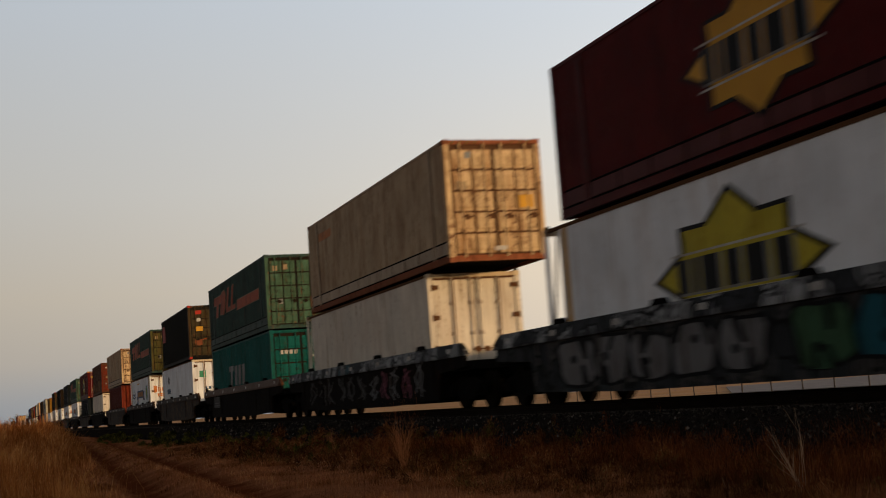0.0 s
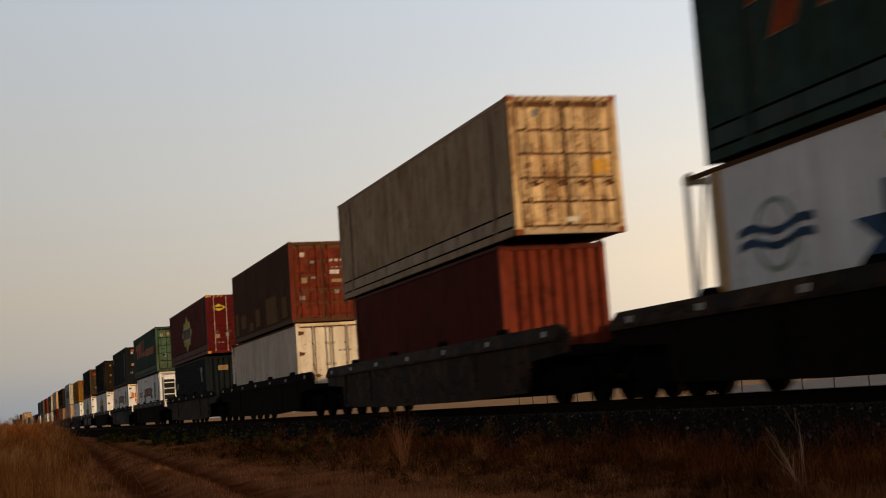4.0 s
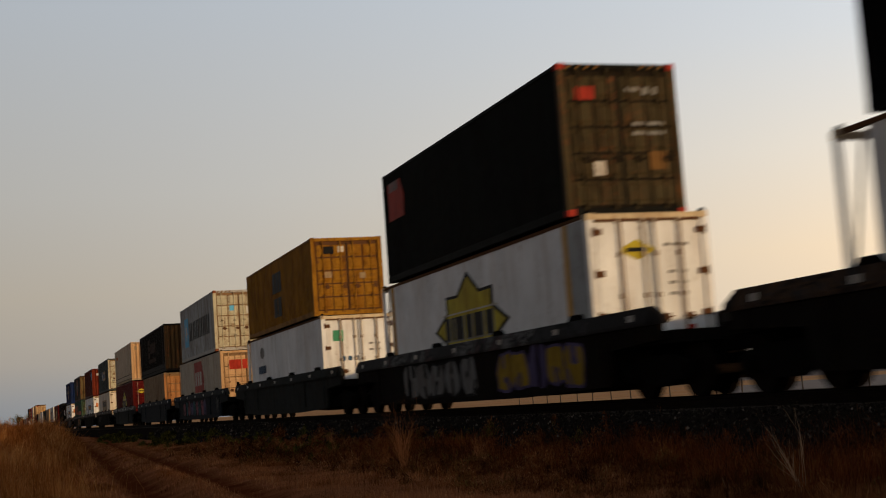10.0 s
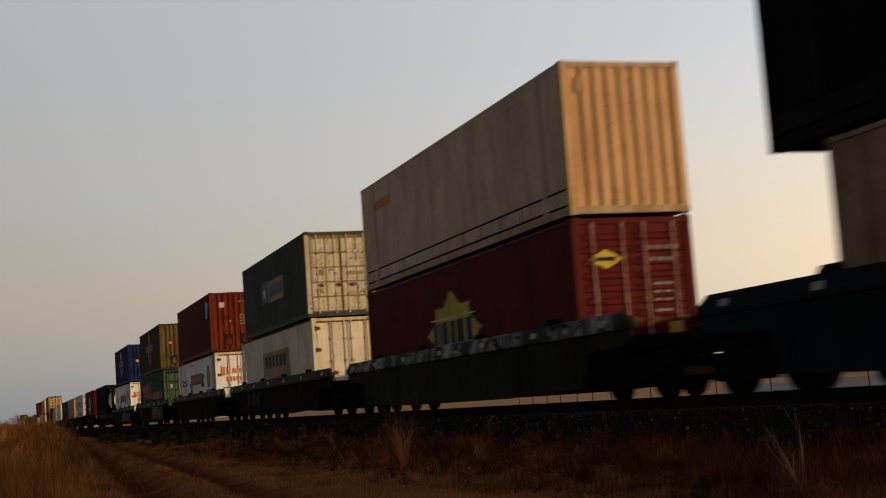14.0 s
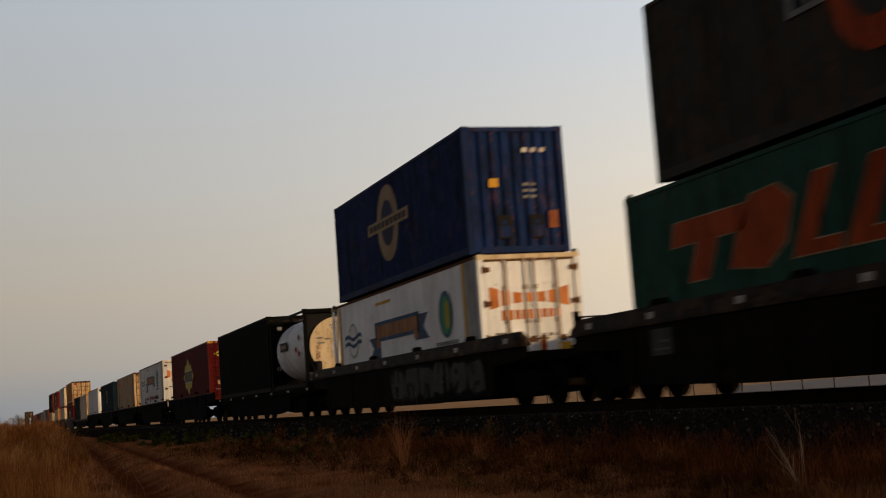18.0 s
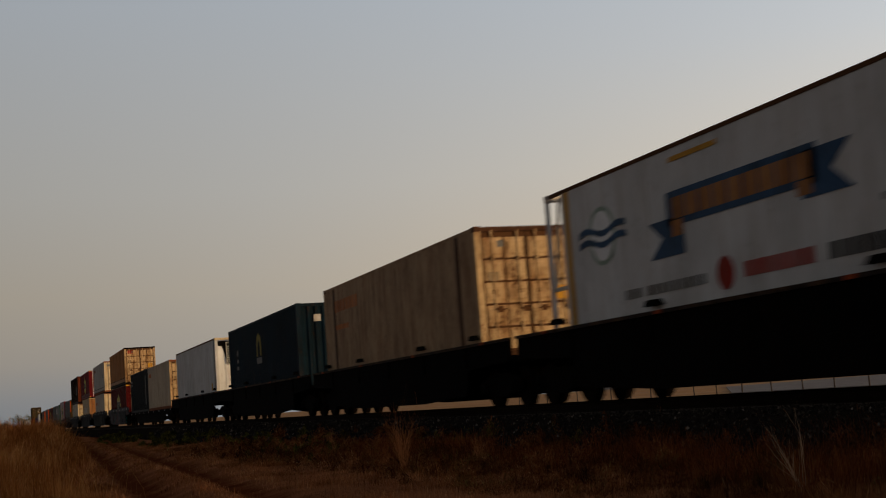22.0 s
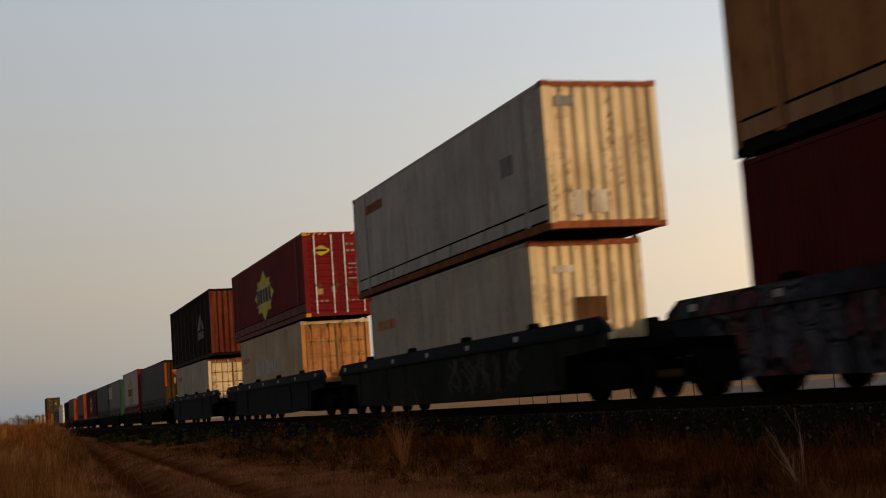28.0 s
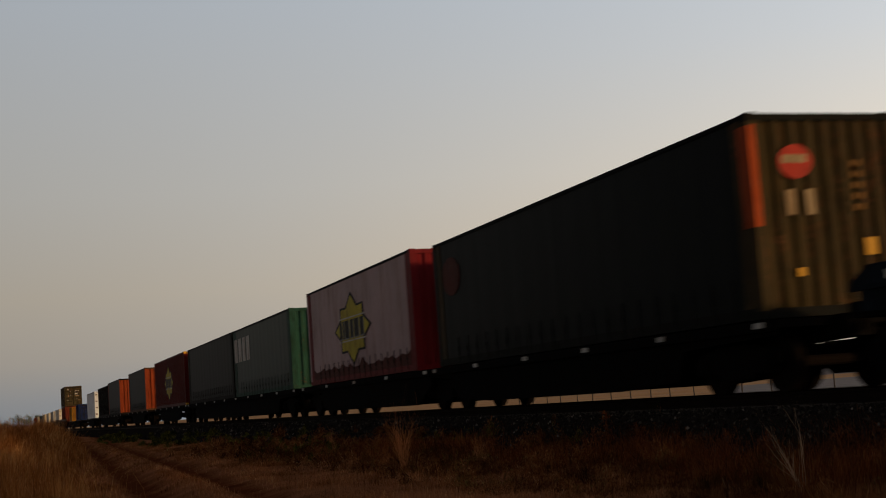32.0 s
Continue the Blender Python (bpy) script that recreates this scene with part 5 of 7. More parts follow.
sprayed_row(w, -2.0, -6.6, 0.3, 1.2, 5, ["s_yellow", "s_yellow", "s_violet"], "s_violet", 7)
# unit 12
c, L = container(265.96, T40, 3.30, 5.90, "corr", "yellow", "panel", "ochre yellow steel container with dark block lettering", marks=[(-0.8, -0.45, 2.05, 2.3, "d_black"), (-0.3, -0.1, 2.1, 2.3, "d_white"), (-0.8, -0.55, 1.25, 1.45, "d_tan"), (0.4, 0.6, 1.2, 1.4, "d_tan")])
flat(c, "lettering", L, M["d_black"], bars(5.35, 7.05, 1.35, 2.1, 3, 0.0, 0.14) + bars(5.5, 7.0, 0.45, 1.15, 2, 0.0, 0.18))
fridge(265.10, 6.20, "white refrigerated container with blue lettering bars", "words", marks=RAND_END, stripes=False)
well_wagon(271.95, "well_grey", "grey-green weathered well wagon", "well_grey", stand=True)
# unit 13
c, L = upper(287.32, T40, 6.24, "corr", "pale_blue", "panel", "pale grey container with dark lettering and blue square", trim="grey", endmat="pale_end", marks=[(-0.45, -0.2, 1.9, 2.15, "d_sky"), (0.35, 0.55, 1.75, 2.1, "d_white"), (-0.4, -0.2, 1.1, 1.3, "d_tan")], corners="rust")
flat(c, "blue_square", L, M["d_sky"], [rect(1.55, 3.0, 0.75, 2.3)])
flat(c, "white_star", L, M["d_white"], [[(2.27 + (0.55 if i % 2 == 0 else 0.2) * math.sin(i * math.tau / 14), 1.53 + (0.55 if i % 2 == 0 else 0.2) * math.cos(i * math.tau / 14)) for i in range(14)]], 0.004)
flat(c, "lettering", L, M["d_black"], [rect(u + d, u + d + 0.33, 1.0, 1.95, 0.12) for u in (3.45, 4.75, 5.95, 7.15, 8.35, 9.55) for d in (0.0, 0.56)])
c, L = lower(286.09, T48, 6.24, "fine", "pale_tan", "panel", "off-white container with a red shield panel", trim="buff", endmat="buff", marks=[(-0.85, 0.05, 2.05, 2.5, "d_red"), (0.3, 0.85, 2.2, 2.26, "d_grey")])
flat(c, "red_shield", L, M["d_red"], [[(5.75, 1.2), (8.9, 1.2), (9.0, 1.9), (8.4, 2.78), (5.75, 2.78)]])
flat(c, "shield_bars", L, M["d_white"], bars(6.0, 8.5, 1.55, 2.25, 3, 0, 0.3), 0.004)
w = well_wagon(293.4, "well_navy", "navy well wagon sprayed in teal and rose", "well_navy")
sprayed_row(w, 5.6, -3.0, 0.3, 1.2, 9, ["s_rose", "s_teal", "s_rose", "s_violet", "s_teal"], "ink", 8)
sprayed_row(w, -6.2, -7.4, 0.45, 1.1, 2, ["s_grey"], "ink", 9, False)
# unit 14
c, L = upper(307.43, T48, 6.16, "fine", "dark_brown", "ribs", "black-brown container with rust-coloured lettering bars", trim="black", bands=True, endmat="umber")
flat(c, "lettering", L, M["dim_letters"], [rect(5.2, 6.2, 1.2, 1.55), rect(5.2, 6.2, 1.65, 2.0), rect(5.2, 6.2, 2.1, 2.4)] + bars(6.5, 9.6, 1.45, 2.1, 7) + bars(5.3, 9.6, 0.85, 1.1, 12))
c, L = lower(308.54, T40, 6.16, "corr", "tan_dull", "panel", "tan corrugated steel container", endmat="tan_warm", rodmat="tan_warm")
well_wagon(314.6, "well_navy", "clean navy blue well wagon")
# unit 15
c, L = upper(328.85, T48, 6.35, "smooth", "beige", "ribs", "beige long container with corrugated tan end", trim="tan", bands=True, endmat="buff", marks=[(-0.95, -0.75, 2.3, 2.6, "d_tan")])
letter_mesh(c, "faded_lettering", L, M["d_flame"], 1.2, 3.0, 2.1, 2.35, [7])
c, L = lower(328.89, T48, 6.35, "fine", "red", "ribbed", "dark red steel container with a yellow star emblem", rodmat="rod_pale", marks=RED_END)
star_emblem(c, L, 7.4, 1.45)
well_wagon(336.2, "well_grey", "grey-green weathered well wagon", "tagged_a")
# unit 16
c, L = upper(351.13, T40, 6.23, "corr", "slate", "panel", "slate grey container with a flag-coloured sign", endmat="pale_end", marks=PLATES)
flat(c, "flag_blue", L, M["d_blue"], [rect(3.95, 5.35, 1.12, 1.95)])
flat(c, "flag_star", L, M["d_white"], [[(4.6 + (0.4 if i % 2 == 0 else 0.15) * math.sin(i * math.tau / 10), 1.52 + (0.32 if i % 2 == 0 else 0.12) * math.cos(i * math.tau / 10)) for i in range(10)]], 0.004)
flat(c, "flag_tan", L, M["d_tan"], [rect(5.35, 8.25, 1.08, 1.9)])
flat(c, "flag_lettering", L, M["d_blue"], bars(5.6, 8.1, 1.28, 1.7, 6), 0.004)
fr = fridge(350.76, 6.23, "off-white refrigerated container with a tan sign", mat="dull_white", stripes=False)
flat(fr, "tan_sign", TR, M["d_tan"], [rect(4.7, 9.7, 1.12, 2.2)], 0.0)
flat(fr, "sign_lettering", TR, M["d_black"], bars(5.2, 9.3, 1.6, 2.05, 6), 0.004)
flat(fr, "sign_underline", TR, M["d_red"], [rect(4.9, 9.5, 1.05, 1.2)], 0.004)
w = well_wagon(357.6, "well_dark", "dark well wagon with faint grey sprayed marks")
sprayed_row(w, 5.5, 2.5, 0.5, 1.1, 3, ["s_grey"], "ink", 13, False)
# unit 17
# oxide end: the maroon side paint brightened in colour for the sun
c, L = upper(372.83, T40, 6.25, "corr", "maroon", "ribs_box", "oxide red container with service boxes in its end", endmat="oxide", marks=[(-0.75, -0.5, 2.15, 2.4, "d_white"), (0.2, 0.85, 2.4, 2.46, "d_grey"), (-0.3, -0.2, 1.45, 1.53, "d_tan")] + [(x, x + 0.13, z, z + 0.07, "d_tan") for x in (0.22, 0.4) for z in (1.3, 1.44, 1.58, 1.72)])
flat(c, "sky_patch", L, M["d_sky"], [[(10.6, 1.7), (11.2, 1.75), (11.5, 2.4), (10.7, 2.6)]])
flat(c, "white_plate", L, M["d_white"], [rect(0.4, 0.7, 2.3, 2.5)])
fridge(371.96, 6.25, "white refrigerated container with blue ribbon banner", "ribbon", marks=RIBBON_END)
well_wagon(378.8, "well_dark", "black grimy well wagon with pale reflectors")
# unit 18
# the brighter end tone paints the sun onto the drab body colour
c, L = upper(394.14, T40, 6.33, "corr", "drab", "ribs_box", "dark brown container with an orange ring emblem", endmat="drab_sunlit", marks=[(-0.65, -0.45, 1.6, 1.75, "strip"), (0.2, 0.55, 2.3, 2.36, "d_tan"), (0.5, 0.9, 2.2, 2.26, "d_tan")] + [(x, x + 0.16, z, z + 0.07, "d_tan") for x in (0.12, 0.32, 0.62) for z in (1.22, 1.36, 1.5, 1.64)] + [(-0.42, -0.2, 0.42, 0.58, "d_orange"), (0.75, 0.95, 0.5, 0.95, "rust")])
flat(c, "ring_emblem", L, M["d_orange"], [ring(5.95, 1.65, 1.0, 1.03)])
flat(c, "ring_inner", L, M["drab"], [ring(5.95, 1.65, 0.6, 0.62)], 0.004)
flat(c, "ring_bar", L, M["d_grey"], [rect(4.05, 7.85, 1.5, 1.82)], 0.008)
flat(c, "ring_lettering", L, M["d_black"], bars(4.2, 7.8, 1.58, 1.74, 9), 0.012)
c, L = lower(392.96, T48, 6.33, "fine", "mint", "panel", "bottle green container with orange slanting brand shapes", trim="mint", endmat="green_sunlit", marks=[(-0.85, -0.7, 1.9, 2.1, "d_white"), (-0.85, -0.4, 1.0, 1.25, "d_tan"), (0.3, 0.8, 2.1, 2.2, "d_white"), (0.3, 0.55, 1.3, 1.4, "d_white")])
slanted_brand(c, L, M["d_orange"])
w = well_wagon(400.3, "well_dark", "dark well wagon with orange and teal spray paint", "well_brown", stand=True)
sprayed_row(w, -0.8, -6.8, 0.28, 1.2, 6, ["s_green", "s_orange", "s_orange", "s_yellow", "s_orange", "s_green"], "ink", 10)
data_panel(w, 5.8, 6.5, 0.7, 1.12)
# unit 19
c, L = upper(415.50, T40, 6.32, "corr", "blue", "ribs_box", "royal blue container with a pale ring emblem", endmat="blue", marks=[(-0.65, -0.42, 1.5, 1.7, "strip"), (0.2, 0.85, 2.3, 2.4, "d_white"), (0.75, 0.98, 0.55, 0.95, "rust"), (-0.42, -0.2, 0.4, 0.6, "d_tan")] + [(x, x + 0.14, z, z + 0.07, "d_grey") for x in (0.16, 0.34) for z in (1.24, 1.38, 1.52)])
flat(c, "ring_emblem", L, M["d_tan"], [ring(5.75, 1.65, 1.0, 1.03)])
flat(c, "ring_inner", L, M["blue"], [ring(5.75, 1.65, 0.6, 0.62)], 0.004)
flat(c, "ring_bar", L, M["d_tan"], [rect(3.8, 7.7, 1.5, 1.82)], 0.008)
flat(c, "ring_lettering", L, M["d_black"], bars(4.0, 7.6, 1.58, 1.74, 9), 0.012)
fridge(415.09, 6.32, "white refrigerated container with blue ribbon banner", "ribbon", marks=RIBBON_END)
w = well_wagon(421.9, "well_dark", "dark grey well wagon with dull sprayed shapes", "well_brown")
sprayed_row(w, 0.2, -7.2, 0.3, 1.18, 6, ["s_grey"], "ink", 11)
# single-stacked wagons
tank_container(432.98, 1.03, "black framed tank container with white vessel")
container(439.52, T40, 1.03, 3.95, "corr", "black", "panel", "black corrugated steel container", marks=PLATES)
flat_wagon(442.3, 9.75, (-7.6, 7.6), "well_black", "dark flat wagon with white edge reflectors")
c, L = container(455.08, T48, 1.07, 3.98, "fine", "red", "ribbed", "dark red steel container with a yellow star emblem", marks=RED_END, corners="strip")
star_emblem(c, L, 7.1, 1.43)
deep_wagon(462.4, "well_black", "dark skeletal container wagon with rusty edge")
c, L = container(474.16, T48, 1.07, 3.98, "panel", "pale_white", "flush", "white refrigerated container with blue ribbon banner", name=R, gap_far=0.6, rodmat="steel", trim="dull_white", marks=RIBBON_END, stripes=True)
ribbon_brand(c, L)
flat(c, "round_emblem", L, M["d_red"], [ring(6.55, 0.72, 0.25, 0.25)])
letter_mesh(c, "red_lettering", L, M["d_red"], 7.1, 8.9, 0.6, 0.82, [7])
letter_mesh(c, "black_lettering", L, M["d_black"], 9.2, 11.6, 0.6, 0.82, [9])
letter_mesh(c, "grey_lettering", L, M["d_grey"], 3.2, 6.0, 0.62, 0.78, [3, 9])
deep_wagon(481.45, "well_black", "dark skeletal container wagon with rusty edge")
c, L = container(492.88, T48, 1.07, 3.99, "smooth", "tan_warmish", "panel", "tan container with rust-stained cream doors", trim="brown", endmat="cream_rust", marks=TAN_END, bands=False)
letter_mesh(c, "faded_lettering", L, M["d_flame"], 1.3, 4.2, 2.1, 2.45, [8])
letter_mesh(c, "faded_lettering", L, M["d_flame"], 1.4, 3.0, 1.55, 1.7, [9])
for y in (1.3, L - 1.3):
    part("side_post", G().box(-1.222, -1.18, y - 0.1, y + 0.1, 0.17, 2.84), M["brown"], c)
deep_wagon(500.2, "well_black", "dark skeletal container wagon with rusty edge")
c, L = container(511.77, T48, 1.07, 3.98, "fine", "navy", "ribs", "navy blue container with a yellow arch emblem", marks=[(-0.6, -0.35, 2.25, 2.5, "d_white"), (0.75, 0.95, 2.2, 2.5, "d_white"), (0.8, 0.95, 1.7, 1.85, "d_tan")])
flat(c, "arch_emblem", L, M["d_ochre"], [[(6.65, 1.45), (6.65, 2.0), (6.8, 2.25), (7.15, 2.36), (7.5, 2.25), (7.65, 2.0), (7.65, 1.45), (7.4, 1.45), (7.35, 1.95), (7.15, 2.1), (6.95, 1.95), (6.9, 1.45)]])
flat(c, "arch_base", L, M["d_grey"], [rect(6.65, 7.7, 1.15, 1.4)])
flat(c, "pale_marks", L, M["d_grey"], [rect(1.9, 2.3, 1.1, 1.25), rect(1.95, 2.3, 1.4, 1.55), rect(2.0, 2.25, 1.7, 1.95)])
deep_wagon(519.1, "well_black", "dark skeletal container wagon with rusty edge")
c, L = container(530.51, T48, 1.07, 3.99, "panel", "pale_white", "fridge_tall", "white refrigerated container with black grille unit", name=R, trim="cream")
flat(c, "yellow_label", L, M["strip"], [rect(13.0, 13.35, 0.45, 0.8)])
deep_wagon(537.85, "well_black", "dark skeletal container wagon with rusty edge", 9.7)
c, L = container(548.59, T40, 0.95, 3.85, "smooth", "beige", "panel", "tan container with heavily rusted cream doors", trim="rust", endmat="cream_rust", marks=TAN_END)
letter_mesh(c, "faded_lettering", L, M["d_flame"], 0.6, 2.0, 2.2, 2.45, [6])
c, L = container(561.04, T40, 0.95, 3.88, "corr", "blue_black", "panel", "blue-black container with a long pale stripe", marks=PLATES)
flat(c, "pale_stripe", L, M["d_grey"], [rect(10.4, 10.7, 0.5, 2.5)])
flat(c, "pale_emblem", L, M["d_grey"], [rect(0.5, 1.2, 2.0, 2.15), rect(0.5, 1.2, 2.25, 2.4)])
flat_wagon(560.9, 12.6, (-10.3, 10.3), "well_black", "long dark flat wagon under two containers", 0.94)
# double-stacked block
c, L = upper(577.44, T48, 6.26, "fine", "tan_warm", "panel", "ochre container with pale rust-stained doors", trim="dark_brown", bands=True, endmat="cream_rust", marks=TAN_END + [(-0.95, -0.55, 2.4, 2.65, "d_red")])
c, L = lower(577.34, T48, 6.26, "fine", "red", "ribbed", "dark red steel container with a yellow star emblem", rodmat="rod_pale", marks=RED_END, corners="strip")
star_emblem(c, L, 7.35, 1.45)
well_wagon(584.65, "tagged_d", "dark well wagon sprayed in teal and rose", "tagged_d")
c, L = upper(598.93, T48, 6.22, "smooth", "grey", "ribs", "grey long container with cream corrugated end", trim="rust", bands=True, endmat="cream", marks=[(-0.95, -0.55, 2.4, 2.6, "d_grey"), (-0.75, -0.5, 0.25, 0.75, "d_white"), (-0.35, 0.0, 0.3, 0.75, "d_white")])
letter_mesh(c, "faded_lettering", L, M["rust"], 1.3, 3.1, 2.25, 2.5, [7])
flat(c, "old_mark", L, M["d_grey"], [rect(12.1, 12.8, 1.4, 1.8)])
c, L = lower(600.17, T40, 6.22, "smooth", "pale_tan", "ribs", "cream corrugated container with dark block marks", trim="rust", endmat="cream", marks=[(-0.3, 0.4, 1.25, 1.75, "brown"), (-0.7, -0.3, 2.25, 2.4, "d_white")])
letter_mesh(c, "faded_lettering", L, M["d_flame"], 0.7, 2.4, 1.9, 2.15, [6])
w = well_wagon(606.27, "well_grey", "grey-green weathered well wagon with dull sprayed shapes", "well_navy")
sprayed_row(w, -0.8, -5.6, 0.35, 1.2, 5, ["s_grey"], "ink", 12, False)
c, L = upper(620.56, T48, 6.26, "fine", "bright_red", "ribbed", "dark red container with white locking rods", bands=True, rodmat="white", trim="bright_red", marks=RED_END, corners="strip")
star_emblem(c, L, 7.25, 1.43, colour="d_lemon")
c, L = lower(621.62, T40, 6.26, "smooth", "sand", "panel", "cream container with large white lettering bars", trim="cream", endmat="tan_warm", rodmat="tan_warm")
letter_mesh(c, "lettering", L, M["d_white"], 3.2, 8.2, 1.4, 1.95, [9])
letter_mesh(c, "faded_lettering", L, M["d_flame"], 0.5, 2.0, 2.0, 2.2, [6])
well_wagon(627.7, "well_navy", "clean navy blue well wagon")
c, L = container(641.9, 15.5, 3.185, 6.45, "fine", "wine_black", "ribs", "dark brown container with white triangle emblem", endmat="rust_end", marks=[(0.75, 0.9, 2.2, 2.5, "d_tan"), (0.0, 0.15, 1.7, 1.9, "d_tan")])
flat(c, "triangle_emblem", L, M["d_grey"], [[(10.85, 1.5), (11.9, 1.5), (12.2, 1.85), (12.6, 1.5), (13.1, 1.5), (12.2, 2.25), (11.9, 2.25)]])
for bar in bars(10.7, 13.1, 1.02, 1.4, 4):
    flat(c, "emblem_stroke", L, M["d_grey"], [bar])
for k in range(1, 10):
    part("side_rib", lambda: G().box(-1.222, -1.2, -0.09, 0.09, 0.17, 2.82), M["umber"], c, at=(0, L * k / 10, 0), key="rib")
c, L = lower(643.44, T40, 6.08, "smooth", "pale_tan", "panel", "off-white container with pale yellow doors", trim="rust", endmat="cream")
letter_mesh(c, "faded_lettering", L, M["d_tan"], 0.6, 2.2, 2.0, 2.25, [6])
well_wagon(649.5, "well_navy", "clean navy blue well wagon")
# curtain-sided block
CURTAIN_END = [(-0.68, -0.54, 1.45, 1.82, "d_tan"), (-0.36, -0.22, 1.45, 1.82, "d_tan"), (-0.6, -0.48, 0.58, 0.7, "strip"), (0.55, 0.75, 0.85, 1.1, "strip")] + [(x, x + 0.07, z, z + 0.09, "d_patch") for x in (0.42, 0.55) for z in (1.5, 1.66, 1.82, 1.98, 2.14)]
c, L = container(661.44, T48, 1.03, 3.96, "curtain", "curtain_dark", "ribs", "charcoal curtain-sided container with olive end", trim="char", endmat="gold", name="curtain_container", marks=CURTAIN_END)
flat(c, "red_panel", L, M["maroon"], [ring(1.2, 2.05, 0.62, 0.45, 16)])
part("round_sign", G().prism([(-0.48 + 0.28 * math.cos(i * math.tau / 20), 2.22 + 0.25 * math.sin(i * math.tau / 20)) for i in range(20)], "y", 0.008, 0.018), M["d_red"], c, "orange round sign with a pale bar")
part("sign_bar", G().box(-0.70, -0.30, 0.002, 0.008, 2.2, 2.32), M["d_tan"], c)
part("edge_board", G().box(-1.223, -1.2, 0.002, 0.3, 1.3, 2.75).box(-1.223, -1.10, -0.012, 0.002, 1.3, 2.75), M["d_orange"], c, "orange edge board on the corner post")
flat_wagon(669.0, 7.75, (-6.3, 7.5), "well_black", "dark flat wagon under a curtain-sided container")
c, L = container(677.98, T40, 1.03, 4.13, "curtain", "curtain_wine", "ribs", "plum curtain-sided container with yellow star", trim="bright_red", endmat="bright_red", name="curtain_container", marks=[(0.3, 0.8, 0.6, 0.75, "d_white")])
star_emblem(c, L, 5.85, 1.52, 4.0, 2.0)
hem, r = [(0.5, 0.1), (11.7, 0.1)], jit("hem")
hem += [(11.7 - 0.35 * i, 0.36 + 0.16 * r.random() + (0.12 if i % 7 == 0 else 0.0)) for i in range(33)]
flat(c, "curtain_hem", L, M["maroon"], [hem], 0.0, "dirty dark red hem of the curtain")
flat_wagon(684.3, 7.35, (5.9,), "well_black", "dark flat wagon under a curtain-sided container")
c, L = container(693.13, T40, 1.0, 3.92, "curtain", "curtain_green", "ribs", "green-grey curtain-sided container with white bars", trim="mint", endmat="mint", name="curtain_container", marks=[(-0.3, 0.5, 2.4, 2.6, "d_white"), (0.0, 0.4, 0.8, 1.1, "d_orange")])
flat(c, "lettering", L, M["d_white"], bars(0.2, 4.1, 1.5, 2.5, 4))
container(705.69, T48, 1.0, 3.93, "curtain", "curtain_dark", "ribs", "charcoal curtain-sided container on a flat wagon", trim="char", endmat="char", name="curtain_container")
flat_wagon(706.8, 14.2, (-12.2, 0.0, 12.2), "well_black", "long dark flat wagon under two containers")
c, L = container(721.96, T48, 1.0, 3.97, "fine", "red", "ribbed", "dark red steel container with a yellow star emblem", marks=RED_END, corners="strip")
star_emblem(c, L, 7.2, 1.45)
flat_wagon(729.3, 7.8, (-6.0, 6.0), "well_black", "dark flat wagon under a red container")
container(742.76, T40, 1.0, 4.0, "curtain", "curtain_dark", "ribs", "charcoal curtain-sided container with orange end", trim="brown", endmat="orange", name="curtain_container")
flat_wagon(748.9, 7.4, (-5.6, 5.6), "well_black", "dark flat wagon under a curtain-sided container")
container(763.26, T40, 1.0, 3.98, "curtain", "curtain_dark", "ribs", "charcoal curtain-sided container with red end", trim="char", endmat="orange", name="curtain_container", marks=[(0.2, 0.7, 2.0, 2.5, "d_white")])
container(776.0, T40, 1.0, 3.85, "corr", "dark_brown", "panel", "dark brown steel container")
flat_wagon(775.6, 13.0, (-10.6, 10.6), "well_black", "long dark flat wagon under two containers")
container(793.33, T40, 1.0, 3.76, "panel", "white", "flush", "white refrigerated container with dark hinges", name=R)
flat_wagon(799.4, 7.0, (-5.2, 5.2), "well_black", "dark flat wagon under a white container")
container(822.0, 6.06, 1.0, 3.0, "corr", "blue", "panel", "short blue steel container", trim="blue")
container(838.0, 6.06, 1.0, 2.9, "corr", "yellow", "panel", "short yellow steel container")
flat_wagon(831.0, 13.4, (-11.0, 11.0), "well_black", "long dark flat wagon under short containers")
upper(855.1, T40, 6.22, "corr", "olive", "panel", "olive steel container with pale plates", marks=PLATES)
lower(854.6, T40, 6.22, "corr", "oxide", "panel", "rust red steel container", marks=[(-0.3, 0.3, 2.0, 2.4, "d_white")])
well_wagon(860.9, "well_dark", "dark grimy well wagon with pale reflectors")
fridge(875.6, 6.20, "plain off-white refrigerated container with dark hinges", mat="dull_white", stripes=False)
well_wagon(882.4, "well_grey", "grey-green weathered well wagon")
for k, (colour, words) in enumerate([("grey", "pale grey"), ("dull_white", "off-white"), ("cream", "cream"), ("slate", "slate grey"), ("tan", "tan"), ("oxide", "rust red")]):
    s = 903.8 + 21.25 * k
    container(s - 6.1, T40, WZ, 3.24, "corr", colour, "panel", words + " steel container in a well wagon")
    well_wagon(s, "well_dark", "dark grimy well wagon with pale reflectors")

# ---- ground ----
def smooth(a, b, x):
    t = min(1.0, max(0.0, (x - a) / (b - a)))
    return t * t * (3 - 2 * t)


def shift(y):
    """The dirt road drifts towards the track with distance."""
    return 0.045 * (min(90.0, max(10.0, y)) - 22.0)


RUTS = (2.38, 3.88)


def bank_edge(y):
    """How far the grassy bank reaches beyond its usual foot."""
    return -0.3 + 0.75 * shift(y) + 0.8 * smooth(26, 52, y)


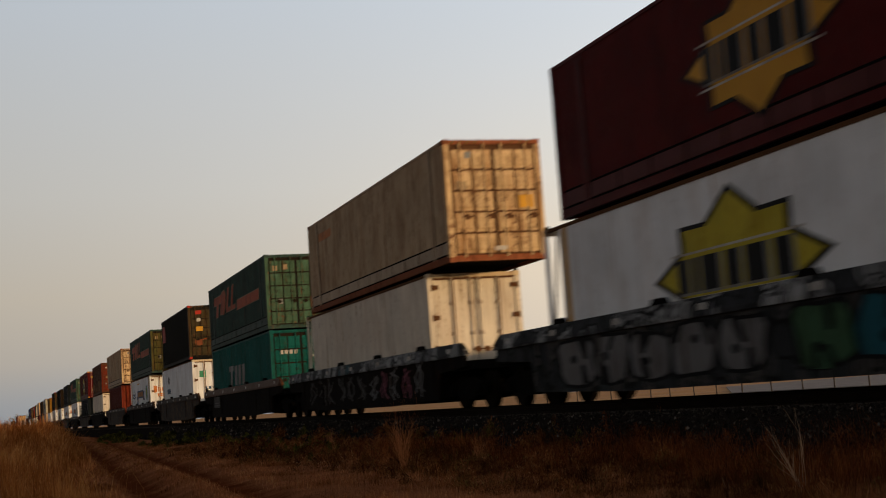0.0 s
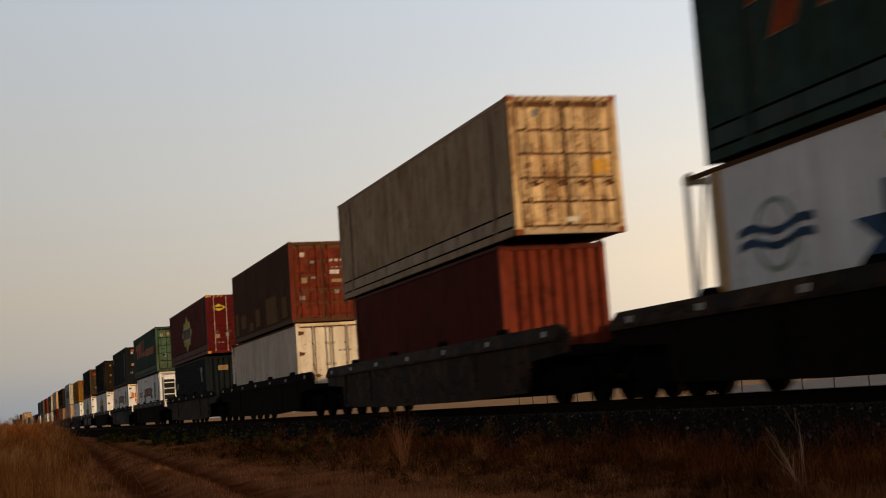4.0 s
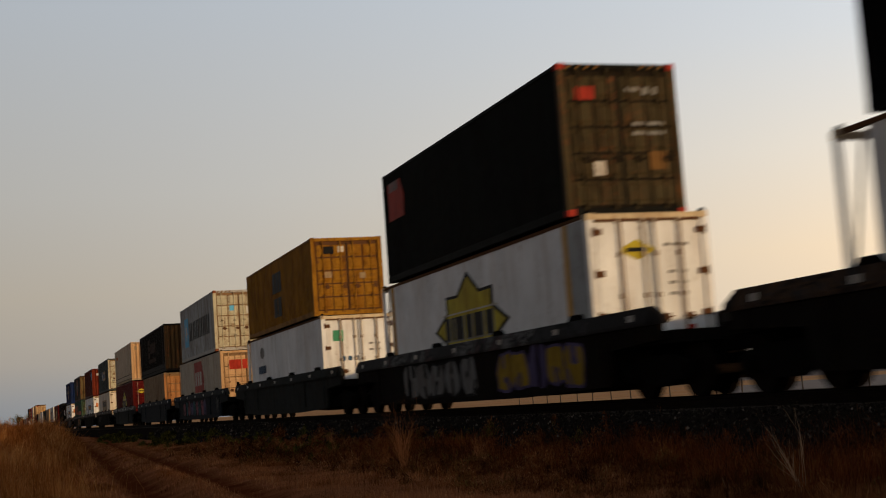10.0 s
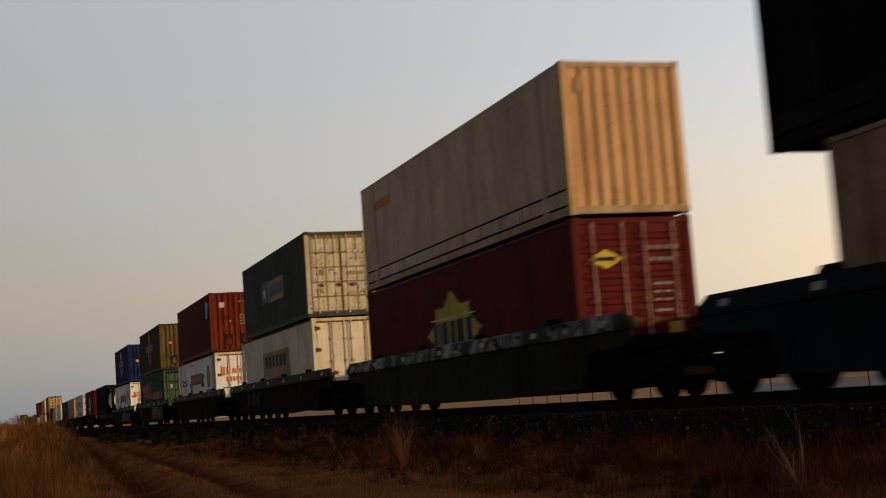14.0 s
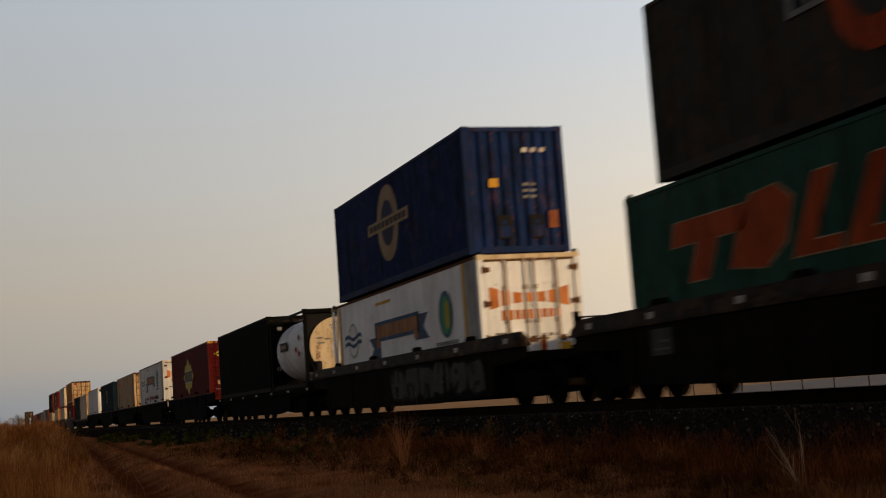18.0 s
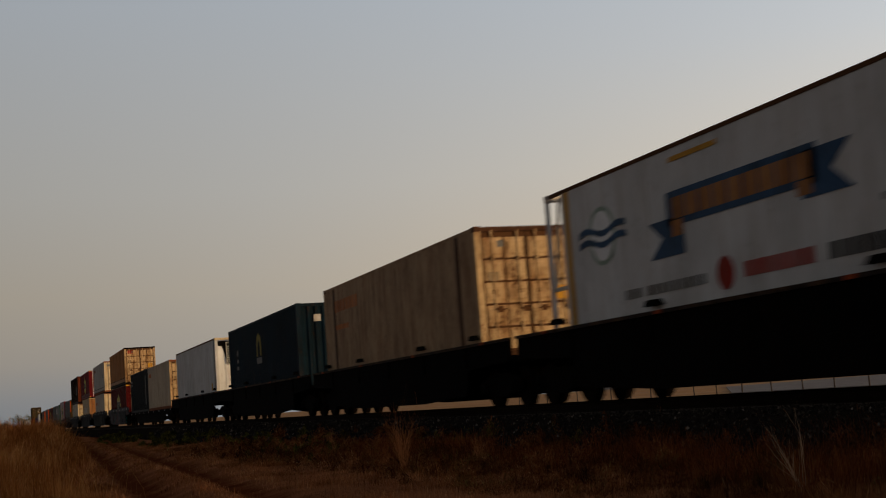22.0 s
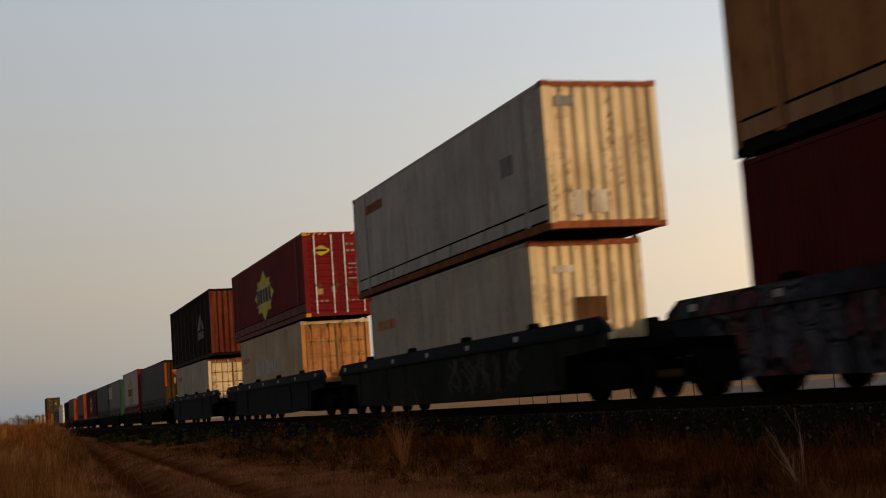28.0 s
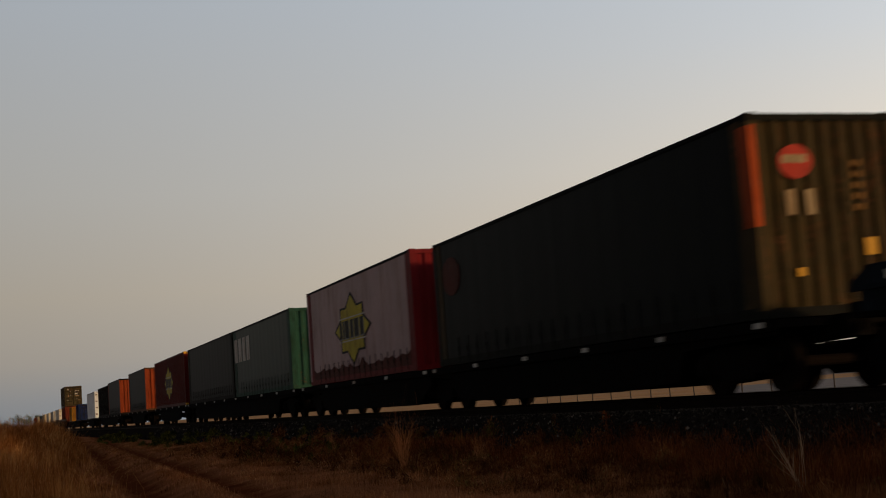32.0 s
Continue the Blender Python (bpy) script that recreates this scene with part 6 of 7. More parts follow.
def ground_z(x, y):
    """Height of the earth: verge, wheel ruts, bank with tall grass, track bed and fields."""
    z = -0.95
    if x < 8.5:
        z += 0.80 * (1 - smooth(0.3, 1.75, x - bank_edge(y))) * smooth(12, 34, y)
        fade = 1 - smooth(80, 200, y)
        for r in RUTS:
            z -= 0.13 * math.exp(-((x - r - shift(y)) / 0.36) ** 2) * fade
        z += 0.08 * math.exp(-((x - 3.12 - shift(y)) / 0.32) ** 2) * fade
        z += 0.05 * noise.noise((x * 0.7, y * 0.35, 0.0)) * (1 - smooth(100, 250, y))
        z += 0.14 * smooth(6.6, 8.5, x)
    elif x < XC + 3.2:
        z += 0.14
    else:
        z += 0.14 * (1 - smooth(XC + 3.2, XC + 6, x))
        z += 0.05 * noise.noise((x * 0.2, y * 0.1, 3.0)) * (1 - smooth(100, 250, x))
    return z


def make_ground():
    n = Nodes("dry_earth")
    v = n.coords()
    big, mid, fine = n.noise(v, 0.05, 4.0, 0.6, False), n.noise(v, 0.9, 5.0, 0.65, False), n.noise(v, 14.0, 6.0, 0.7, False)
    col = n.mix(n.ramp(mid, [(0.35, 0.0), (0.65, 1.0)]), (0.18, 0.06, 0.024), (0.36, 0.128, 0.05))
    col = n.mix(n.ramp(fine, [(0.35, 0.0), (0.7, 0.7)]), col, (0.48, 0.195, 0.08))
    sep = n.add("ShaderNodeSeparateXYZ")
    n.link(v, sep.inputs[0])

    def calc(op, a, b):
        m = n.add("ShaderNodeMath")
        m.operation = op
        for sock, val in zip(m.inputs, (a, b)):
            if isinstance(val, float):
                sock.default_value = val
            else:
                n.link(val, sock)
        return m.outputs[0]

    # bare dark earth in the two wheel ruts
    lane = calc("SUBTRACT", sep.outputs["X"], calc("MULTIPLY", sep.outputs["Y"], 0.045))
    off = calc("MINIMUM", calc("ABSOLUTE", calc("SUBTRACT", lane, RUTS[0] - 0.99), 0.0), calc("ABSOLUTE", calc("SUBTRACT", lane, RUTS[1] - 0.99), 0.0))
    off = calc("ADD", off, calc("MULTIPLY", calc("SUBTRACT", mid, 0.5), 0.8))
    col = n.mix(n.ramp(off, [(0.12, 0.95), (0.62, 0.0)]), col, n.mix(1.0, col, (0.42, 0.26, 0.20), "MULTIPLY"))
    far = n.mix(n.ramp(big, [(0.4, 0.0), (0.6, 1.0)]), (0.46, 0.245, 0.115), (0.54, 0.33, 0.175))
    edge = n.add("ShaderNodeMapRange")
    edge.inputs["From Min"].default_value, edge.inputs["From Max"].default_value = 15.0, 19.0
    n.link(sep.outputs["X"], edge.inputs["Value"])
    set_col(n, n.mix(edge.outputs[0], col, far))
    n.bsdf.inputs["Roughness"].default_value = 0.95
    n.bsdf.inputs["Specular IOR Level"].default_value = 0.0
    n.bump(n.mix(0.5, mid, fine), 0.6, 0.05)
    xs = [-3000, -800, -200, -60, -25, -12, -8, -6] + [-5 + 0.25 * i for i in range(60)] + [10, 11.43, 13, 14.6, 15.5, 16.5, 17.5, 20, 26, 34, 44, 60, 90, 150, 300, 900, 3500]
    ys = [-1500, -400, -100, -30, -10, 0, 4] + [6 + 0.5 * i for i in range(110)] + [63, 68, 74, 82, 92, 105, 125, 150, 185, 240, 330, 500, 900, 1800, 4500]
    g = G()
    g.v = [(x, y, ground_z(x, y)) for y in ys for x in xs]
    k = len(xs)
    g.f = [(j * k + i, j * k + i + 1, (j + 1) * k + i + 1, (j + 1) * k + i) for j in range(len(ys) - 1) for i in range(k - 1)]
    tagged(new("ground", g.mesh("ground", n.mat, True)), "dry brown earth with wheel ruts and pale fields", "ground", kind="structure")


make_ground()


pale = plain("pale_gravel", (0.22, 0.195, 0.185), 0.9, 0, 0.35, 0.4)
g = G()
g.prism([(62, 20), (240, 20), (240, 300), (128, 225), (62, 108)], "z", -1.1, -0.87)
tagged(new("gravel_yard", g.mesh("gravel_yard", pale)), "pale grey gravel ground beyond the fence", "gravel", kind="structure")

# ---- track ----
bed = Nodes("ballast_stone")
bv = bed.coords()
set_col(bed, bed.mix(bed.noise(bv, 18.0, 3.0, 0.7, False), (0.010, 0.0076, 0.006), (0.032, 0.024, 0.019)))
bed.bsdf.inputs["Roughness"].default_value = 0.9
bed.bsdf.inputs["Specular IOR Level"].default_value = 0.0
bed.bump(bed.noise(bv, 26.0, 3.0, 0.7, False), 1.0, 0.05)
bank = [(XC - 2.9, -0.86), (XC - 2.75, -0.74), (XC - 1.8, -0.24), (XC - 1.4, -0.2), (XC + 1.4, -0.2), (XC + 1.8, -0.24), (XC + 2.75, -0.74), (XC + 2.9, -0.86)]
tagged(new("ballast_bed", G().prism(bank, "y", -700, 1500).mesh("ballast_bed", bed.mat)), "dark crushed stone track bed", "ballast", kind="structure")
for x in (XC - 0.7525, XC + 0.7525):
    prof = [(x - 0.07, -0.17), (x + 0.07, -0.17), (x + 0.07, -0.155), (x + 0.012, -0.13), (x + 0.012, -0.045), (x + 0.036, -0.035), (x + 0.036, -0.004),
            (x + 0.028, 0.0), (x - 0.028, 0.0), (x - 0.036, -0.004), (x - 0.036, -0.035), (x - 0.012, -0.045), (x - 0.012, -0.13), (x - 0.07, -0.155)]
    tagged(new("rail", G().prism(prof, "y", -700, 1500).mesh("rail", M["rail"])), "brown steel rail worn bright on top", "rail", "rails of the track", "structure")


def far_ridge():
    """Low hazy rise that closes the fields."""
    g, n = G(), 60
    for i in range(n + 1):
        y = -300 + 2300 * i / n
        h = 8.0 + 3.0 * noise.noise((y * 0.004, 1.0, 0.0)) + 0.8 * noise.noise((y * 0.03, 2.0, 0.0))
        g.v += [(640 + 0.12 * y, y, -1.2), (700 + 0.12 * y, y, 0.7 * h), (760 + 0.12 * y, y, h), (1000 + 0.12 * y, y, -1.2)]
    g.f = [(4 * i + j, 4 * i + 4 + j, 4 * i + 5 + j, 4 * i + 1 + j) for i in range(n) for j in range(3)]
    tagged(new("far_ridge", g.mesh("far_ridge", plain("hazy_land", (0.24, 0.19, 0.165), 0.95, 0, 0.3, 0.02), True)), "low hazy grey-brown rise behind the fields", "hill", kind="structure")


far_ridge()


FENCE = 34


def fence():
    """Post and wire fence along the field."""
    root = tagged(new("wire_fence"), "thin dark post and wire fence along the field", "fence")
    root.location = (55, 0, -0.95)
    wood = plain("grey_post", (0.06, 0.05, 0.045), 0.9)
    for i in range(FENCE):
        r = jit("post", i)
        p = part("post", lambda: G().cyl("z", (0, 0), 0.055, -0.2, 1.25, 8), wood, root, at=(r.uniform(-0.1, 0.1), 10 + 4.0 * i + r.uniform(-0.15, 0.15), r.uniform(-0.08, 0.04)), key=1)
        p.rotation_euler = (r.uniform(-0.04, 0.04), r.uniform(-0.04, 0.04), 0)
    for z in (0.35, 0.65, 0.95, 1.15):
        part("wire", G().box(-0.004, 0.004, 10, 10 + 4.0 * (FENCE - 1), z, z + 0.008), M["steel"], root)


fence()


def blades(name, spots, label, category, mat, wide=0.006):
    """Bent blades: (x, y, height, lean); one triangle pair each, joined."""
    rnd = np.random.RandomState(len(spots))
    k = len(spots)
    a = np.array(spots)
    ang = rnd.uniform(0, math.tau, k)
    dist = np.hypot(a[:, 0], a[:, 1])
    w = wide * (0.7 + 0.6 * rnd.rand(k)) * np.clip(dist / 22.0, 0.8, 3.5)
    z = np.array([ground_z(x, y) for x, y in a[:, :2]]) - 0.02
    base = np.stack([a[:, 0], a[:, 1], z], 1)
    side = np.stack([np.cos(ang) * w, np.sin(ang) * w * 0.4, 0 * w], 1)
    lean = np.stack([np.cos(ang + 1.3), np.sin(ang + 1.3), 0 * w], 1) * (a[:, 2] * a[:, 3])[:, None]
    mid = base + lean * 0.3 + np.stack([0 * w, 0 * w, a[:, 2] * 0.6], 1)
    tip = base + lean + np.stack([0 * w, 0 * w, a[:, 2]], 1)
    v = np.stack([base - side, base + side, mid + side * 0.8, mid - side * 0.8, tip], 1).reshape(-1, 3)
    i = np.arange(k)[:, None] * 5
    me = bpy.data.meshes.new(name)
    me.from_pydata(v.tolist(), [], (i + np.array([[0, 1, 2, 3]])).tolist() + (i + np.array([[3, 2, 4]])).tolist())
    me.materials.append(mat)
    return tagged(new(name, me), label, category, kind="stuff")


STRAW = island_mix("straw", [(0.0, (0.26, 0.085, 0.022)), (0.4, (0.50, 0.19, 0.05)), (0.8, (0.66, 0.30, 0.085)), (1.0, (0.74, 0.42, 0.16))], 0.85, [(0.5, 0.45, 0.6, (0.42, 0.30, 0.24)), (1.7, 0.42, 0.62, (0.5, 0.38, 0.3))])
SHORT = island_mix("short_straw", [(0.0, (0.26, 0.088, 0.032)), (0.4, (0.48, 0.172, 0.06)), (0.85, (0.62, 0.265, 0.10)), (1.0, (0.70, 0.38, 0.17))], 0.9, [(0.9, 0.4, 0.62, (0.35, 0.27, 0.22)), (2.6, 0.45, 0.65, (0.45, 0.38, 0.3))])
RUSTY = island_mix("rusty_weed", [(0.0, (0.11, 0.036, 0.014)), (0.5, (0.32, 0.10, 0.031)), (0.9, (0.54, 0.21, 0.07)), (1.0, (0.66, 0.38, 0.16))], 0.9, [(0.8, 0.42, 0.6, (0.25, 0.25, 0.25)), (2.4, 0.44, 0.6, (0.28, 0.28, 0.28)), (1.3, 0.56, 0.68, (0.45, 1.1, 0.7))])
LEAFY = island_mix("green_weed", [(0.0, (0.022, 0.030, 0.007)), (0.6, (0.09, 0.09, 0.016)), (1.0, (0.26, 0.20, 0.04))], 0.9, [(0.9, 0.45, 0.62, (0.25, 0.25, 0.3))])
rnd = random.Random(5)


def rutless(x, y):
    sh = shift(y)
    d = min(abs(x - r - sh) for r in RUTS)
    patch = 0.5 + 0.5 * noise.noise((x * 0.9, y * 0.3, 7.0))
    return min(1.0, max(0.01, (d - 0.30) * 3.4)) * (0.35 + 0.65 * patch)


def clump(x, y):
    return max(0.05, 0.45 + 0.9 * noise.noise((x * 1.3, y * 0.5, 2.0)))


def tufts(count, xr, yr, h, per, keep, spread=0.16):
    """Clumps of blades that fan out from one root."""
    out = []
    while len(out) < count:
        x = rnd.uniform(*xr)
        y = yr[0] * (yr[1] / yr[0]) ** rnd.random()
        if rnd.random() > keep(x, y):
            continue
        big = h * rnd.uniform(0.3, 1.25) * (0.7 + 0.6 * max(0.0, 0.5 + noise.noise((x * 0.6, y * 0.25, 4.0))))
        for _ in range(int(per * rnd.uniform(0.5, 1.4))):
            out.append((x + rnd.gauss(0, spread), y + rnd.gauss(0, spread * 1.6), big * rnd.uniform(0.35, 1.0), rnd.uniform(0.1, 1.1)))
    return out


blades("tall_dry_grass", tufts(170000, (-4.0, 3.9), (13, 110), 0.68, 34, lambda x, y: 1 - smooth(0.6, 1.8, x - bank_edge(y))), "tall dry straw-coloured grass on the bank", "grass", STRAW, 0.0026)
blades("short_dry_grass", tufts(130000, (0.8, 7.6), (10.5, 120), 0.13, 14, rutless, 0.13), "short dry orange-brown grass beside the ruts", "grass", SHORT, 0.0032)
blades("rusty_weeds", tufts(26000, (5.6, 9.3), (9, 55), 0.32, 22, lambda x, y: smooth(5.4, 7.6, x) * clump(x, y), 0.2), "thin rust-brown stems among the weeds below the ballast", "weeds", RUSTY, 0.0026)


RED_WEED = island_mix("red_weed", [(0.0, (0.05, 0.014, 0.006)), (0.5, (0.19, 0.046, 0.013)), (1.0, (0.42, 0.14, 0.042))], 0.9, [(1.6, 0.42, 0.62, (0.35, 0.35, 0.35))])
blades("red_weeds", tufts(30000, (7.3, 9.5), (10.5, 32), 0.46, 30, lambda x, y: smooth(7.0, 8.0, x) * max(0.02, 0.3 + 1.1 * noise.noise((x * 1.1, y * 0.45, 12.0))), 0.2), "red-brown thin weeds on the edge of the ballast", "weeds", RED_WEED, 0.0024)


def earth(x, y):
    """Height of earth or ballast shoulder."""
    return max(ground_z(x, y), float(np.interp(x, [p[0] for p in bank[:4]], [p[1] for p in bank[:4]], left=-9.0)))


def bushes(name, count, xr, yr, size, per, keep, mat, label, seed):
    """Ragged low plants: many small leaves in uneven heaps."""
    r = random.Random(seed)
    v, f = [], []
    made = 0
    while made < count:
        x = r.uniform(*xr)
        y = yr[0] * (yr[1] / yr[0]) ** r.random()
        if r.random() > keep(x, y):
            continue
        made += 1
        w, h, z = size * r.uniform(0.5, 1.3), size * r.uniform(0.4, 1.5), earth(x, y)
        for _ in range(int(per * r.uniform(0.5, 1.4))):
            a, d = r.uniform(0, math.tau), abs(r.gauss(0, 0.5))
            px, py = x + w * d * math.cos(a), y + 1.3 * w * d * math.sin(a)
            pz = z + h * r.random() ** 1.4 * max(0.15, 1.0 - 0.7 * d)
            ll, ww = r.uniform(0.02, 0.07) * max(1.0, y / 30.0), 0.0042 * max(1.0, y / 12.0)
            up = (r.gauss(0, 0.6) * ll, r.gauss(0, 0.6) * ll, r.uniform(-0.2, 1.0) * ll)
            s = len(v)
            v += [(px - ww, py, pz), (px + ww, py + ww, pz), (px + up[0], py + up[1], pz + up[2])]
            f.append((s, s + 1, s + 2))
    me = bpy.data.meshes.new(name)
    me.from_pydata(v, [], f)
    me.materials.append(mat)
    return tagged(new(name, me), label, "weeds", kind="stuff")


bushes("low_weeds", 560, (5.6, 9.3), (9.5, 46), 0.28, 300, lambda x, y: smooth(5.2, 7.4, x) * clump(x, y) * (1.0 if x < 8.9 else 0.5), RUSTY, "ragged dark rust-brown weeds along the ballast", 31)
bushes("green_weeds", 170, (6.9, 9.1), (20, 110), 0.24, 260, lambda x, y: max(0.05, 1.6 * noise.noise((x * 0.5, y * 0.12, 9.0)) + 0.25), LEAFY, "low dark green weeds below the ballast", 32)


def stones():
    """Loose stones on the shoulder, joined."""
    r = np.random.RandomState(3)
    k = 20000
    x = XC - 2.95 + 2.4 * r.rand(k) ** 1.1
    y = 10 * (85 / 10.0) ** r.rand(k)
    z = np.interp(x, [p[0] for p in bank[:4]], [p[1] for p in bank[:4]])
    size = 0.024 * (0.6 + r.rand(k)) * np.clip(y / 28, 0.9, 2.0)
    octa = np.array([[1, 0, 0], [-1, 0, 0], [0, 1, 0], [0, -1, 0], [0, 0, 1], [0, 0, -1.0]])
    v = np.stack([x, y, z + 0.01], 1)[:, None, :] + octa[None] * size[:, None, None] * r.uniform(0.6, 1.3, (k, 6, 1))
    f = np.array([[0, 2, 4], [2, 1, 4], [1, 3, 4], [3, 0, 4], [2, 0, 5], [1, 2, 5], [3, 1, 5], [0, 3, 5]])
    me = bpy.data.meshes.new("ballast_stones")
    me.from_pydata(v.reshape(-1, 3).tolist(), [], (np.arange(k)[:, None, None] * 6 + f[None]).reshape(-1, 3).tolist())
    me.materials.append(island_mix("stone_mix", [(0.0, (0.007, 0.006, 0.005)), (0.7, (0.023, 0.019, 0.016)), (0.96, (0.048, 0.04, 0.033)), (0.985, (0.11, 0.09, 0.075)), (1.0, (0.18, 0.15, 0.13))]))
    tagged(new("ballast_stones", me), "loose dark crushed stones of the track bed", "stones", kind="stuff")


stones()


def stalks(name, x, y, height, count, label, mat, spread=0.35, forks=3, seed=0, lean=(0.0, 0.0), thick=0.0055):
    """A dead plant: forked thin stems from one root."""
    r = random.Random(seed)
    g = G()

    def stem(p, d, length, rad, depth):
        q = p
        for _ in range(3):
            d2 = (d + Vector((r.uniform(-0.16, 0.16), r.uniform(-0.16, 0.16), r.uniform(-0.05, 0.1)))).normalized()
            n = q + d2 * length / 3.0
            s = len(g.v)
            ax = d2.orthogonal().normalized()
            bx = d2.cross(ax)
            for c, rr in ((q, rad), (n, rad * 0.78)):
                g.v.extend(tuple(c + ax * rr * math.cos(i * 2.094) + bx * rr * math.sin(i * 2.094)) for i in range(3))
            g.f.extend([(s, s + 1, s + 4, s + 3), (s + 1, s + 2, s + 5, s + 4), (s + 2, s, s + 3, s + 5)])
            q, d, rad = n, d2, rad * 0.78
            if depth and r.random() < 0.85:
                side = (d + Vector((r.uniform(-0.7, 0.7), r.uniform(-0.7, 0.7), r.uniform(0.0, 0.4)))).normalized()
                stem(q, side, length * r.uniform(0.35, 0.6), rad * 0.7, depth - 1)

    for _ in range(count):
        stem(Vector((r.uniform(-0.05, 0.05), r.uniform(-0.05, 0.05), -0.03)), Vector((lean[0] + r.uniform(-spread, spread), lean[1] + r.uniform(-spread, spread), 1)).normalized(),
             height * r.uniform(0.6, 1.0), thick, forks)
    root = tagged(new(name, g.mesh(name, mat)), label, "shrub")
    root.location = (x, y, ground_z(x, y))
    return root


TWIG = plain("bleached_twig", (0.40, 0.25, 0.15), 0.8)
BROWN_TWIG = plain("rusty_twig", (0.42, 0.16, 0.06), 0.85)
stalks("dead_shrub", 7.41, 11.66, 0.6, 7, "bleached dead shrub with forked bare twigs", TWIG, 0.24, 3, 14, (-0.28, 0.1), 0.0045)
stalks("dead_shrub", 7.03, 12.44, 0.4, 1, "small bleached dead stalk beside the weeds", TWIG, 0.1, 1, 9, (-0.2, 0.0), 0.004)
for k, (px, py, ph, lx) in enumerate([(0.52, 23.95, 0.42, -0.3), (0.29, 26.48, 0.34, -0.1), (0.76, 24.58, 0.4, -0.45)]):
    stalks("dead_shrub", px, py, ph, 2, "thin bleached dry stalk in the grass", TWIG, 0.25, 1, 60 + k, (lx, 0.0), 0.0035)
for k, (px, py, ph) in enumerate([(6.76, 23.20, 0.85), (8.5, 36.0, 0.4), (9.87, 19.33, 0.45), (7.4, 21.0, 0.4)]):
    stalks("dry_weed", px, py, ph, 34, "rust-brown dry weed with many thin stems", BROWN_TWIG, 0.24, 3, 20 + k, (0.0, 0.0), 0.0034)


for k, (px, py, big) in enumerate([(8.95, 19.49, 0.36), (8.83, 18.18, 0.30), (8.71, 15.40, 0.36), (8.79, 14.59, 0.28), (8.53, 21.14, 0.36), (8.07, 22.33, 0.38), (8.87, 13.19, 0.34), (8.11, 11.73, 0.30), (7.71, 23.73, 0.36), (7.35, 28.35, 0.40), (7.71, 14.73, 0.30)]):
    bush = bushes("dry_bush", 1, (px, px + 0.01), (py, py + 0.01), big, 900, lambda x, y: 1.0, RED_WEED, "ragged red-brown dry bush on the ballast edge", 70 + k)
    tagged(bush, "ragged red-brown dry bush on the ballast edge", "bush", "dry bushes")


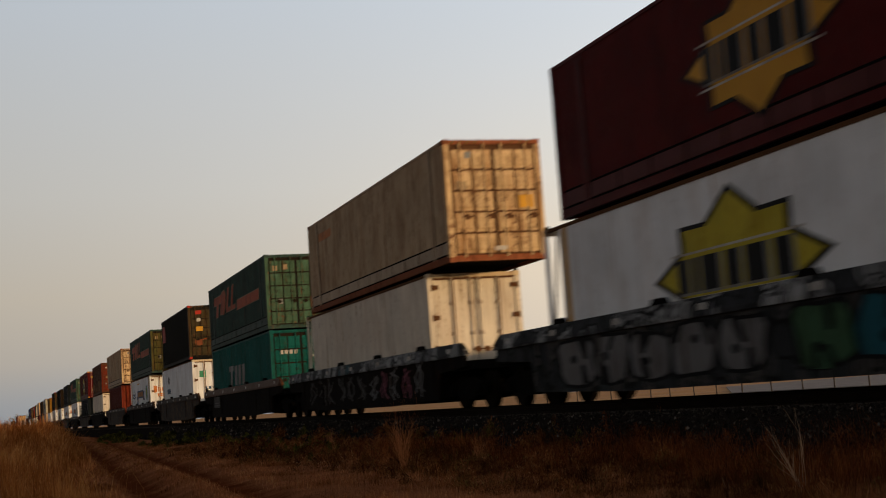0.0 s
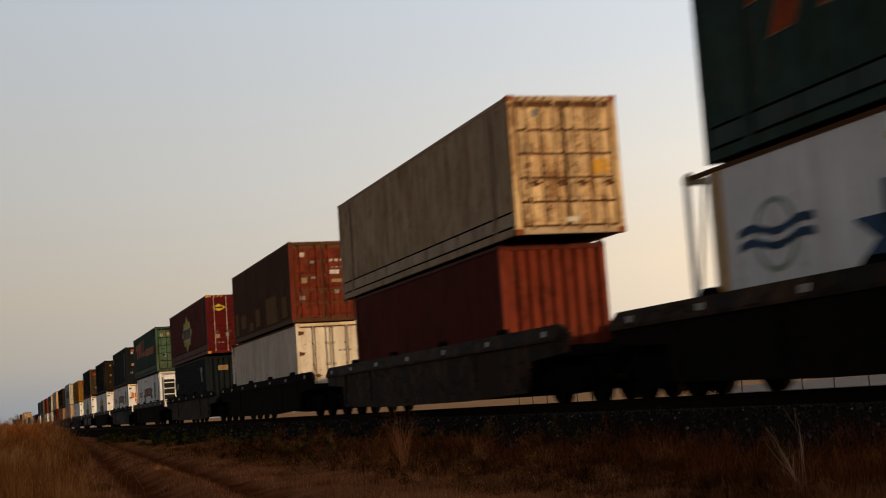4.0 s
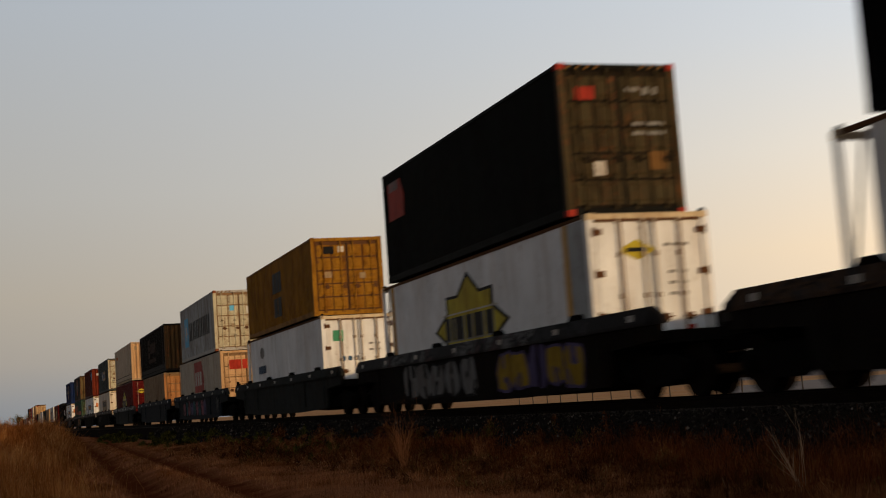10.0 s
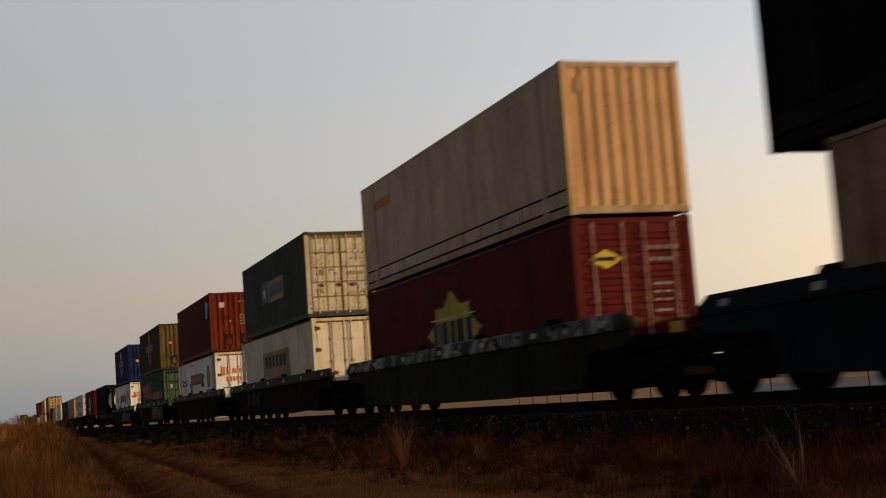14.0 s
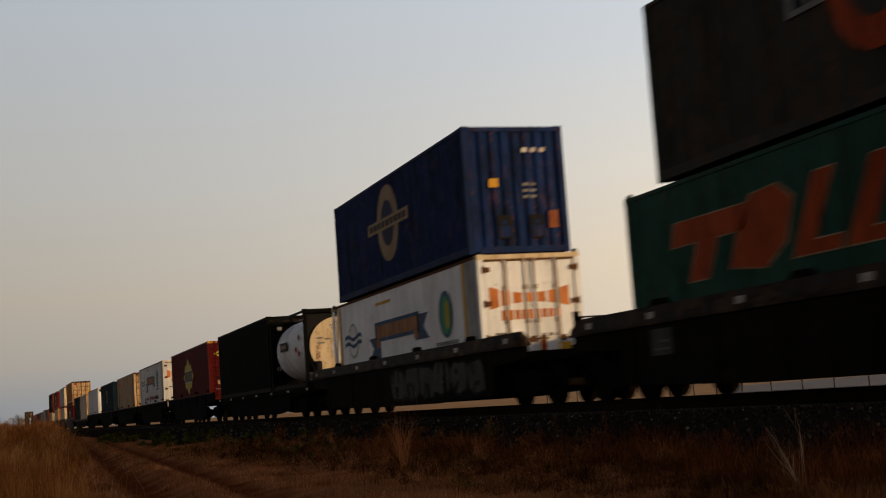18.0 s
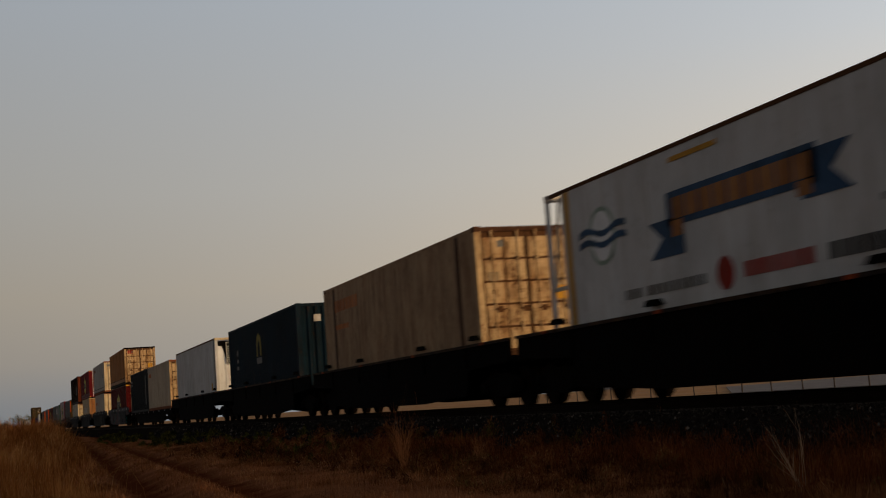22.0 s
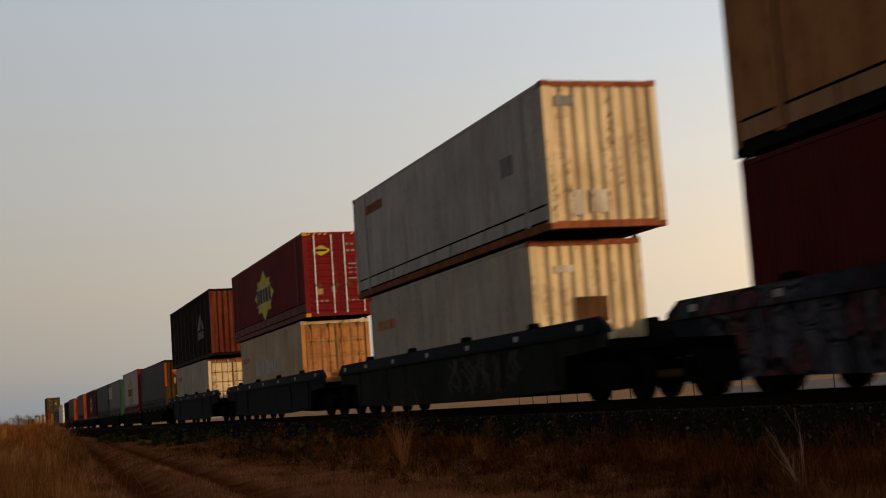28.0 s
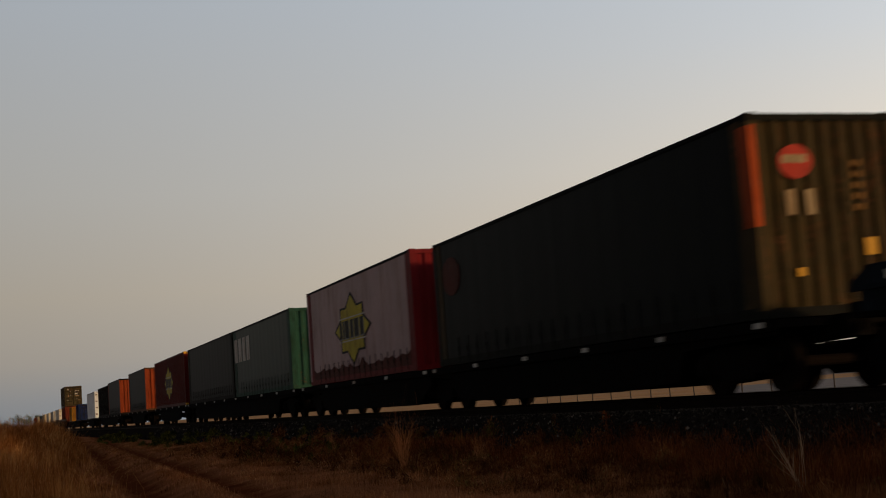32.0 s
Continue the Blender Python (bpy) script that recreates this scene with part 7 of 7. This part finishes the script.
def tree(x, y, h, seed):
    """Far tree: tapered trunk with limbs and clumps of leaf cards."""
    r = random.Random(seed)
    root = tagged(new("tree"), "far dark eucalyptus tree with ragged crown", "tree", "far trees")
    root.location = (x, y, ground_z(x, y))
    g = G().cyl("z", (0, 0), 0.3, -0.2, h * 0.5, 8, 0.16)
    tips = []
    for _ in range(7):
        a, rad = r.uniform(0, math.tau), r.uniform(0.15, 0.42) * h
        tip = Vector((rad * math.cos(a), rad * math.sin(a), h * r.uniform(0.55, 0.95)))
        s = len(g.v)
        for c, w in ((Vector((0, 0, h * 0.42)), 0.14), (tip, 0.04)):
            g.v += [tuple(c + Vector((w * math.cos(i * 1.571), w * math.sin(i * 1.571), 0))) for i in range(4)]
        g.f += [(s + i, s + (i + 1) % 4, s + 4 + (i + 1) % 4, s + 4 + i) for i in range(4)]
        tips.append(tip)
    part("trunk", g, plain("bark", (0.12, 0.09, 0.07), 0.9), root)
    c = G()
    for tip in tips:
        for _ in range(170):
            p = tip + Vector((r.gauss(0, 0.11 * h), r.gauss(0, 0.11 * h), r.gauss(0, 0.07 * h)))
            s = len(c.v)
            c.v += [tuple(p + Vector((r.uniform(-0.35, 0.35), r.uniform(-0.35, 0.35), r.uniform(-0.35, 0.35)))) for _ in range(3)]
            c.f.append((s, s + 1, s + 2))
    part("crown", c, LEAFY, root)


for k, (x, y, h) in enumerate([(19.5, 1150, 13.5), (23.5, 1170, 10), (30, 1160, 14), (33.5, 1190, 12.5), (38, 1210, 9), (8, 1250, 8)]):
    tree(x, y, h, k)

# ---- sleepers ----
SLEEPER = plain("concrete_sleeper", (0.05, 0.042, 0.035), 0.9)
track = tagged(new("sleepers"), "grey concrete sleepers half buried in ballast", "sleepers", kind="structure")
tie = G().prism([(-0.125, -0.36), (0.125, -0.36), (0.1, -0.17), (-0.1, -0.17)], "x", XC - 1.25, XC + 1.25).mesh("sleeper", SLEEPER)
for i in range(300):
    ob = new("sleeper", tie)
    ob.parent = track
    ob.location = (0, -10 + 0.65 * i, 0)
rest = G()
for i in range(-900, 1700):
    if not 0 <= i < 300:
        y = -10 + 0.65 * i
        rest.box(XC - 1.25, XC + 1.25, y - 0.11, y + 0.11, -0.36, -0.17)
ob = new("sleeper_rows", rest.mesh("sleeper_rows", SLEEPER))
ob.parent = track
tagged(ob, kind="stuff")


# ---- the train slows from 22.7 to 17.3 m/s ----
NUDGE = [0.0, -0.12, -0.03, -0.08, -0.1, -0.1, -0.2, -0.16, -0.14, -0.1, -0.05, 0.0, 0.01, 0.02, 0.0, -0.04, -0.03, -0.08, -0.1, -0.2, -0.22, -0.2,
         -0.06, -0.05, -0.04, -0.02, 0.0, 0.0, 0.0, 0.0, 0.05, -0.1, -0.14]


def travelled(t):
    return 22.7183 * t - 0.0336732 * t ** 2 - 0.00247165 * t ** 3 + 0.0000318214 * t ** 4


def motions():
    times = [float(k) for k in range(33)]
    for thing, s, z in MOVERS:
        walk(thing, [(t, pose(XC, s - travelled(t) - NUDGE[int(t)], z)) for t in times])


motions()
